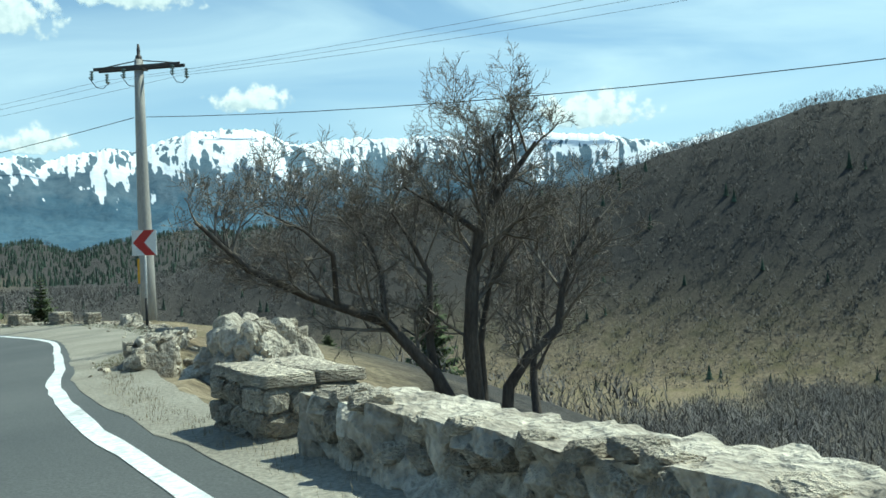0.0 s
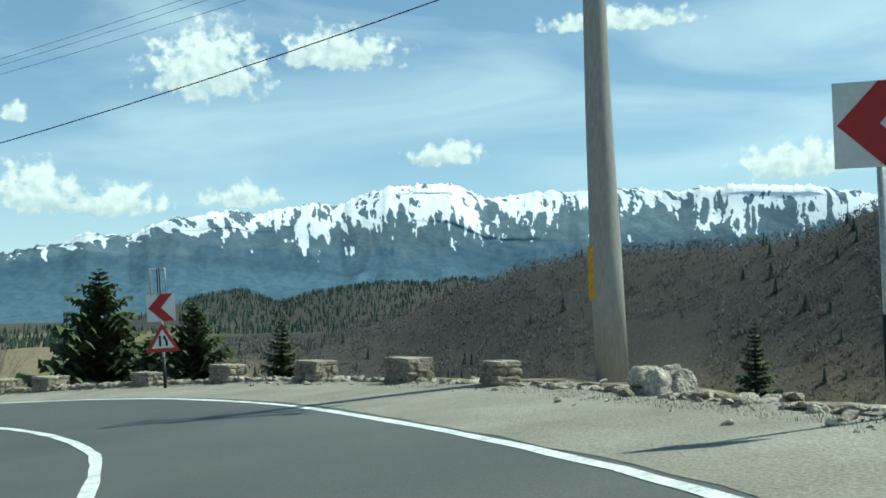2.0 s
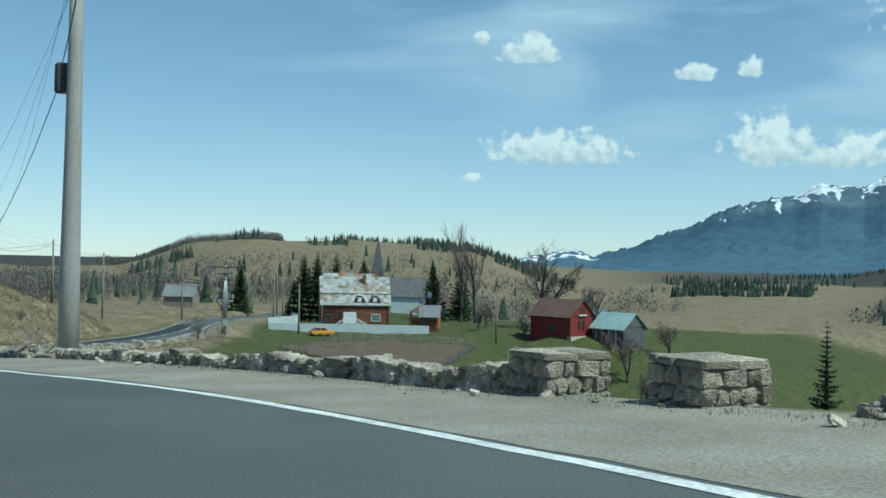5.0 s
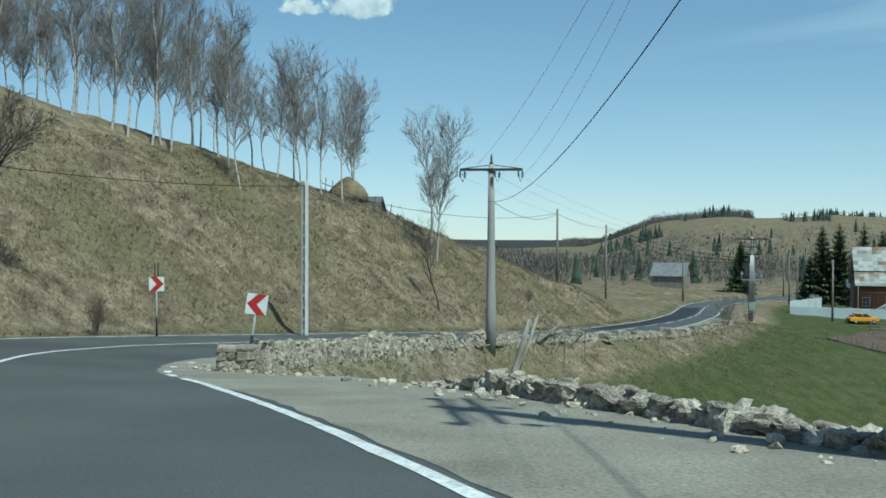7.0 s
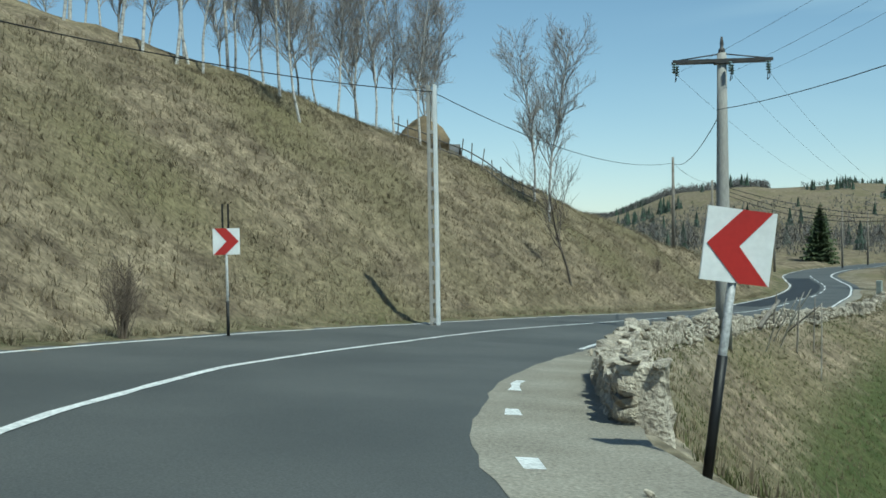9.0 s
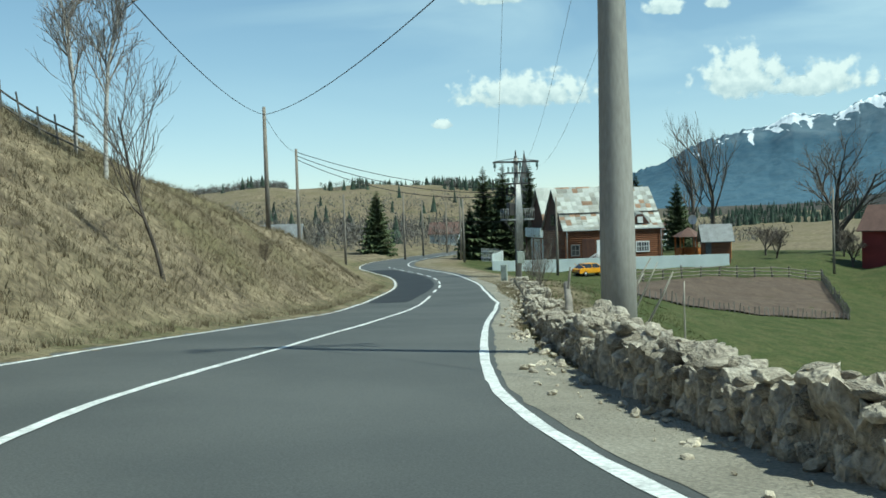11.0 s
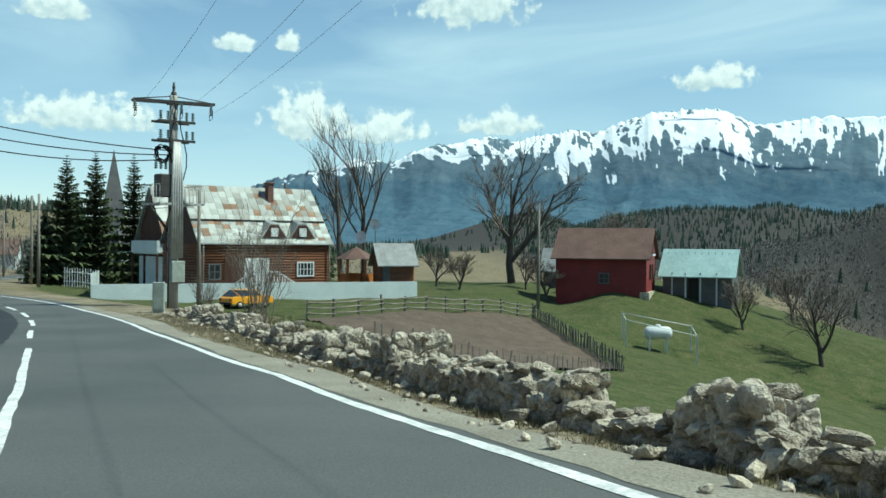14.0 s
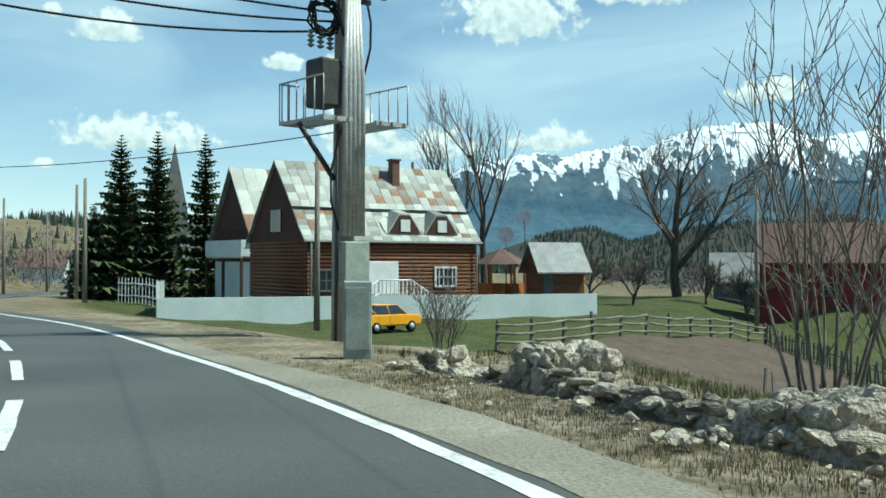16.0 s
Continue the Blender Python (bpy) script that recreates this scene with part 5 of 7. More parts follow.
    ch = part("chimney", boxes((1.15, 1.6, -1.0, -0.55, top - 1.2, top + 0.35), (1.08, 1.67, -1.07, -0.48, top + 0.35, top + 0.45), bevel=0.02), M["brick"], root)
    tubes_ob("flue", [([(3.2, 0.3, top - 0.4), (3.2, 0.3, top + 0.5)], 0.08)], M["iron"], root)
    window(root, 2.9, -D / 2 - 0.1, 0.95, 1.35, 1.05, bars=4)
    window(root, -3.9, -D / 2 - 0.1, 0.8, 0.9, 1.1, bars=1, frame=M["greyboard"])
    part("door", boxes((-1.75, 0.1, -D / 2 - 0.12, -D / 2 - 0.02, 0.3, 2.25), bevel=0.02), M["white"], root, "pale double entrance door")
    part("porch_recess", boxes((-3.2, -1.9, -D / 2 - 0.11, -D / 2 - 0.04, 0.3, 2.4)), M["darkwood"], root)
    # outdoor stair with white railings on both sides
    for k in range(5):
        part("step", boxes((-1.7 - 0.25 * (4 - k) * 0.6, 0.3 + 0.25 * (4 - k) * 0.6, -D / 2 - 1.9 + k * 0.3, -D / 2 - 0.1, k * 0.17 - 0.2, k * 0.17)), M["concrete"], root)
    for sx in (-1, 1):
        c = -0.7
        x0, x1 = c + sx * 0.9, c + sx * 2.3
        tubes_ob("handrail", [([(x0, -D / 2 - 1.1, 1.35), (x1, -D / 2 - 1.1, 0.55)], 0.045), ([(x0, -D / 2 - 1.1, 0.72), (x1, -D / 2 - 1.1, -0.05)], 0.04)], M["white"], root)
        for k in range(8):
            u = k / 7
            x = x0 + (x1 - x0) * u
            part("baluster", boxes((x - 0.03, x + 0.03, -D / 2 - 1.13, -D / 2 - 1.07, 0.7 - 0.75 * u, 1.35 - 0.8 * u)), M["white"], root)
    tubes_ob("handrail", [([(-1.6, -D / 2 - 1.1, 1.35), (0.2, -D / 2 - 1.1, 1.35)], 0.045)], M["white"], root)
    for k in range(9):
        x = -1.6 + k * 0.225
        part("baluster", boxes((x - 0.03, x + 0.03, -D / 2 - 1.13, -D / 2 - 1.07, 0.65, 1.35)), M["white"], root)
    for x in (-L / 2 + 0.1, L / 2 - 0.1):
        tubes_ob("downpipe", [([(x, -D / 2 - 0.25, 0.0), (x, -D / 2 - 0.25, eave - 0.1), (x, -3.5, eave)], 0.05)], M["galv"], root)
    # the wing behind, with a balcony
    p = root.matrix_basis @ Vector((0.0, 8.4, 0))
    wg = empty("guest_house", pose(p.x, p.y, g, 0, 0, yaw), "timber guest house with balcony and patched zinc roof", "house")
    gable_house("wing", wg, 7.6, 5.4, 4.0, 7.5, 0.5, M["darkwood"], M["tin"], M["darkwood"])
    sheet_panels(wg, -4.15, 4.15, [(0, 7.5), (-1.05, 6.14), (-2.1, 4.78), (-3.15, 3.42)], 9, [M["tin"], M["rust"]], lambda r, u: (0.55, 0.45), 11)
    part("balcony", boxes((-4.6, -4.5, -2.9, 2.5, 2.5, 3.4), (-4.6, -3.0, -3.0, -2.9, 2.5, 3.4), (-4.5, -3.8, -2.9, 2.5, 2.4, 2.5)), M["whitewall"], wg, "pale balcony parapet")
    for y in (-2.9, -0.2, 2.4):
        part("post", boxes((-4.6, -4.46, y - 0.07, y + 0.07, -0.5, 2.4)), M["darkwood"], wg)
    part("pale_wall", boxes((-3.86, -1.6, -2.78, -2.7, -0.6, 2.2), (-3.9, -3.82, -2.7, 2.7, -0.6, 2.2)), M["whitewall"], wg, "white plastered ground floor")
    return root, yaw


HOUSE, HOUSE_YAW = main_house()


def local(x, y, z=0.0):
    return HOUSE.matrix_basis @ Vector((x, y, z))


# white yard wall and grey metal gate panels
def yard_wall():
    a, c = Vector((-135.2, 131.6)), Vector((-119.6, 147.8))
    root = None
    n = 22
    V, F = [], []
    for k in range(n + 1):
        p = a.lerp(c, k / n)
        g = ground_at(p.x, p.y)
        d = (c - a).normalized()
        nn = Vector((d.y, -d.x)) * 0.1
        t = 6.25 - 0.1 * k / n
        V += [(p.x + nn.x, p.y + nn.y, g - 0.3), (p.x + nn.x, p.y + nn.y, t), (p.x - nn.x, p.y - nn.y, t), (p.x - nn.x, p.y - nn.y, g - 0.3)]
    for k in range(n):
        q = k * 4
        F += [(q, q + 4, q + 5, q + 1), (q + 1, q + 5, q + 6, q + 2), (q + 2, q + 6, q + 7, q + 3)]
    F += [(0, 1, 2, 3), (4 * n, 4 * n + 3, 4 * n + 2, 4 * n + 1)]
    return tagged(mesh_ob("wall_yard", V, F, M["whitewall"]), "whitewashed yard wall before the timber house", "wall", kind="structure")


yard_wall()


def fence_panels(a, c, n, h, name, label, material, ztop=None):
    root = None
    a, c = Vector(a), Vector(c)
    d = (c - a) / n
    yaw = math.degrees(math.atan2(d.y, d.x))
    g0 = ground_at(a.x, a.y)
    root = empty(name, pose(a.x, a.y, g0, 0, 0, yaw), label, "fence")
    w = d.length
    for k in range(n):
        p = a + d * (k + 0.5)
        dz = ground_at(p.x, p.y) - g0
        t = dz + h if ztop is None else ztop - g0
        part("panel", boxes((k * w + 0.03, (k + 1) * w - 0.03, -0.02, 0.02, dz - 0.05, t)), material, root)
        part("post", boxes((k * w - 0.04, k * w + 0.04, -0.04, 0.04, dz - 0.3, t + 0.06)), M["galv"], root)
    return root


fence_panels((-142.8, 143.0), (-135.2, 131.6), 5, 1.55, "metal_fence", "grey sheet metal fence panels and gate", M["whitewall"])


def picket_fence(a, c, n, h, label, material, group="", rails=True, jit=0.05, name="picket_fence", pw=0.07):
    rng = random.Random(int(abs(a[0]) * 10) + n)
    a, c = Vector(a), Vector(c)
    d = (c - a)
    g0 = ground_at(a.x, a.y)
    yaw = math.degrees(math.atan2(d.y, d.x))
    root = empty(name, pose(a.x, a.y, g0, 0, 0, yaw), label, "fence", group)
    w = d.length / n
    zs = [ground_at(*(a + d * (k / n)).xy) - g0 for k in range(n + 1)]
    for k in range(n):
        hh = h * (1 + rng.uniform(-jit, jit))
        ob = part("picket", boxes((-pw / 2, pw / 2, -0.012, 0.012, -0.12, hh)), material, root)
        ob.matrix_basis = pose((k + 0.5) * w, 0, zs[k], rng.uniform(-40, 40) * jit, rng.uniform(-40, 40) * jit)
    if rails:
        for z in (0.28, 0.75):
            tubes_ob("rail", [([(k * w, 0.03, zs[k] + z * h) for k in range(0, n + 1)], 0.035)], material, root)
    return root


picket_fence((-147.6, 145.2), (-143.2, 143.4), 13, 1.5, "white slat fence on a low wall", M["white"], jit=0.02)


def rail_fence(a, c, n, h, label, group="", name="garden_fence"):
    """Split posts with three long rough rails."""
    rng = random.Random(n)
    a, c = Vector(a), Vector(c)
    d = c - a
    g0 = ground_at(a.x, a.y)
    root = empty(name, pose(a.x, a.y, g0, 0, 0, math.degrees(math.atan2(d.y, d.x))), label, "fence", group)
    w = d.length / n
    zs = [ground_at(*(a + d * (k / n)).xy) - g0 for k in range(n + 1)]
    for k in range(n + 1):
        ob = part("post", boxes((-0.06, 0.06, -0.05, 0.05, -0.3, h * rng.uniform(1.0, 1.25)), bevel=0.015), M["fence"], root)
        ob.matrix_basis = pose(k * w, 0, zs[k], rng.uniform(-4, 4), rng.uniform(-4, 4))
    for k in range(n):
        for z in (0.3, 0.62, 0.92):
            e = rng.uniform(-0.05, 0.05)
            tubes_ob("rail", [([(k * w - 0.1, -0.06, zs[k] + z * h + e), (k * w + w / 2, -0.06, (zs[k] + zs[k + 1]) / 2 + z * h - 0.03), (k * w + w + 0.1, -0.06, zs[k + 1] + z * h - e)], 0.045)], M["oldwood"], root)
    return root


def garden():
    """Tilled plot inside a rough wooden fence."""
    A, B_, C, D = Vector((-119.3, 128.2)), Vector((-111.2, 148.6)), Vector((-103.0, 132.0)), Vector((-110.5, 114.5))
    nu, nv = 20, 20
    V, F = [], []
    for i in range(nu + 1):
        for j in range(nv + 1):
            p = A.lerp(B_, i / nu).lerp(D.lerp(C, i / nu), j / nv)
            V.append((p.x, p.y, ground_at(p.x, p.y) + 0.07 + 0.04 * math.sin(j * 2.6) + 0.03 * math.sin(i * 5 + j)))
    for i in range(nu):
        for j in range(nv):
            k = i * (nv + 1) + j
            F.append((k, k + nv + 1, k + nv + 2, k + 1))
    tagged(mesh_ob("garden_soil", V, F, M["soil"], smooth=True), "brown tilled garden soil in a fenced plot", "soil", kind="structure")
    g = "fences round the garden plot"
    rail_fence(A, B_, 11, 0.95, "grey wooden garden fence with long rails", g)
    picket_fence(B_, C, 62, 1.0, "dark weathered paling fence of the garden", M["fence"], g, jit=0.14, name="garden_fence", pw=0.13)
    picket_fence(D, C, 44, 0.6, "low crooked garden fence of grey stakes", M["fence"], g, jit=0.25, name="garden_fence", pw=0.08, rails=False)


garden()


def small_house(name, p, yaw, L, D, hw, hr, wall, roof, label, over=0.3, gable=None, g=None):
    z = ground_at(p[0], p[1]) if g is None else g
    root = empty(name, pose(p[0], p[1], z - 0.05, 0, 0, yaw), label, "house" if "house" in name else name.replace("_", " "))
    gable_house(name, root, L, D, hw, hr, over, wall, roof, gable or wall)
    return root


_rg = ground_at(-106, 160.5) - 0.2
RED = small_house("red_house", (-108.0, 163.3), -3, 7.4, 5.0, 3.5, 10.25 - _rg, M["redwall"], M["redroof"], "red painted house with a brown red roof", 0.5, g=_rg)
window(RED, 0.3, -2.52, 1.1, 0.9, 0.9, bars=1, frame=M["greyboard"])
for _b in ((3.72, 3.82, -0.75, -0.25, 1.5, 2.7), (3.72, 3.82, 0.25, 0.75, 1.5, 2.7), (3.72, 3.84, -0.5, 0.5, 3.6, 4.6)):
    part("gable_window", boxes(_b), M["darkwood"], RED, "dark shuttered window")
part("balcony_trim", boxes((3.7, 4.0, -0.9, 0.9, 3.4, 3.55), (3.7, 3.76, -0.6, 0.6, 3.55, 4.7)), M["white"], RED)
part("stone_foot", boxes((3.2, 3.95, -2.6, 1.0, -0.6, 0.5)), M["stone"], RED)
_bg = ground_at(-101, 165.0)
BLUE = small_house("tin_roof_house", (-100.4, 166.6), -6, 5.6, 4.6, 2.3, 8.75 - _bg, M["greyboard"], M["tealtin"], "low house with a pale green sheet roof", 0.5, g=_bg - 0.2)
for _k in range(12):
    part("seam", boxes((-3.1 + _k * 0.55, -3.06 + _k * 0.55, -0.02, 0.02, -0.1, 0.1)), M["tealtin"], BLUE).matrix_basis = pose(0, -1.2, 3.9, 0)
for _x in (-2.0, -0.9, 0.3, 1.6):
    part("post", boxes((_x - 0.06, _x + 0.06, -2.62, -2.5, -0.5, 2.3)), M["whitewall"], BLUE)
part("door", boxes((-0.7, 0.1, -2.36, -2.3, 0.0, 1.95)), M["black"], BLUE)

_s = Vector((-122.6, 151.2))
SHED = small_house("garden_shed", (_s.x, _s.y), HOUSE_YAW - 18, 2.5, 2.5, 2.0, 3.3, M["log"], M["greyroof"], "small brown timber shed with sheet roof", 0.35, g=5.55)
for _k in range(9):
    tubes_ob("log", [([(1.26, -1.2, 0.12 + _k * 0.2), (1.26, 1.2, 0.12 + _k * 0.2)], 0.1)], M["orangewood"], SHED, sides=8)
part("door", boxes((-1.15, -0.6, -1.32, -1.26, 0.05, 1.85)), M["greyboard"], SHED)


def gazebo():
    p = Vector((-126.0, 152.2, 5.6))
    root = empty("gazebo", pose(*p, 0, 0, 20), "orange timber gazebo with a red tin roof", "gazebo")
    n, r = 6, 1.35
    V = [(0, 0, 3.0)] + [((r + 0.35) * math.cos(2 * math.pi * k / n), (r + 0.35) * math.sin(2 * math.pi * k / n), 2.05) for k in range(n)] + [(0, 0, 2.9)]
    F = [(0, 1 + k, 1 + (k + 1) % n) for k in range(n)] + [(n + 1, 1 + (k + 1) % n, 1 + k) for k in range(n)]
    mesh_ob("roof", V, F, M["redroof"], root)
    for k in range(n):
        a = 2 * math.pi * k / n
        x, y = r * math.cos(a), r * math.sin(a)
        part("post", boxes((x - 0.07, x + 0.07, y - 0.07, y + 0.07, -0.2, 2.15)), M["orangewood"], root)
        if k != 4:
            a2 = a + 2 * math.pi / n
            m = pose((x + r * math.cos(a2)) / 2, (y + r * math.sin(a2)) / 2, 0, 0, 0, math.degrees(a) + 120)
            bm = bmesh.new()
            box(bm, -0.6, 0.6, -0.03, 0.03, 0.1, 0.9, m=m)
            part("panel", bm, M["orangewood"], root)
    part("floor", boxes((-1.2, 1.2, -1.2, 1.2, -0.3, 0.06)), M["concrete"], root)


gazebo()


def dish(p, r, facing):
    root = empty("satellite_dish", pose(*p, 0, 0, facing), "white satellite dish on a thin mast", "satellite dish", "satellite dishes")
    V, F = [], []
    for i in range(5):
        q = i / 4
        for k in range(16):
            a = 2 * math.pi * k / 16
            V.append((r * q * math.cos(a), -0.12 * (q * q), r * 1.1 * q * math.sin(a)))
    for i in range(4):
        for k in range(16):
            F.append((i * 16 + k, i * 16 + (k + 1) % 16, (i + 1) * 16 + (k + 1) % 16, (i + 1) * 16 + k))
    b = mesh_ob("bowl", V, F, M["white"], root, smooth=True)
    tubes_ob("mast", [([(0, 0.1, -4.3), (0, 0.1, 0.3)], 0.035)], M["iron"], root)
    tubes_ob("feed_arm", [([(0, 0, -r), (0, -0.5, -0.1)], 0.015)], M["iron"], root)


dish((-124.9, 153.4, 10.35), 0.42, 10)
dish((-126.0, 153.2, 9.35), 0.45, 10)


def gas_tank():
    p = Vector((-102.6, 149.0))
    g = ground_at(p.x, p.y)
    root = empty("gas_tank", pose(p.x, p.y, g, 0, 0, 12), "white gas tank on legs in a wire pen", "tank")
    tubes_ob("drum", [([(-0.95, 0, 1.3), (-0.85, 0, 1.3), (-0.7, 0, 1.3), (0.7, 0, 1.3), (0.85, 0, 1.3), (0.95, 0, 1.3)], [0.12, 0.36, 0.45, 0.45, 0.36, 0.12])], M["white"], root, sides=16)
    tubes_ob("dome", [([(0, 0, 1.65), (0, 0, 1.88)], [0.2, 0.18])], M["white"], root, sides=12)
    for x in (-0.6, 0.6):
        for y in (-0.35, 0.35):
            part("leg", boxes((x - 0.05, x + 0.05, y - 0.05, y + 0.05, -0.3, 1.1)), M["white"], root)
    pen = empty("wire_pen", pose(p.x, p.y, g, 0, 0, 12), "pale post and wire pen round the tank", "fence")
    cs = [(-2.3, 1.0), (2.4, 1.0), (2.4, -1.4), (-2.3, -1.4)]
    for i, (x, y) in enumerate(cs):
        q = pen.matrix_basis @ Vector((x, y, 0))
        z = ground_at(q.x, q.y) - g
        part("post", boxes((x - 0.04, x + 0.04, y - 0.04, y + 0.04, z - 0.2, z + 1.9)), M["white"], pen)
        x2, y2 = cs[(i + 1) % 4]
        tubes_ob("rail", [([(x, y, z + 1.85), (x2, y2, ground_at(*(pen.matrix_basis @ Vector((x2, y2, 0))).xy) - g + 1.85)], 0.025)], M["white"], pen)


gas_tank()


def car(p, yaw, paint, label):
    """A small boxy hatchback: body, glasshouse, windows, lamps, wheels."""
    root = empty("car", pose(*p, 0, 0, yaw), label, "car")
    L, W_, = 4.0, 1.6
    prof = [(-2.0, 0.35), (-2.0, 0.75), (-1.85, 0.88), (-0.85, 0.93), (1.75, 0.95), (1.98, 0.8), (2.0, 0.35)]
    V = [(x, -W_ / 2, z) for x, z in prof] + [(x, W_ / 2, z) for x, z in prof]
    n = len(prof)
    F = [tuple(range(n))[::-1], tuple(range(n, 2 * n))] + [(i, (i + 1) % n, (i + 1) % n + n, i + n) for i in range(n)]
    body = mesh_ob("body", V, F, paint, root)
    md = body.modifiers.new("edge", "BEVEL")
    md.width, md.segments = 0.06, 2
    gl = [(-0.95, 0.9, 0.74), (-0.35, 1.38, 0.60), (1.15, 1.40, 0.60), (1.8, 0.92, 0.74)]
    V = [(x, -w, z) for x, z, w in gl] + [(x, w, z) for x, z, w in gl]
    cabin = mesh_ob("cabin", V, [(0, 1, 2, 3), (7, 6, 5, 4), (0, 4, 5, 1), (1, 5, 6, 2), (2, 6, 7, 3)], M["glass"], root)
    roof = part("roof", boxes((-0.33, 1.14, -0.61, 0.61, 1.38, 1.43), bevel=0.02), paint, root)
    for sy in (-1, 1):
        for x0, x1 in ((-0.95, -0.36), (0.3, 0.36), (1.16, 1.78)):
            tubes_ob("pillar", [([(x0, sy * 0.75, 0.92), (x1, sy * 0.61, 1.4)], 0.035)], paint, root)
        part("door", boxes((-0.75, 0.3, sy * 0.805 - 0.01, sy * 0.805 + 0.01, 0.42, 0.9), bevel=0.008), paint, root)
        part("rear_door", boxes((0.33, 1.1, sy * 0.805 - 0.01, sy * 0.805 + 0.01, 0.42, 0.9), bevel=0.008), paint, root)
        for x in (-1.25, 1.25):
            w = tubes_ob("wheel", [([(x, sy * 0.66, 0.29), (x, sy * 0.83, 0.29)], 0.29)], M["tyre"], root, sides=18)
            tubes_ob("rim", [([(x, sy * 0.82, 0.29), (x, sy * 0.845, 0.29)], 0.17)], M["galv"], w, sides=14)
        part("headlight", boxes((-2.03, -1.98, sy * 0.55 - 0.16, sy * 0.55 + 0.16, 0.6, 0.75)), M["white"], root)
        part("tail_light", boxes((1.97, 2.02, sy * 0.62 - 0.12, sy * 0.62 + 0.12, 0.62, 0.8)), M["red"], root)
    part("bumper", boxes((-2.08, -1.95, -0.78, 0.78, 0.35, 0.5), bevel=0.02), M["black"], root)
    part("rear_bumper", boxes((1.95, 2.08, -0.78, 0.78, 0.35, 0.5), bevel=0.02), M["black"], root)
    return root


_c = (-125.5, 133.2)
car((_c[0], _c[1], ground_at(*_c) + 0.02), 246, M["yellow"], "yellow small hatchback parked before the yard wall").scale = (0.78, 0.78, 0.78)
_c = at(25.6, 1.0)
car((_c.x, _c.y, _c.z), 40, M["redcar"], "dark red car stopped far along the road")


# transformer pole with platform, pipes and switchgear
def transformer_pole():
    h = 14.35 - P4[2]
    root = line_pole(P4, 45, h, 0.21, 0.15, "concrete pole carrying a transformer and many cables")
    root.name = "transformer_pole"
    rng = random.Random(4)
    q = pose(0, 0, 0, 0, 0, 15)
    for k, x in enumerate((-0.19, -0.095, 0.0, 0.095, 0.19)):
        a = [q @ Vector((x, -0.30, 1.9)), q @ Vector((x, -0.30, 4.6)), q @ Vector((x * 0.55, -0.26, 6.2))]
        tubes_ob("cable_pipe", [(a, 0.055)], M["galv"], root, sides=10)
    bm = bmesh.new()
    box(bm, -0.66, -0.22, -0.26, 0.26, 4.15, 5.0, 0.04, q)
    part("transformer", bm, M["iron"], root, "dark finned transformer tank")
    for k in range(3):
        insulator_string(root, q @ Vector((-0.7 + 0.2 * k, 0, 5.5)), 4)
    for sx in (-1, 1):
        bm = bmesh.new()
        for y in (-0.6, 0.6):
            box(bm, min(sx * 0.25, sx * 0.92), max(sx * 0.25, sx * 0.92), y - 0.04, y + 0.04, 3.85, 3.93, m=q)
        for x in (0.35, 0.6, 0.88):
            box(bm, sx * x - 0.03, sx * x + 0.03, -0.7, 0.7, 3.86, 3.92, m=q)
        part("platform", bm, M["galv"], root)
        for k in range(6):
            y = -0.7 + 0.28 * k
            tubes_ob("railing_bar", [([q @ Vector((sx * 0.9, y, 3.9)), q @ Vector((sx * 0.9, y, 4.6))], 0.012)], M["galv"], root)
        for k in range(4):
            tubes_ob("railing_bar", [([q @ Vector((sx * (0.4 + 0.15 * k), 0.7, 3.9)), q @ Vector((sx * (0.4 + 0.15 * k), 0.7, 4.6))], 0.012)], M["galv"], root)
        tubes_ob("rail", [([q @ Vector((sx * 0.9, -0.7, 4.6)), q @ Vector((sx * 0.9, 0.7, 4.6)), q @ Vector((sx * 0.5, 0.7, 4.6))], 0.016)], M["galv"], root)
    tubes_ob("strut", [([q @ Vector((-0.2, 0, 2.9)), q @ Vector((-0.95, 0, 3.85))], 0.05)], M["iron"], root)
    for z in (6.2, 6.9):
        bm = bmesh.new()
        box(bm, -0.75, 0.75, -0.28, -0.2, z, z + 0.09, m=q)
        box(bm, -0.75, 0.75, 0.2, 0.28, z, z + 0.09, m=q)
        part("switch_frame", bm, M["iron"], root)
        for x in (-0.65, -0.35, 0.4, 0.65):
            insulator_string(root, q @ Vector((x, -0.25, z + 0.42)), 4)
    for k in range(7):
        a = rng.uniform(0, 6.28)
        pts = []
        for i in range(15):
            w = a + i * 0.48
            r = 0.28 + 0.07 * math.sin(i * 1.3 + k)
            pts.append(q @ Vector((-0.45 + r * math.cos(w), -0.1 + 0.02 * k, 5.75 + r * math.sin(w))))
        tubes_ob("cable_loop", [(pts, 0.02)], M["cable"], root, sides=5)
    for x, z0, z1 in ((-0.2, 5.4, 7.9), (0.25, 4.8, 7.6), (-0.3, 2.0, 5.0)):
        pts = [q @ Vector((x * (1 + 0.6 * math.sin(i)), -0.28, z0 + (z1 - z0) * i / 6)) for i in range(7)]
        tubes_ob("cable_run", [(pts, 0.022)], M["cable"], root, sides=5)
    box_ = empty("switch_cabinet", pose(*post_at(-115.15, 107.6), 0, 0, 25), "tall pale concrete cable cabinet beside the pole", "cabinet")
    part("body", boxes((-0.18, 0.18, -0.15, 0.15, -0.2, 0.98), bevel=0.015), M["greenbox"], box_)
    part("rust_door", boxes((-0.15, 0.15, -0.165, -0.152, 0.12, 0.9), bevel=0.004), M["greenbox"], box_)
    bm = bmesh.new()
    box(bm, -0.27, 0.27, -0.44, -0.18, 1.0, 1.8, 0.02, q)
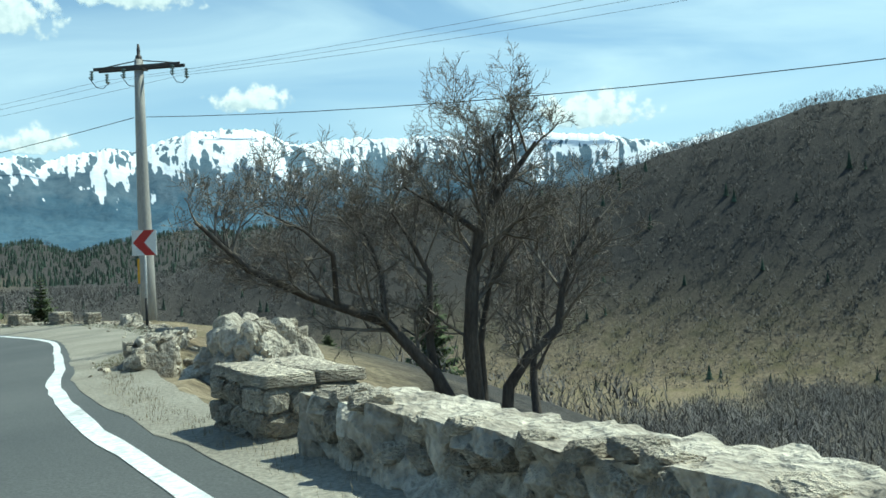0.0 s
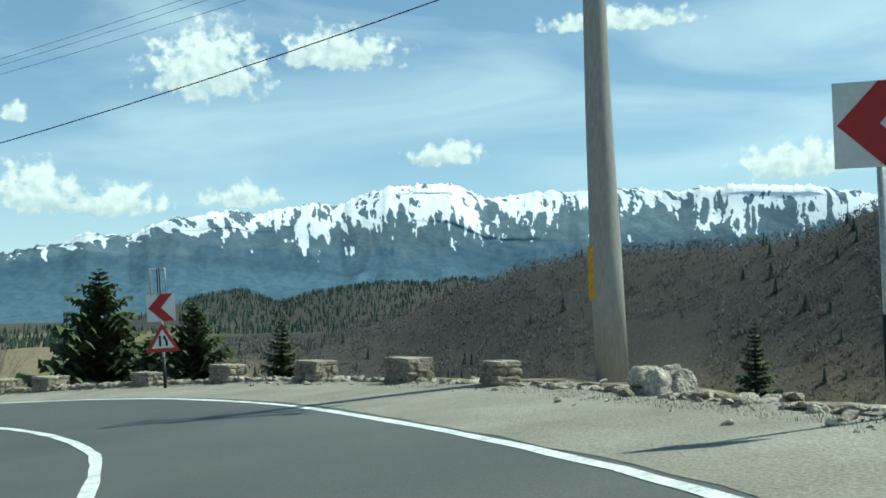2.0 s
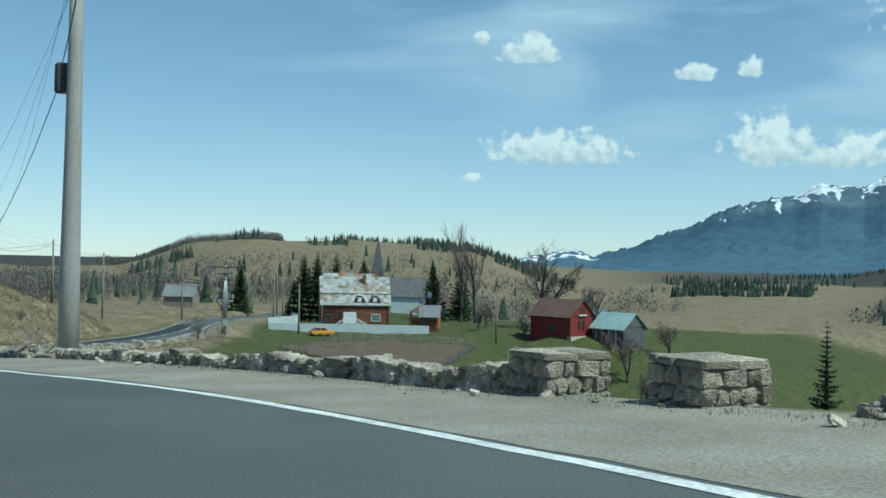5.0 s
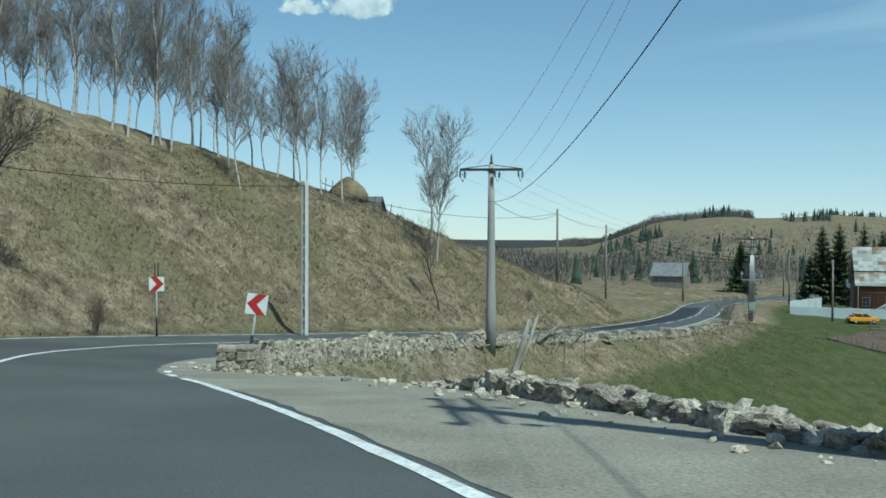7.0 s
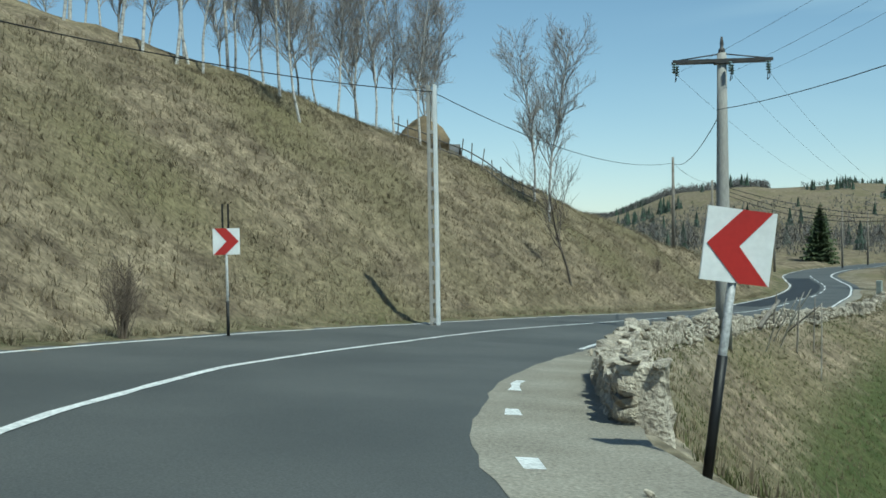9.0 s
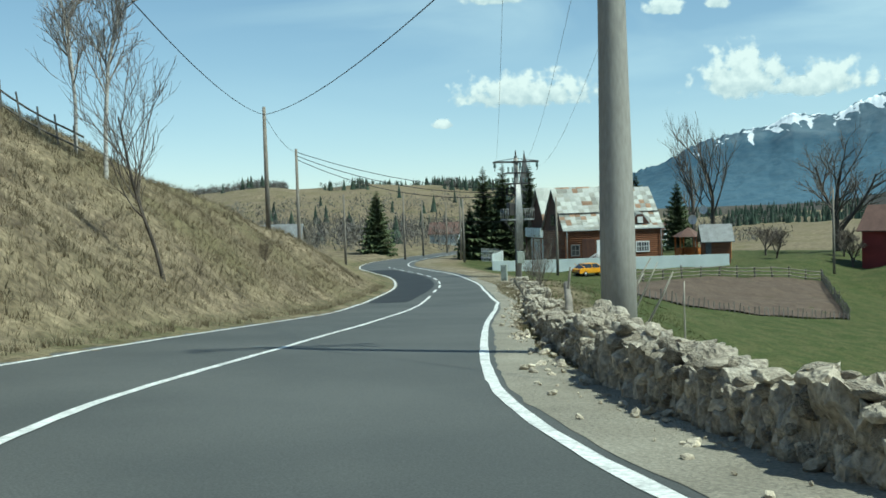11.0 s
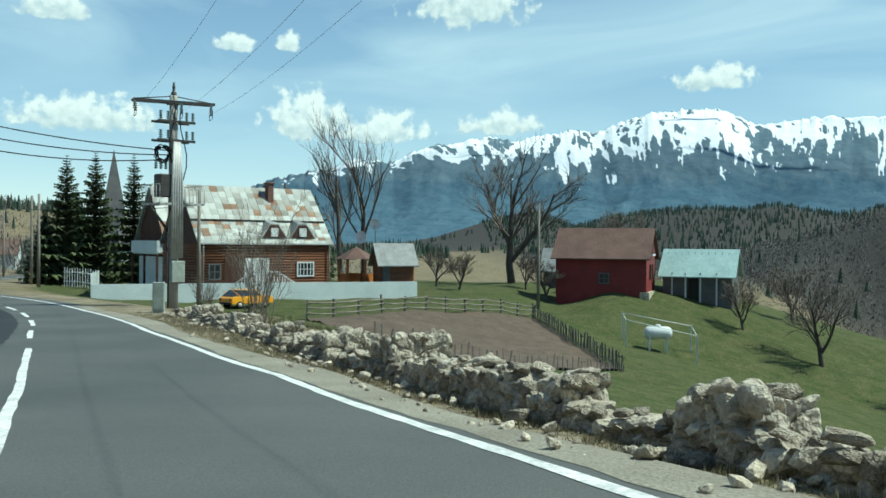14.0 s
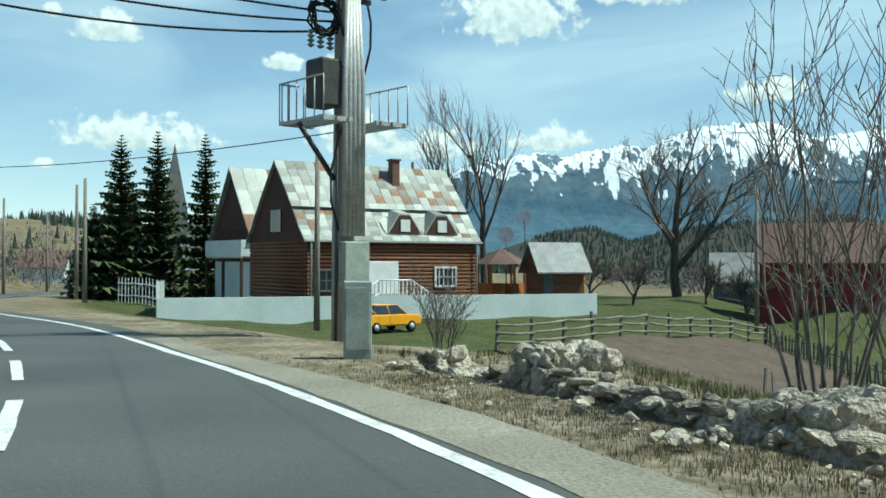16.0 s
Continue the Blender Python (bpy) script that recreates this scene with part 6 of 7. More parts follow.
    part("meter_box", bm, M["greenbox"], root, "peeling grey green meter box")
    tubes_ob("stay", [([q @ Vector((-0.3, -0.2, -0.3)), q @ Vector((-0.28, -0.22, 4.0))], 0.03)], M["iron"], root)


transformer_pole()


def church():
    p = (-168.0, 190.0)
    g = ground_at(*p) - 0.2
    root = empty("church", pose(p[0], p[1], g, 0, 0, 40), "small church with a slim grey spire", "church")
    gable_house("nave", root, 9, 5.5, 4, 7.5, 0.3, M["whitewall"], M["greyboard"], M["whitewall"])
    part("tower", boxes((-6.5, -4.0, -1.25, 1.25, -0.5, 8.5)), M["greyboard"], root)
    V = [(-6.5, -1.25, 8.5), (-4.0, -1.25, 8.5), (-4.0, 1.25, 8.5), (-6.5, 1.25, 8.5), (-5.25, 0, 16.0)]
    mesh_ob("spire", V, [(0, 1, 4), (1, 2, 4), (2, 3, 4), (3, 0, 4), (3, 2, 1, 0)], M["greyboard"], root)


church()
for _q, (_x, _y, _yaw, _wm, _rm) in enumerate([(-150, 185, 20, "whitewall", "redroof"), (-205, 205, 30, "whitewall", "redroof"), (-113, 178, 5, "greyboard", "greyroof"), (-190, 152, 40, "oldwood", "greyroof")]):
    small_house("farm_house", (_x, _y), _yaw, 5.6, 4.4, 2.2, 4.2, M[_wm], M[_rm], "small farmhouse among trees, seen far off")

# leaning stakes and a broken rail behind the wall
def stake(x, y, dx, dy, h, r, label="weathered leaning fence stake"):
    p = post_at(x, y, -0.2)
    ob = tubes_ob("fence_stake", [([p, (x + dx * 0.5, y + dy * 0.5 + 0.05, p[2] + h * 0.5), (x + dx, y + dy, p[2] + h)], [r, r * 0.9, r * 0.6])], M["oldwood"], sides=7)
    return tagged(ob, label, "stake", "broken fence stakes")


def stick(foot, tip, r, label, bow=0.08, pale=True):
    """A crooked stick that leans out of the grass."""
    a, c = Vector(foot), Vector(tip)
    d = c - a
    a = a - d * max(0.0, (a.z - ground_at(a.x, a.y) + 0.15) / max(d.z, 0.2))
    side = Vector((d.y, -d.x, 0)).normalized() * bow if abs(d.x) + abs(d.y) > 0.02 else Vector((bow, 0, 0))
    pts = [a.lerp(c, k / 6) + side * (math.sin(k / 6 * 3.14) + 0.3 * math.sin(k * 2.3)) for k in range(7)]
    ob = tubes_ob("fence_stake", [(pts, [r * k for k in (0.8, 0.78, 0.74, 0.68, 0.62, 0.52, 0.35)])], M["bleached"] if pale else M["oldwood"], sides=7)
    return tagged(ob, label, "stake", "broken fence stakes")


_lab = "long bleached stick leaning behind the broken wall"
stick((-88.38, 77.23, 9.07), (-87.88, 77.36, 9.92), 0.035, _lab, 0.1)
stick((-87.9, 76.32, 9.01), (-87.5, 76.42, 9.69), 0.03, _lab)
stick((-87.63, 76.39, 9.07), (-87.23, 76.47, 9.9), 0.03, _lab, 0.05)
stick((-86.25, 74.61, 9.19), (-85.92, 74.64, 9.86), 0.035, _lab, 0.09)
stick((-90.06, 77.51, 8.6), (-89.95, 77.55, 9.7), 0.055, "dark broken fence post with a bleached foot", 0.03, False)
stick((-90.24, 79.25, 8.66), (-89.6, 79.45, 9.2), 0.05, "dark broken branch leaning in the grass", 0.04, False)
stick((-89.96, 79.35, 8.7), (-89.94, 79.36, 9.4), 0.04, "upright dark fence post in the grass", 0.02, False)
stick((-88.48, 77.3, 8.7), (-88.42, 77.31, 9.6), 0.05, "upright dark fence post in the grass", 0.02, False)
stick((-87.0, 77.02, 8.9), (-86.99, 77.02, 9.5), 0.03, "thin grey fence post in the grass", 0.02)
stick((-56.6, 59.25, 11.4), (-56.38, 59.58, 12.7), 0.085, "pale split board leaning in the grass", 0.02)
stick((-56.52, 59.37, 11.65), (-56.29, 59.7, 12.8), 0.045, "pale split board leaning in the grass", 0.03)
stake(-62.4, 57.9, 0.15, 0.53, 1.3, 0.05)
_log = tubes_ob("fallen_rail", [([(-90.3, 77.9, 9.3), (-89.6, 76.95, 9.0), (-88.8, 75.8, 8.55)], [0.07, 0.08, 0.085])], M["oldwood"], sides=9)
tagged(_log, "fallen grey log propped on the broken fence", "log")
for _a, _b in (((-58.2, 60.6), (-61.0, 63.6)), ((-60.4, 59.6), (-63.6, 61.6))):
    _p, _q = post_at(*_a), post_at(*_b)
    tagged(tubes_ob("fallen_rail", [([(_p[0], _p[1], _p[2] + 0.9), (_q[0], _q[1], _q[2] + 0.35)], [0.045, 0.05])], M["oldwood"], sides=8), "fallen grey rail of the broken fence on the slope", "log", "fallen fence rails")


# ---------------- trees and shrubs ----------------
def bare_tree_data(seed, height, stems, levels=4, spread=0.9, twig=0.012, kids=(5, 5, 4, 3), droop=0.0, up=0.35, rad=0.16, kidlen=(0.42, 0.68)):
    """Limbs and twigs of a leafless tree. stems: first directions with length shares. Returns two lists of (points, radii)."""
    rng = random.Random(seed)
    limbs, twigs = [], []

    def grow(p, d, ln, r, lvl):
        n = 5 if lvl < 2 else 4
        pts, rad_ = [p.copy()], [r]
        q = p.copy()
        dd = d.copy()
        for k in range(n):
            dd = (dd + Vector((rng.uniform(-1, 1), rng.uniform(-1, 1), rng.uniform(-0.7, 0.9))) * 0.20 + Vector((0, 0, up * 0.16 - droop * 0.12 * lvl))).normalized()
            q = q + dd * ln / n
            pts.append(q.copy())
            rad_.append(max(twig * 0.5, r * (1 - 0.62 * (k + 1) / n)))
        (limbs if lvl < 1 else twigs).append((pts, rad_))
        if lvl >= levels:
            return
        m = kids[min(lvl, len(kids) - 1)]
        for k in range(m):
            s = 0.28 + 0.72 * (k + rng.random()) / m
            i = min(int(s * n), n - 1)
            f = s * n - i
            b = pts[i].lerp(pts[i + 1], f)
            base = (pts[i + 1] - pts[i]).normalized()
            side = base.cross(Vector((rng.uniform(-1, 1), rng.uniform(-1, 1), rng.uniform(-1, 1))))
            if side.length < 0.05:
                continue
            side.normalize()
            nd = (base * rng.uniform(0.5, 0.9) + side * spread * rng.uniform(0.6, 1.0) + Vector((0, 0, up * 0.5 - droop * 0.3))).normalized()
            grow(b, nd, ln * (rng.uniform(*kidlen) if lvl == 0 else rng.uniform(0.42, 0.68)) * (1.05 - 0.3 * s), max(twig, rad_[i] * rng.uniform(0.45, 0.65)), lvl + 1)

    def sprout(pts, rad_, ln, m):
        """A limb with a given course, that bears m boughs from its lower third to its tip."""
        limbs.append((pts, rad_))
        n = len(pts) - 1
        for k in range(m):
            s = 0.25 + 0.75 * (k + rng.random()) / m
            i = min(int(s * n), n - 1)
            base = (pts[i + 1] - pts[i]).normalized()
            side = base.cross(Vector((rng.uniform(-1, 1), rng.uniform(-1, 1), rng.uniform(-1, 1)))).normalized()
            nd = (base * rng.uniform(0.3, 0.8) + side * rng.uniform(0.5, 1.0) + Vector((0, 0, 0.25))).normalized()
            grow(pts[i].lerp(pts[i + 1], s * n - i), nd, ln * rng.uniform(0.55, 1.0), max(twig * 2, rad_[i] * rng.uniform(0.35, 0.55)), 1)

    for stem in stems:
        if len(stem) == 3:
            sprout([Vector(q) for q in stem[0]], list(np.linspace(stem[1], stem[1] * 0.25, len(stem[0]))), height, stem[2])
        else:
            d, share, r, base = stem
            grow(Vector(base), Vector(d).normalized(), height * share, r, 0)
    return limbs, twigs


def merged(name, pieces, material, sides, parent):
    V, F = [], []
    for pts, rad in pieces:
        v, f = tube(pts, rad, sides, False)
        k = len(V)
        V += v
        F += [tuple(i + k for i in q) for q in f]
    return mesh_ob(name, V, F, material, parent, smooth=True)


def bare_tree(p, label, seed, height, stems=None, bark=None, twigm=None, name="bare_tree", group="", foot=None, **kw):
    z = ground_at(p[0], p[1]) - 0.1 if foot is None else foot
    root = empty(name, pose(p[0], p[1], z), label, "tree" if "shrub" not in name else "shrub", group)
    stems = stems or [((0.05, 0.02, 1), 0.62, 0.02 * height, (0, 0, 0))]
    limbs, twigs = bare_tree_data(seed, height, stems, **kw)
    if len(limbs) <= 9:
        for q in limbs:
            merged("trunk", [q], bark or M["bark"], 7, root)
    else:
        merged("stem_cluster", limbs, bark or M["bark"], 5, root)["kind"] = "stuff"
    merged("crown", twigs, twigm or M["twig"], 3, root)["kind"] = "stuff"
    return root


# the spreading many-stemmed tree below the first wall; its limbs lie along their own bent courses
_stems = [
    ([(-0.2, 0, -0.6), (-0.7, 0.1, 0.35), (-1.5, 0.2, 1.25), (-2.8, 0.1, 1.75), (-3.7, -0.1, 2.2), (-4.5, -0.2, 3.0)], 0.13, 16),
    ([(-1.5, 0.2, 1.25), (-1.55, 0.3, 2.1), (-1.75, 0.5, 2.7), (-2.2, 0.6, 3.0)], 0.06, 9),
    ([(-2.3, 0.1, 1.6), (-2.35, -0.2, 2.4), (-2.8, -0.4, 2.8), (-3.4, -0.5, 3.1)], 0.055, 8),
    ([(0, 0, -0.8), (-0.12, 0, 0.9), (-0.05, 0, 1.9), (0.1, 0.1, 2.7), (0.35, 0.1, 3.2), (0.75, 0.2, 3.7), (1.15, 0.2, 4.2)], 0.15, 15),
    ([(0.1, 0.1, 2.7), (-0.3, 0.2, 3.0), (-0.8, 0.3, 3.3), (-1.1, 0.4, 3.5)], 0.06, 9),
    ([(0.35, 0.1, 3.2), (0.4, 0.0, 3.8), (0.35, -0.1, 4.3)], 0.055, 8),
    ([(0.4, 0, -0.8), (0.5, 0, 0.1), (0.85, 0, 0.6), (1.4, 0.1, 1.05), (1.5, 0.1, 1.7), (1.75, 0.2, 2.3), (2.2, 0.2, 2.9)], 0.12, 14),
    ([(-0.5, 0.3, -0.8), (-0.75, 0.4, 0.9), (-0.7, 0.5, 2.0), (-1.0, 0.6, 2.6), (-1.3, 0.7, 3.1)], 0.09, 10),
    ([(0.2, 0.5, -0.8), (0.15, 0.6, 0.8), (0.4, 0.8, 1.9), (0.6, 0.9, 2.9)], 0.09, 11),
]
bare_tree((5.05, 22.3), "old spreading leafless tree with crooked dark stems", 3, 1.5, _stems, twigm=M["palebark"], levels=4, kids=(7, 8, 6, 4), twig=0.0055, up=0.1, spread=1.0, foot=15.2)
bare_tree((7.6, 29.0), "leafless tree on the slope below the wall", 8, 6.0, kids=(8, 6, 5, 3), up=0.3, twig=0.01)
# dark tree by the second bend
bare_tree((-79.3, 48.8), "dark leafless tree at the foot of the bank", 21, 8.2, [((0.1, 0.1, 1), 0.7, 0.15, (0, 0, 0)), ((0.3, 0.6, 0.8), 0.45, 0.09, (0, 0, 1.2))], kids=(8, 6, 5, 3), up=0.15)

# birches: four grown, the rest copied
_birch = []
for _q in range(4):
    _b = bare_tree((-100 - _q, 55), "slender pale birch, leafless, on the bank", 60 + _q, 9.2, [((0.04 * (_q - 1), 0.03, 1), 0.95, 0.075, (0, 0, 0))], M["birch"], M["birchtwig"], "birch", "birches on the crest", levels=3, kids=(34, 8, 5), spread=0.8, up=0.35, twig=0.010, kidlen=(0.17, 0.30))
    _birch.append(_b)
_rng = random.Random(77)
_spots = []
for _q in range(40):
    _be = 100.5 - _q * 0.54 + _rng.uniform(-0.3, 0.3)
    _spots.append((_be, _rng.uniform(57, 74), _rng.uniform(0.85, 1.2)))
_spots += [(77.6, 66, 0.95), (76.6, 69, 1.0), (74.9, 67, 0.95), (73.6, 68, 1.0), (72.9, 70, 0.9), (75.8, 66, 0.9), (78.4, 70, 0.8)]
for _q, (_be, _d, _s) in enumerate(_spots):
    _x, _y = -47.5 - _d * math.sin(radians(_be)), 52.3 + _d * math.cos(radians(_be))
    _m = Matrix.LocRotScale((_x, _y, ground_at(_x, _y) - 0.1), Euler((0, 0, _rng.uniform(0, 6.28))), None)
    _o = copy_thing(_birch[_q % 4], _m)
    _o.scale = (_s, _s, _s)
for _b, (_x, _y) in zip(_birch, ((-107.6, 76.2), (-111.8, 78.2), (-118.5, 74.0), (-120.0, 70.0))):
    _b.matrix_basis = pose(_x, _y, ground_at(_x, _y) - 0.1)
_birch[0].matrix_basis = pose(-108.4, 77.4, ground_at(-108.4, 77.4) - 0.1, 0, 4) @ Matrix.Diagonal((1.08, 1.08, 1.08, 1))
bare_tree((-101.5, 75.0), "thin young leafless tree on the bank", 31, 6.2, [((0.02, 0, 1), 0.75, 0.06, (0, 0, 0))], levels=3, kids=(14, 6, 4), up=0.5, spread=0.7, twig=0.008)

# orchard and yard trees
for _q, (_x, _y, _h, _sd, _lab) in enumerate([(-118.0, 172.0, 18.0, 41, "broad leafless walnut tree behind the yard"), (-133.6, 173.5, 14.5, 42, "tall leafless poplar behind the house"), (-135.6, 172.2, 13.5, 43, "tall leafless poplar behind the house"), (-97.0, 159.3, 5.5, 44, "leafless fruit tree by the low house"), (-91.6, 155.4, 9.0, 45, "round bushy leafless tree on the meadow"), (-119.2, 157.8, 4.6, 46, "small leafless apple tree in the grass"), (-112.5, 160.5, 4.8, 47, "crooked leafless apple tree by the red house"), (-115.5, 166.5, 4.5, 48, "small leafless plum tree"), (-107.5, 170.5, 9.0, 49, "leafless tree behind the red house"), (-93.0, 168.0, 7.0, 50, "leafless tree at the meadow edge"), (-123.0, 164.0, 5.0, 51, "small leafless plum tree"), (-86.0, 150.0, 6.5, 52, "leafless tree at the meadow edge"), (-81.0, 143.0, 6.0, 53, "leafless tree at the meadow edge")]):
    _tall = _q in (1, 2)
    bare_tree((_x, _y), _lab, _sd, _h, [((0.08 * (_q % 3 - 1), 0.05, 1), 0.8 if _tall else 0.5, 0.022 * _h, (0, 0, 0))] + ([] if _tall else [((0.5, -0.2, 0.8), 0.42, 0.014 * _h, (0, 0, 0.12 * _h)), ((-0.5, 0.2, 0.8), 0.42, 0.014 * _h, (0, 0, 0.15 * _h))]), levels=3, kids=(9, 7, 5), up=0.6 if _tall else 0.3, spread=0.6 if _tall else 0.9, twig=0.016)


def shrub(p, label, seed, h, n=16, spread=0.45, mt="brush", kids=(5, 3)):
    rng = random.Random(seed)
    st = []
    for k in range(n):
        a = rng.uniform(0, 6.28)
        s = rng.uniform(0.1, spread)
        st.append(((math.cos(a) * s, math.sin(a) * s, 1), rng.uniform(0.55, 0.95), 0.006 + 0.003 * h, (math.cos(a) * 0.12 * h * s, math.sin(a) * 0.12 * h * s, 0)))
    return bare_tree(p, label, seed, h, st, M[mt], M[mt], "bare_shrub", levels=2, kids=kids, spread=0.75, up=0.35, twig=0.005, kidlen=(0.3, 0.5))


shrub((-109.75, 103.6), "tall leafless shrub of thin grey stems", 71, 3.3, 15, 0.5, "palebark", (6, 4))
shrub((-109.0, 102.9), "leafless shrub of thin grey stems by the wall", 75, 2.4, 9, 0.5, "palebark", (6, 4))
shrub((-114.8, 109.8), "low leafless shrub by the cabinet", 72, 1.35, 16, 0.6, "twig", (6, 4))
shrub((-78.4, 53.2), "reddish brown brush at the foot of the bank", 73, 1.5, 34, 0.25)
_b = at(5.37, 9.2)
shrub((_b.x, _b.y), "leafless hazel bush below the parapet", 74, 2.7, 30, 0.9, "birchtwig", (9, 5))
for _q, (_x, _y, _h) in enumerate([(-60, 62, 1.3), (-64, 63, 1.5), (-67, 65, 1.4), (-70, 66, 1.6), (-57, 63, 1.0), (-126, 96, 2.2), (-130, 99, 2.5), (-123, 92, 1.6), (-135, 104, 2.4), (-111, 86, 1.0)]):
    shrub((_x, _y), "brown leafless brush on the slope", 80 + _q, _h, 20, 0.5, "brush", (5, 3))


def spruce_mesh(seed, h, r, whorls=34, per=15):
    """A spruce: drooping whorled boughs, each a ragged fan of twigs."""
    rng = random.Random(seed)
    V, F = [], []
    for w in range(whorls):
        s = (w + 0.5) / whorls
        z = h * (0.06 + 0.93 * s)
        ln0 = r * (1 - s) ** 0.85 * (0.75 + 0.25 * math.sin(w * 2.1)) + 0.12
        n = max(4, int(per * (1 - 0.5 * s)))
        for k in range(n):
            a = 2 * math.pi * (k + rng.random() * 0.8) / n + w * 1.3
            ln = ln0 * rng.uniform(0.72, 1.15)
            ca, sa = math.cos(a), math.sin(a)
            dr = (0.42 - 0.75 * s) * ln
            seg = 4
            prev = None
            for i in range(seg + 1):
                u = i / seg
                rr, zz = ln * u, z - dr * u * (1.25 - 0.5 * u) + 0.10 * ln * u * u
                wd = 0.40 * ln * (1 - u) ** 0.6 * (u + 0.22) * 1.5 + 0.02
                j = rng.uniform(-0.12, 0.12) * ln * 0.3
                c = Vector((ca * rr - sa * j, sa * rr + ca * j, zz))
                lft = c + Vector((-sa * wd, ca * wd, -0.30 * wd - rng.uniform(0, 0.12) * ln * 0.4))
                rgt = c + Vector((sa * wd, -ca * wd, -0.30 * wd - rng.uniform(0, 0.12) * ln * 0.4))
                b = len(V)
                V += [c, lft, rgt]
                if prev is not None:
                    F += [(prev, b, b + 1), (prev, b + 2, b)]
                    for sd in (1, 2):
                        # hanging twigs between the joints
                        q = V[prev + sd].lerp(V[b + sd], 0.5)
                        out = (q - c).normalized() if (q - c).length > 0.01 else Vector((ca, sa, 0))
                        V.append(q + out * wd * rng.uniform(0.4, 0.9) + Vector((ca * 0.1 * ln, sa * 0.1 * ln, -rng.uniform(0.05, 0.22) * ln * 0.5)))
                        F += [(prev, len(V) - 1, b)]
                prev = b
    return V, F


def spruce(p, h, r, seed, label="tall dark green spruce", base=None, whorls=34):
    z = (ground_at(p[0], p[1]) if base is None else base) - 0.2
    root = empty("spruce", pose(p[0], p[1], z, 0, 0, seed * 40), label, "tree", "spruces")
    tubes_ob("trunk", [([(0, 0, 0), (0, 0, h * 0.6), (0, 0, h * 0.99)], [0.02 * h, 0.012 * h, 0.01])], M["bark"], root, sides=8)
    V, F = spruce_mesh(seed, h, r, whorls)
    mesh_ob("crown", V, F, M["spruce"], root)
    return root


for _q, (_x, _y, _zt, _r) in enumerate([(-25.3, 75.8, 19.7, 7.6), (-20.0, 75.0, 17.9, 6.0), (-22.2, 74.6, 16.0, 4.0), (-16.8, 81.7, 17.1, 3.8), (13.0, 92.0, 16.3, 4.2), (3.4, 62.0, 13.4, 1.9), (-3.0, 78.0, 12.5, 1.8), (-55.0, 128.0, 11.5, 3.2)]):
    _g = ground_at(_x, _y)
    spruce((_x, _y), _zt - _g, _r, 5 + _q, "dark green spruce on the slope below the wall", whorls=48)
for _q, (_x, _y, _h, _r) in enumerate([(-151.9, 151.2, 10.7, 2.3), (-149.9, 152.4, 10.9, 2.3), (-147.5, 154.4, 11.0, 1.9), (-153.6, 150.6, 6.2, 1.6), (-169.5, 151, 8, 1.9), (-171.5, 152.5, 7.5, 1.8), (-146, 176, 10, 2.4), (-180, 190, 11, 2.5), (-141, 178, 9, 2.2)]):
    spruce((_x, _y), _h * 1.06, _r * 1.4, 30 + _q, "tall dark green spruce behind the yard fence", whorls=46)


# haystack and hut on the crest
_hx, _hy = -115.2, 72.6
_hz = ground_at(_hx, _hy) - 0.3
_V, _F = tube([(0, 0, 0), (0, 0, 0.6), (0, 0, 1.2), (0, 0, 1.7), (0, 0, 2.0)], [1.5, 1.6, 1.2, 0.6, 0.1], 18)
_hs = mesh_ob("haystack", [Vector(v) * (1 + 0.05 * noise.noise(Vector(v) * 2.0)) for v in _V], _F, M["hay"], smooth=True)
_hs.matrix_basis = pose(_hx, _hy, _hz)
tagged(_hs, "round old haystack on the crest of the bank", "haystack")
small_house("hay_barn", (-121.5, 75.0), 60, 4.0, 3.0, 0.8, 1.9, M["oldwood"], M["greyboard"], "low hay barn with a dark roof")
picket_fence((-113.2, 70.0), (-110.8, 78.0), 14, 1.0, "grey rough rail fence round the haystack", M["fence"], jit=0.2, name="rail_fence", pw=0.06)


# ---------------- grass and far woods ----------------
def tufts(name, spots, hmin, hmax, blades, material, label, seed, wid=0.02, lean=0.5):
    rng = np.random.default_rng(seed)
    P = np.array(spots)
    n = len(P)
    Z = land(P[:, 0], P[:, 1])
    V = np.zeros((n, blades, 3, 3))
    a = rng.uniform(0, 2 * np.pi, (n, blades))
    h = rng.uniform(hmin, hmax, (n, blades))
    r = rng.uniform(0.0, 0.09, (n, blades))
    bx, by = P[:, :1] + r * np.cos(a), P[:, 1:2] + r * np.sin(a)
    w = wid * rng.uniform(0.6, 1.4, (n, blades))
    V[:, :, 0] = np.stack([bx - w * np.sin(a), by + w * np.cos(a), np.repeat(Z[:, None], blades, 1) - 0.03], -1)
    V[:, :, 1] = np.stack([bx + w * np.sin(a), by - w * np.cos(a), np.repeat(Z[:, None], blades, 1) - 0.03], -1)
    l = lean * h * rng.uniform(0.3, 1.2, (n, blades))
    V[:, :, 2] = np.stack([bx + l * np.cos(a), by + l * np.sin(a), Z[:, None] + h], -1)
    V = V.reshape(-1, 3)
    F = np.arange(len(V)).reshape(-1, 3)
    ob = mesh_ob(name, V, F.tolist(), material)
    return tagged(ob, label, "grass", kind="stuff")


def strip_spots(n, t0, t1, offa, offb, seed, keep=None):
    rng = random.Random(seed)
    out = []
    while len(out) < n:
        t = rng.uniform(t0, t1)
        o = rng.uniform(offa(t), offb(t))
        if keep and not keep(t, o, rng):
            continue
        p = at(t, o)
        out.append((p.x, p.y))
    return out


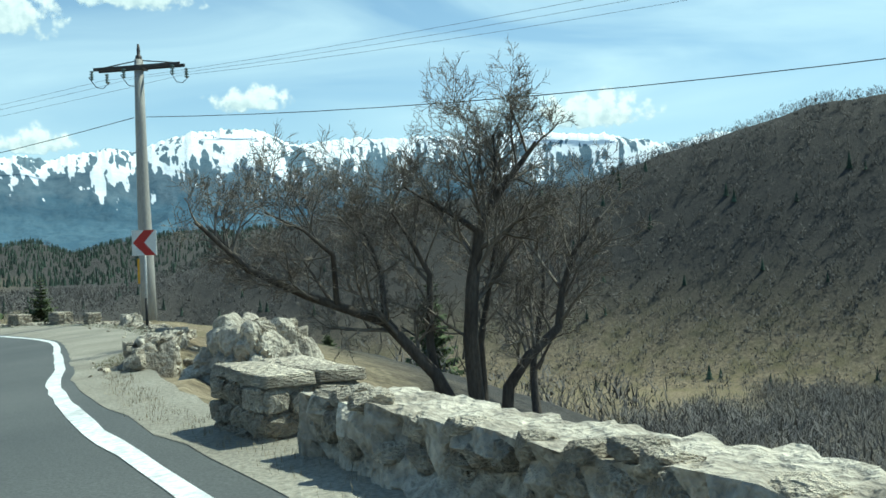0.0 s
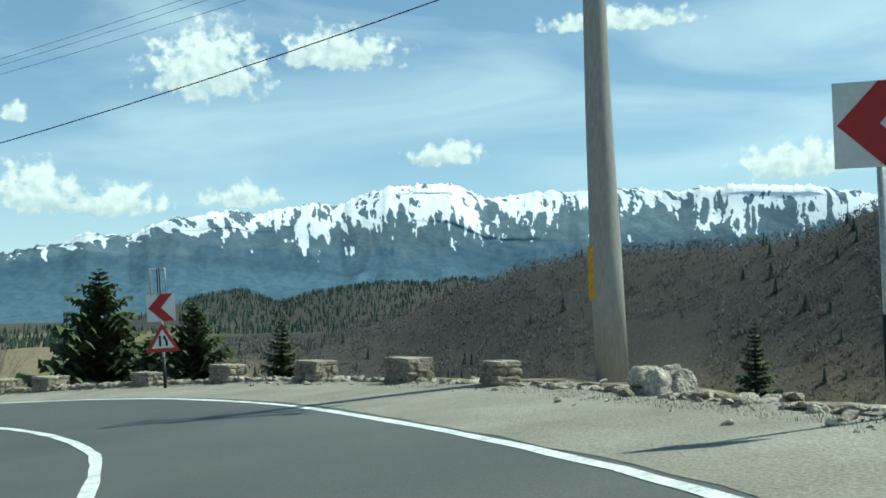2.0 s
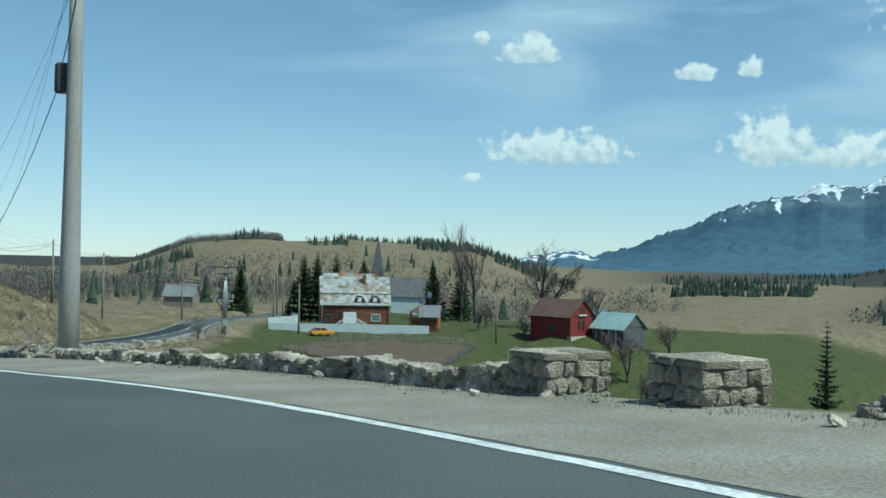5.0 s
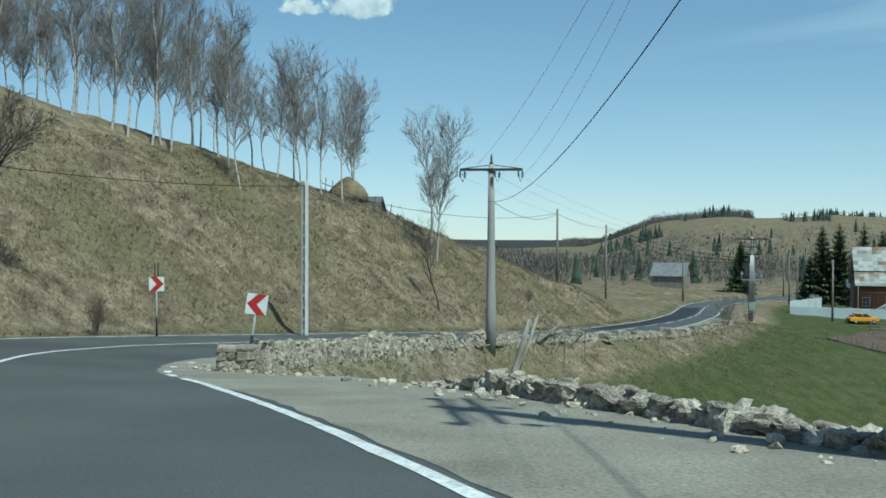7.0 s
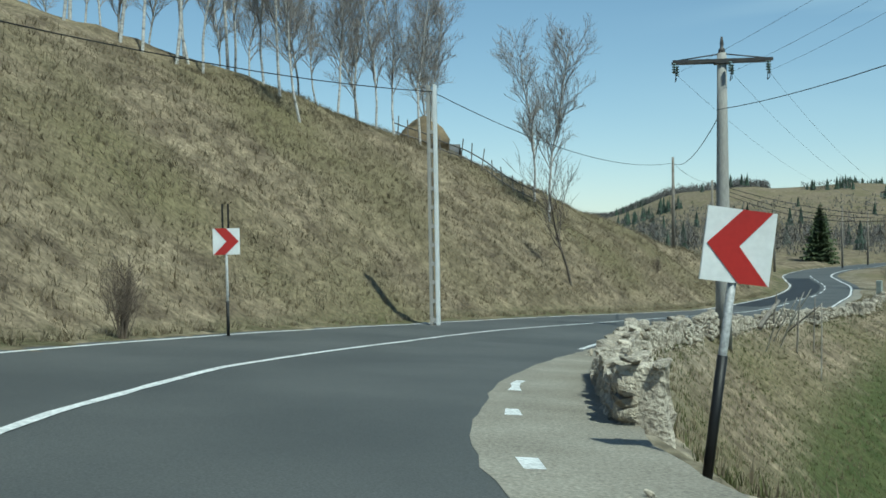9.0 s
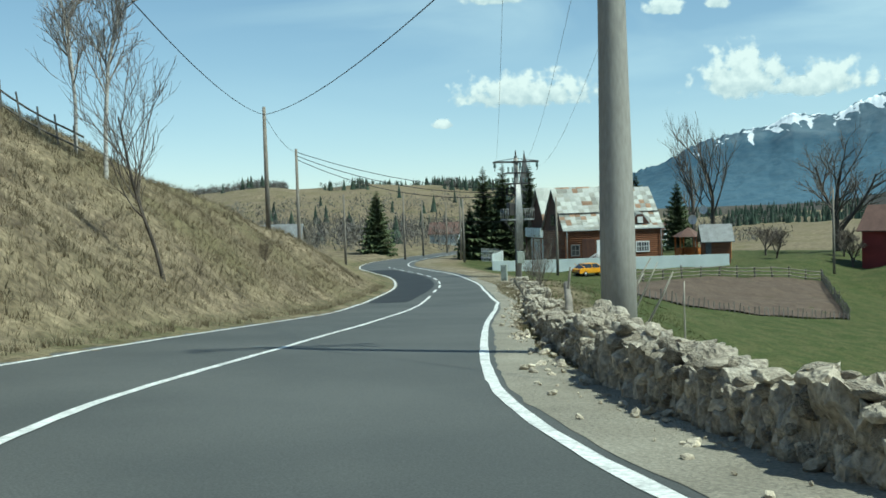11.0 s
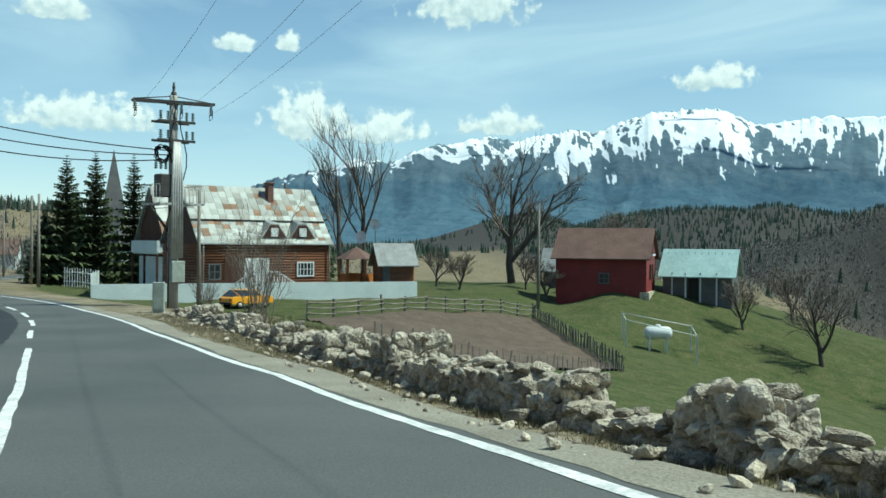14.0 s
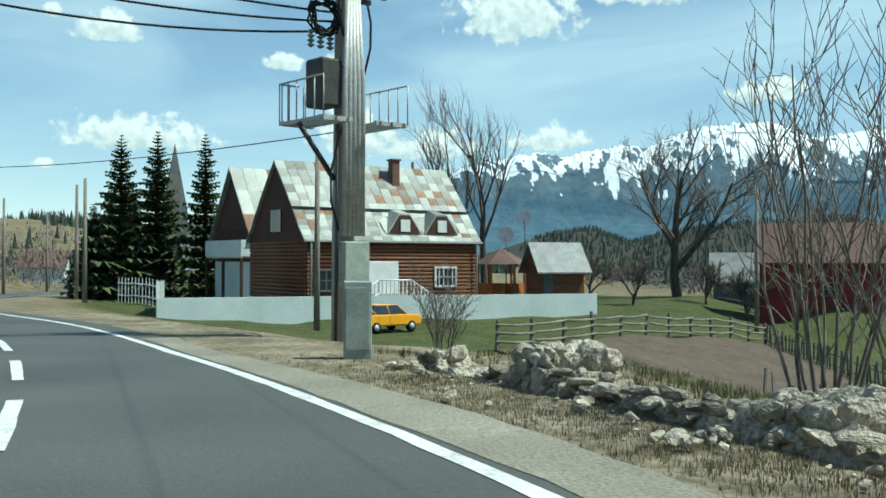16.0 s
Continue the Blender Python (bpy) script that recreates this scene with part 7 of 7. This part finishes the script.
tufts("dry_bank_grass", strip_spots(42000, 8.7, 16.8, lambda t: oL(t) - 16, lambda t: oL(t) - 0.5, 1), 0.07, 0.26, 6, M["drygrass"], "long dry yellow grass on the bank", 1, 0.009, 1.0)
tufts("verge_grass", strip_spots(7500, 11.6, 16.9, lambda t: oR(t) + 0.6, lambda t: oW(t) + 0.1, 2, lambda t, o, r: r.random() < (o - oR(t) - 0.6) / 0.9), 0.012, 0.055, 7, M["drygrass"], "short dry grass at the foot of the wall", 2, 0.005)
tufts("verge_grass", strip_spots(2600, 12.2, 17.2, lambda t: oR(t) + 0.8, lambda t: oW(t) + 0.1, 9), 0.012, 0.05, 6, M["grass"], "short green grass at the foot of the wall", 9, 0.006)
tufts("meadow_edge_grass", strip_spots(4500, 8.0, 17.0, lambda t: oW(t) + 0.5, lambda t: oW(t) + 5, 3), 0.04, 0.17, 6, M["drygrass"], "tall dry grass behind the broken wall", 3, 0.008)
tufts("green_grass", strip_spots(12000, 8.0, 17.2, lambda t: oW(t) + 0.6, lambda t: oW(t) + 9, 4), 0.04, 0.13, 6, M["grass"], "short green grass behind the wall", 4, 0.008)
tufts("verge_grass", strip_spots(4200, 1.2, 6.9, lambda t: oW(t) - 0.4, lambda t: oW(t) + 0.08, 5), 0.02, 0.075, 6, M["grass"], "short grass along the foot of the parapet", 5, 0.006)
tufts("verge_grass", strip_spots(700, 1.2, 3.0, lambda t: oW(t) - 0.4, lambda t: oW(t), 6), 0.02, 0.07, 6, M["drygrass"], "short dry grass along the parapet", 6, 0.006)


tufts("verge_grass", strip_spots(600, 0.0, 1.3, lambda t: oW(t) - 0.22, lambda t: oW(t) + 0.05, 12), 0.02, 0.08, 7, M["drygrass"], "dry grass at the foot of the first wall", 12, 0.005)


def far_woods():
    rng = np.random.default_rng(12)
    pts, con = [], []
    # candidate places over the wooded slopes
    for r0, r1, n, b0, b1 in ((45, 300, 9500, -75, 16), (300, 620, 26000, -75, 34), (850, 1500, 16000, -60, 30), (575, 760, 5000, 51.5, 62), (430, 640, 5200, 34, 60), (180, 420, 1500, 34, 62), (500, 700, 1800, 14, 34), (150, 420, 800, 62, 72)):
        r = np.sqrt(rng.uniform(r0 * r0, r1 * r1, n))
        be = np.radians(rng.uniform(b0, b1, n))
        x, y = _O[0] - r * np.sin(be), _O[1] + r * np.cos(be)
        z = land(x, y)
        bd = np.degrees(be)
        keep = np.ones(n, bool)
        if r0 == 430:
            keep = ((bd < 44) & (r > 540) & (fbm(x / 30, y / 30, 2, 61) > -0.1)) | (fbm(x / 40, y / 40, 2, 61) > 0.42)
        if r0 == 300:
            keep = ~((r > 300) & (r < 395) & (bd > -20) & (bd < -14)) & ((bd < 16) | (fbm(x / 60, y / 60, 2, 62) > 0.7))
        if r0 == 500:
            keep = ((bd > 20.5) & (bd < 28) & (r < 610)) | (fbm(x / 50, y / 50, 2, 64) > 0.72)
        if r0 == 850:
            keep = (bd < 16) | (fbm(x / 80, y / 80, 2, 65) > 0.75)
        if r0 == 45:
            i, off = nearest(x, y)
            keep = (off > tab(ST[i], _W) + 16) & (ST[i] < 4.6) & (np.hypot(x - 4, y - 16) > 26) & ~((r > 205) & (r < 250) & (bd > -45) & (bd < -39))
        p = np.stack([x, y, z, r], 1)[keep]
        bd = bd[keep]
        share = 0.10 if r0 < 800 else 0.55
        if r0 == 45:
            share = 0.0
        if r0 in (575, 180, 150):
            share = 0.0 if r0 != 180 else 0.05
        if r0 == 430:
            share = 0.3
        if r0 == 500:
            share = 0.75
        c = rng.random(len(p)) < share
        if r0 == 300:
            c &= rng.random(len(p)) < 0.2
            c &= (fbm(p[:, 0] / 70, p[:, 1] / 70, 3, 63) > 0.05)
        pts.append(p[~c]), con.append(p[c])
    A, C = np.concatenate(pts), np.concatenate(con)
    # leafless crowns: many fine slips round a stem, finer the nearer they stand
    for near in (True, False):
        P = A[A[:, 3] < 300] if near else A[A[:, 3] >= 300]
        nb, wide = (60, 0.05) if near else (16, 0.16)
        n = len(P)
        h = rng.uniform(3.5, 6.5, n) if near else rng.uniform(3.0, 5.5, n) * np.where(P[:, 3] > 800, 1.5, 1.0)
        V = np.zeros((n, nb, 3, 3))
        for k in range(nb):
            a, u = rng.uniform(0, 2 * np.pi, n), rng.uniform(-1, 1, n)
            q = np.sqrt(1 - u * u) * rng.uniform(0.3, 1.0, n)
            cx, cy, cz = P[:, 0] + 0.36 * h * q * np.cos(a), P[:, 1] + 0.36 * h * q * np.sin(a), P[:, 2] + h * (0.5 + 0.45 * u)
            s, b, e = rng.uniform(0.12, 0.28, n) * h, rng.uniform(0, 2 * np.pi, n), rng.uniform(-0.2, 1.3, n)
            w = rng.uniform(0.6, 1.3, n) * wide * s
            V[:, k, 0] = np.stack([cx - w * np.sin(b), cy + w * np.cos(b), cz - 0.4 * s], -1)
            V[:, k, 1] = np.stack([cx + w * np.sin(b), cy - w * np.cos(b), cz - 0.4 * s], -1)
            V[:, k, 2] = np.stack([cx + s * np.cos(b) * np.cos(e), cy + s * np.sin(b) * np.cos(e), cz + 0.7 * s * np.sin(e)], -1)
        V = V.reshape(-1, 3)
        tagged(mesh_ob("bare_woods", V, np.arange(len(V)).reshape(-1, 3).tolist(), M["farwood"]), "grey brown leafless woods on the slopes", "woods", kind="stuff")
    # spruces far off: stacked ragged cones
    n = len(C)
    h, V, F = rng.uniform(3.6, 7.0, n) * np.where(C[:, 3] > 800, 1.3, 1.0), [], []
    for i in range(n):
        x, y, z, r = C[i]
        for q0, q1, rr in ((0.05, 0.5, 0.22), (0.3, 0.75, 0.16), (0.55, 1.0, 0.1)):
            b = len(V)
            for k in range(6):
                a = k * 1.047 + i
                e = rr * h[i] * (0.75 + 0.5 * ((i * 7 + k * 13) % 10) / 10)
                V.append((x + e * math.cos(a), y + e * math.sin(a), z + q0 * h[i] - 0.05 * h[i] * ((k * 3 + i) % 3)))
            V.append((x, y, z + q1 * h[i]))
            F += [(b + k, b + (k + 1) % 6, b + 6) for k in range(6)]
    tagged(mesh_ob("spruce_woods", V, F, M["farspruce"]), "dark spruce woods on the far slopes", "woods", kind="stuff")


# greyer than near twigs: haze over the woods is put into this colour
M["farwood"] = island_tint(mat("far_leafless_wood", (0.138, 0.126, 0.115), (0.110, 0.104, 0.097), 0.95, 0.02, 0.3, 0.0), 0.16)
M["farspruce"] = island_tint(mat("far_spruce", (0.035, 0.058, 0.042), (0.05, 0.072, 0.05), 0.95, 0.02, 0.3, 0.0), 0.35)
far_woods()


# ---------------- clouds ----------------
def cloud_material():
    """Ragged white heap cloud over a clear sheet: the rim dissolves in wisps."""
    m = bpy.data.materials.new("cloud")
    m.use_nodes = True
    N, L = m.node_tree.nodes, m.node_tree.links
    out = N["Material Output"]
    N.remove(N["Principled BSDF"])
    uv, sp, geo = N.new("ShaderNodeUVMap"), N.new("ShaderNodeSeparateXYZ"), N.new("ShaderNodeTexCoord")
    L.new(uv.outputs[0], sp.inputs[0])

    def mth(op, a, c=0.0):
        q = N.new("ShaderNodeMath")
        q.operation = op
        for k, v in enumerate((a, c)):
            if isinstance(v, (int, float)):
                q.inputs[k].default_value = v
            else:
                L.new(v, q.inputs[k])
        return q.outputs[0]

    def rng_(src, lo, hi, a=0.0, c=1.0, smooth=False):
        mr = N.new("ShaderNodeMapRange")
        if smooth:
            mr.interpolation_type = "SMOOTHSTEP"
        for k, v in enumerate((lo, hi, a, c)):
            mr.inputs[k + 1].default_value = v
        L.new(src, mr.inputs[0])
        return mr.outputs[0]

    def ns(scale, detail, rough=0.55):
        n = N.new("ShaderNodeTexNoise")
        n.inputs["Scale"].default_value, n.inputs["Detail"].default_value, n.inputs["Roughness"].default_value = scale, detail, rough
        L.new(geo.outputs["Object"], n.inputs["Vector"])
        return n.outputs[0]

    big, fine = ns(0.011, 3), ns(0.022, 6, 0.5)
    x = mth("MULTIPLY", mth("SUBTRACT", sp.outputs[0], 0.5), 2.35)
    up, dn = mth("MAXIMUM", mth("SUBTRACT", sp.outputs[1], 0.3), 0.0), mth("MAXIMUM", mth("SUBTRACT", 0.3, sp.outputs[1]), 0.0)
    y = mth("ADD", mth("MULTIPLY", up, 1.65), mth("MULTIPLY", dn, 4.6))
    d = mth("SUBTRACT", 0.72, mth("SQRT", mth("ADD", mth("MULTIPLY", x, x), mth("MULTIPLY", y, y))))
    d = mth("ADD", d, mth("ADD", mth("MULTIPLY", mth("SUBTRACT", big, 0.5), 1.15), mth("MULTIPLY", mth("SUBTRACT", fine, 0.5), 0.42)))
    rim = mth("MULTIPLY", rng_(sp.outputs[0], 0.0, 0.1), mth("MULTIPLY", rng_(sp.outputs[0], 1.0, 0.9), mth("MULTIPLY", rng_(sp.outputs[1], 0.0, 0.1), rng_(sp.outputs[1], 1.0, 0.9))))
    al = mth("MULTIPLY", rng_(d, -0.02, 0.30, smooth=True), rim)
    em, tr, mx = N.new("ShaderNodeEmission"), N.new("ShaderNodeBsdfTransparent"), N.new("ShaderNodeMixShader")
    # the sheet glows by itself: sunlit top and shaded foot are painted in
    col = N.new("ShaderNodeMix")
    col.data_type = "RGBA"
    col.inputs[6].default_value, col.inputs[7].default_value = (0.50, 0.58, 0.63, 1), (0.76, 0.80, 0.81, 1)
    L.new(rng_(mth("ADD", sp.outputs[1], mth("MULTIPLY", mth("SUBTRACT", fine, 0.5), 1.2)), 0.12, 0.55), col.inputs[0])
    L.new(col.outputs[2], em.inputs[0])
    em.inputs[1].default_value = 0.85
    L.new(al, mx.inputs[0]), L.new(tr.outputs[0], mx.inputs[1]), L.new(em.outputs[0], mx.inputs[2]), L.new(mx.outputs[0], out.inputs[0])
    return m


M["cloud"] = cloud_material()


def cloud(be, el, w, h, seed):
    """A sheet of sky at the far distance that carries one cloud; w and h in degrees of sky."""
    R = 4300.0
    W_, H_ = R * radians(w) * 1.6, R * radians(h) * 1.8
    nx, ny = 10, 4
    V, F = [], []
    for i in range(nx + 1):
        for j in range(ny + 1):
            u = i / nx - 0.5
            V.append((u * W_, -80 * u * u, (j / ny - 0.40) * H_))
    for i in range(nx):
        for j in range(ny):
            k = i * (ny + 1) + j
            F.append((k, k + ny + 1, k + ny + 2, k + 1))
    ob = mesh_ob("cloud_backdrop", V, F, M["cloud"], smooth=True)
    uv = ob.data.uv_layers.new(name="sheet")
    for p in ob.data.polygons:
        for li, vi in zip(p.loop_indices, p.vertices):
            uv.data[li].uv = ((vi // (ny + 1)) / nx, (vi % (ny + 1)) / ny)
    z = 14 + R * math.sin(radians(el))
    r = R * math.cos(radians(el))
    ob.matrix_basis = pose(_O[0] - r * math.sin(radians(be)), _O[1] + r * math.cos(radians(be)), z, 0, 0, be)
    ob.data.transform(Matrix.Translation((seed * 900.0, 0, seed * 310.0)))
    ob.matrix_basis = ob.matrix_basis @ Matrix.Translation((-seed * 900.0, 0, -seed * 310.0))
    return tagged(ob, "white ragged fair-weather cloud in the distance", "cloud", kind="structure")


for _q, (_be, _el, _w, _h) in enumerate([(15.7, 14.0, 7.5, 4.4), (8.3, 15.0, 7.8, 2.6), (2.1, 9.0, 4.9, 1.5), (24.7, 6.9, 5.2, 3.0), (20.6, 6.3, 5.6, 1.8), (14.0, 6.7, 5.2, 1.4), (-17.5, 7.8, 7.2, 2.2), (28.9, 10.8, 2.4, 1.1), (26.1, 11.0, 1.6, 1.2), (38.3, 12.2, 3.8, 1.7), (36.6, 6.6, 8.8, 2.0), (73.8, 13.2, 4.4, 1.9), (77.3, 12.9, 2.6, 1.0), (-8.0, 16.2, 9.0, 1.4), (41.0, 12.8, 1.3, 0.8), (41.5, 4.9, 1.4, 0.5)]):
    cloud(_be, _el, _w, _h, 3 + _q)


def cirrus():
    """A thin high veil, streaked and nearly clear."""
    m = bpy.data.materials.new("cirrus_veil")
    m.use_nodes = True
    N, L = m.node_tree.nodes, m.node_tree.links
    out = N["Material Output"]
    N.remove(N["Principled BSDF"])
    tr, di, mx = N.new("ShaderNodeBsdfTransparent"), N.new("ShaderNodeEmission"), N.new("ShaderNodeMixShader")
    # the veil gives off its own glow, in place of sunlight on it
    di.inputs[0].default_value, di.inputs[1].default_value = (0.62, 0.72, 0.76, 1), 1.0
    sx, rim = N.new("ShaderNodeSeparateXYZ"), []
    tc, mp, nz, nz2, mr, mu = N.new("ShaderNodeUVMap"), N.new("ShaderNodeMapping"), N.new("ShaderNodeTexNoise"), N.new("ShaderNodeTexNoise"), N.new("ShaderNodeMapRange"), N.new("ShaderNodeMath")
    mp.inputs["Scale"].default_value = (5, 16, 1)
    mp.inputs["Rotation"].default_value = (0, 0, 0.12)
    nz.inputs["Scale"].default_value, nz.inputs["Detail"].default_value, nz.inputs["Distortion"].default_value = 1.2, 7, 0.8
    nz2.inputs["Scale"].default_value, nz2.inputs["Detail"].default_value = 4.0, 2
    mr.inputs[1].default_value, mr.inputs[2].default_value, mr.inputs[3].default_value, mr.inputs[4].default_value = 0.40, 0.70, 0.0, 1.1
    L.new(tc.outputs[0], mp.inputs[0]), L.new(mp.outputs[0], nz.inputs["Vector"]), L.new(tc.outputs[0], nz2.inputs["Vector"])
    mu.operation = "MULTIPLY"
    L.new(nz.outputs[0], mr.inputs[0]), L.new(mr.outputs[0], mu.inputs[0]), L.new(nz2.outputs[0], mu.inputs[1])
    L.new(tc.outputs[0], sx.inputs[0])
    val = mu.outputs[0]
    for src, lo, hi in ((0, 0.0, 0.25), (0, 1.0, 0.75), (1, 0.0, 0.10), (1, 0.4, 0.28)):
        r_, m_ = N.new("ShaderNodeMapRange"), N.new("ShaderNodeMath")
        r_.inputs[1].default_value, r_.inputs[2].default_value = lo, hi
        m_.operation = "MULTIPLY"
        L.new(sx.outputs[src], r_.inputs[0]), L.new(r_.outputs[0], m_.inputs[0]), L.new(val, m_.inputs[1])
        val = m_.outputs[0]
    L.new(val, mx.inputs[0]), L.new(tr.outputs[0], mx.inputs[1]), L.new(di.outputs[0], mx.inputs[2]), L.new(mx.outputs[0], out.inputs[0])
    V, F, R = [], [], 4650.0
    na, ne = 48, 16
    for i in range(na + 1):
        for j in range(ne + 1):
            be, el = radians(-65 + 125 * i / na), radians(2 + 38 * j / ne)
            V.append((_O[0] - R * math.cos(el) * math.sin(be), _O[1] + R * math.cos(el) * math.cos(be), 14 + R * math.sin(el)))
    for i in range(na):
        for j in range(ne):
            k = i * (ne + 1) + j
            F.append((k, k + ne + 1, k + ne + 2, k + 1))
    ob = mesh_ob("cirrus", V, F, m, smooth=True)
    uv = ob.data.uv_layers.new(name="sky")
    for p in ob.data.polygons:
        for li, vi in zip(p.loop_indices, p.vertices):
            uv.data[li].uv = ((vi // (ne + 1)) / na * 1.0, (vi % (ne + 1)) / ne * 0.4)
    return tagged(ob, "thin streaked veil of high cloud", "cloud", kind="structure")


cirrus()
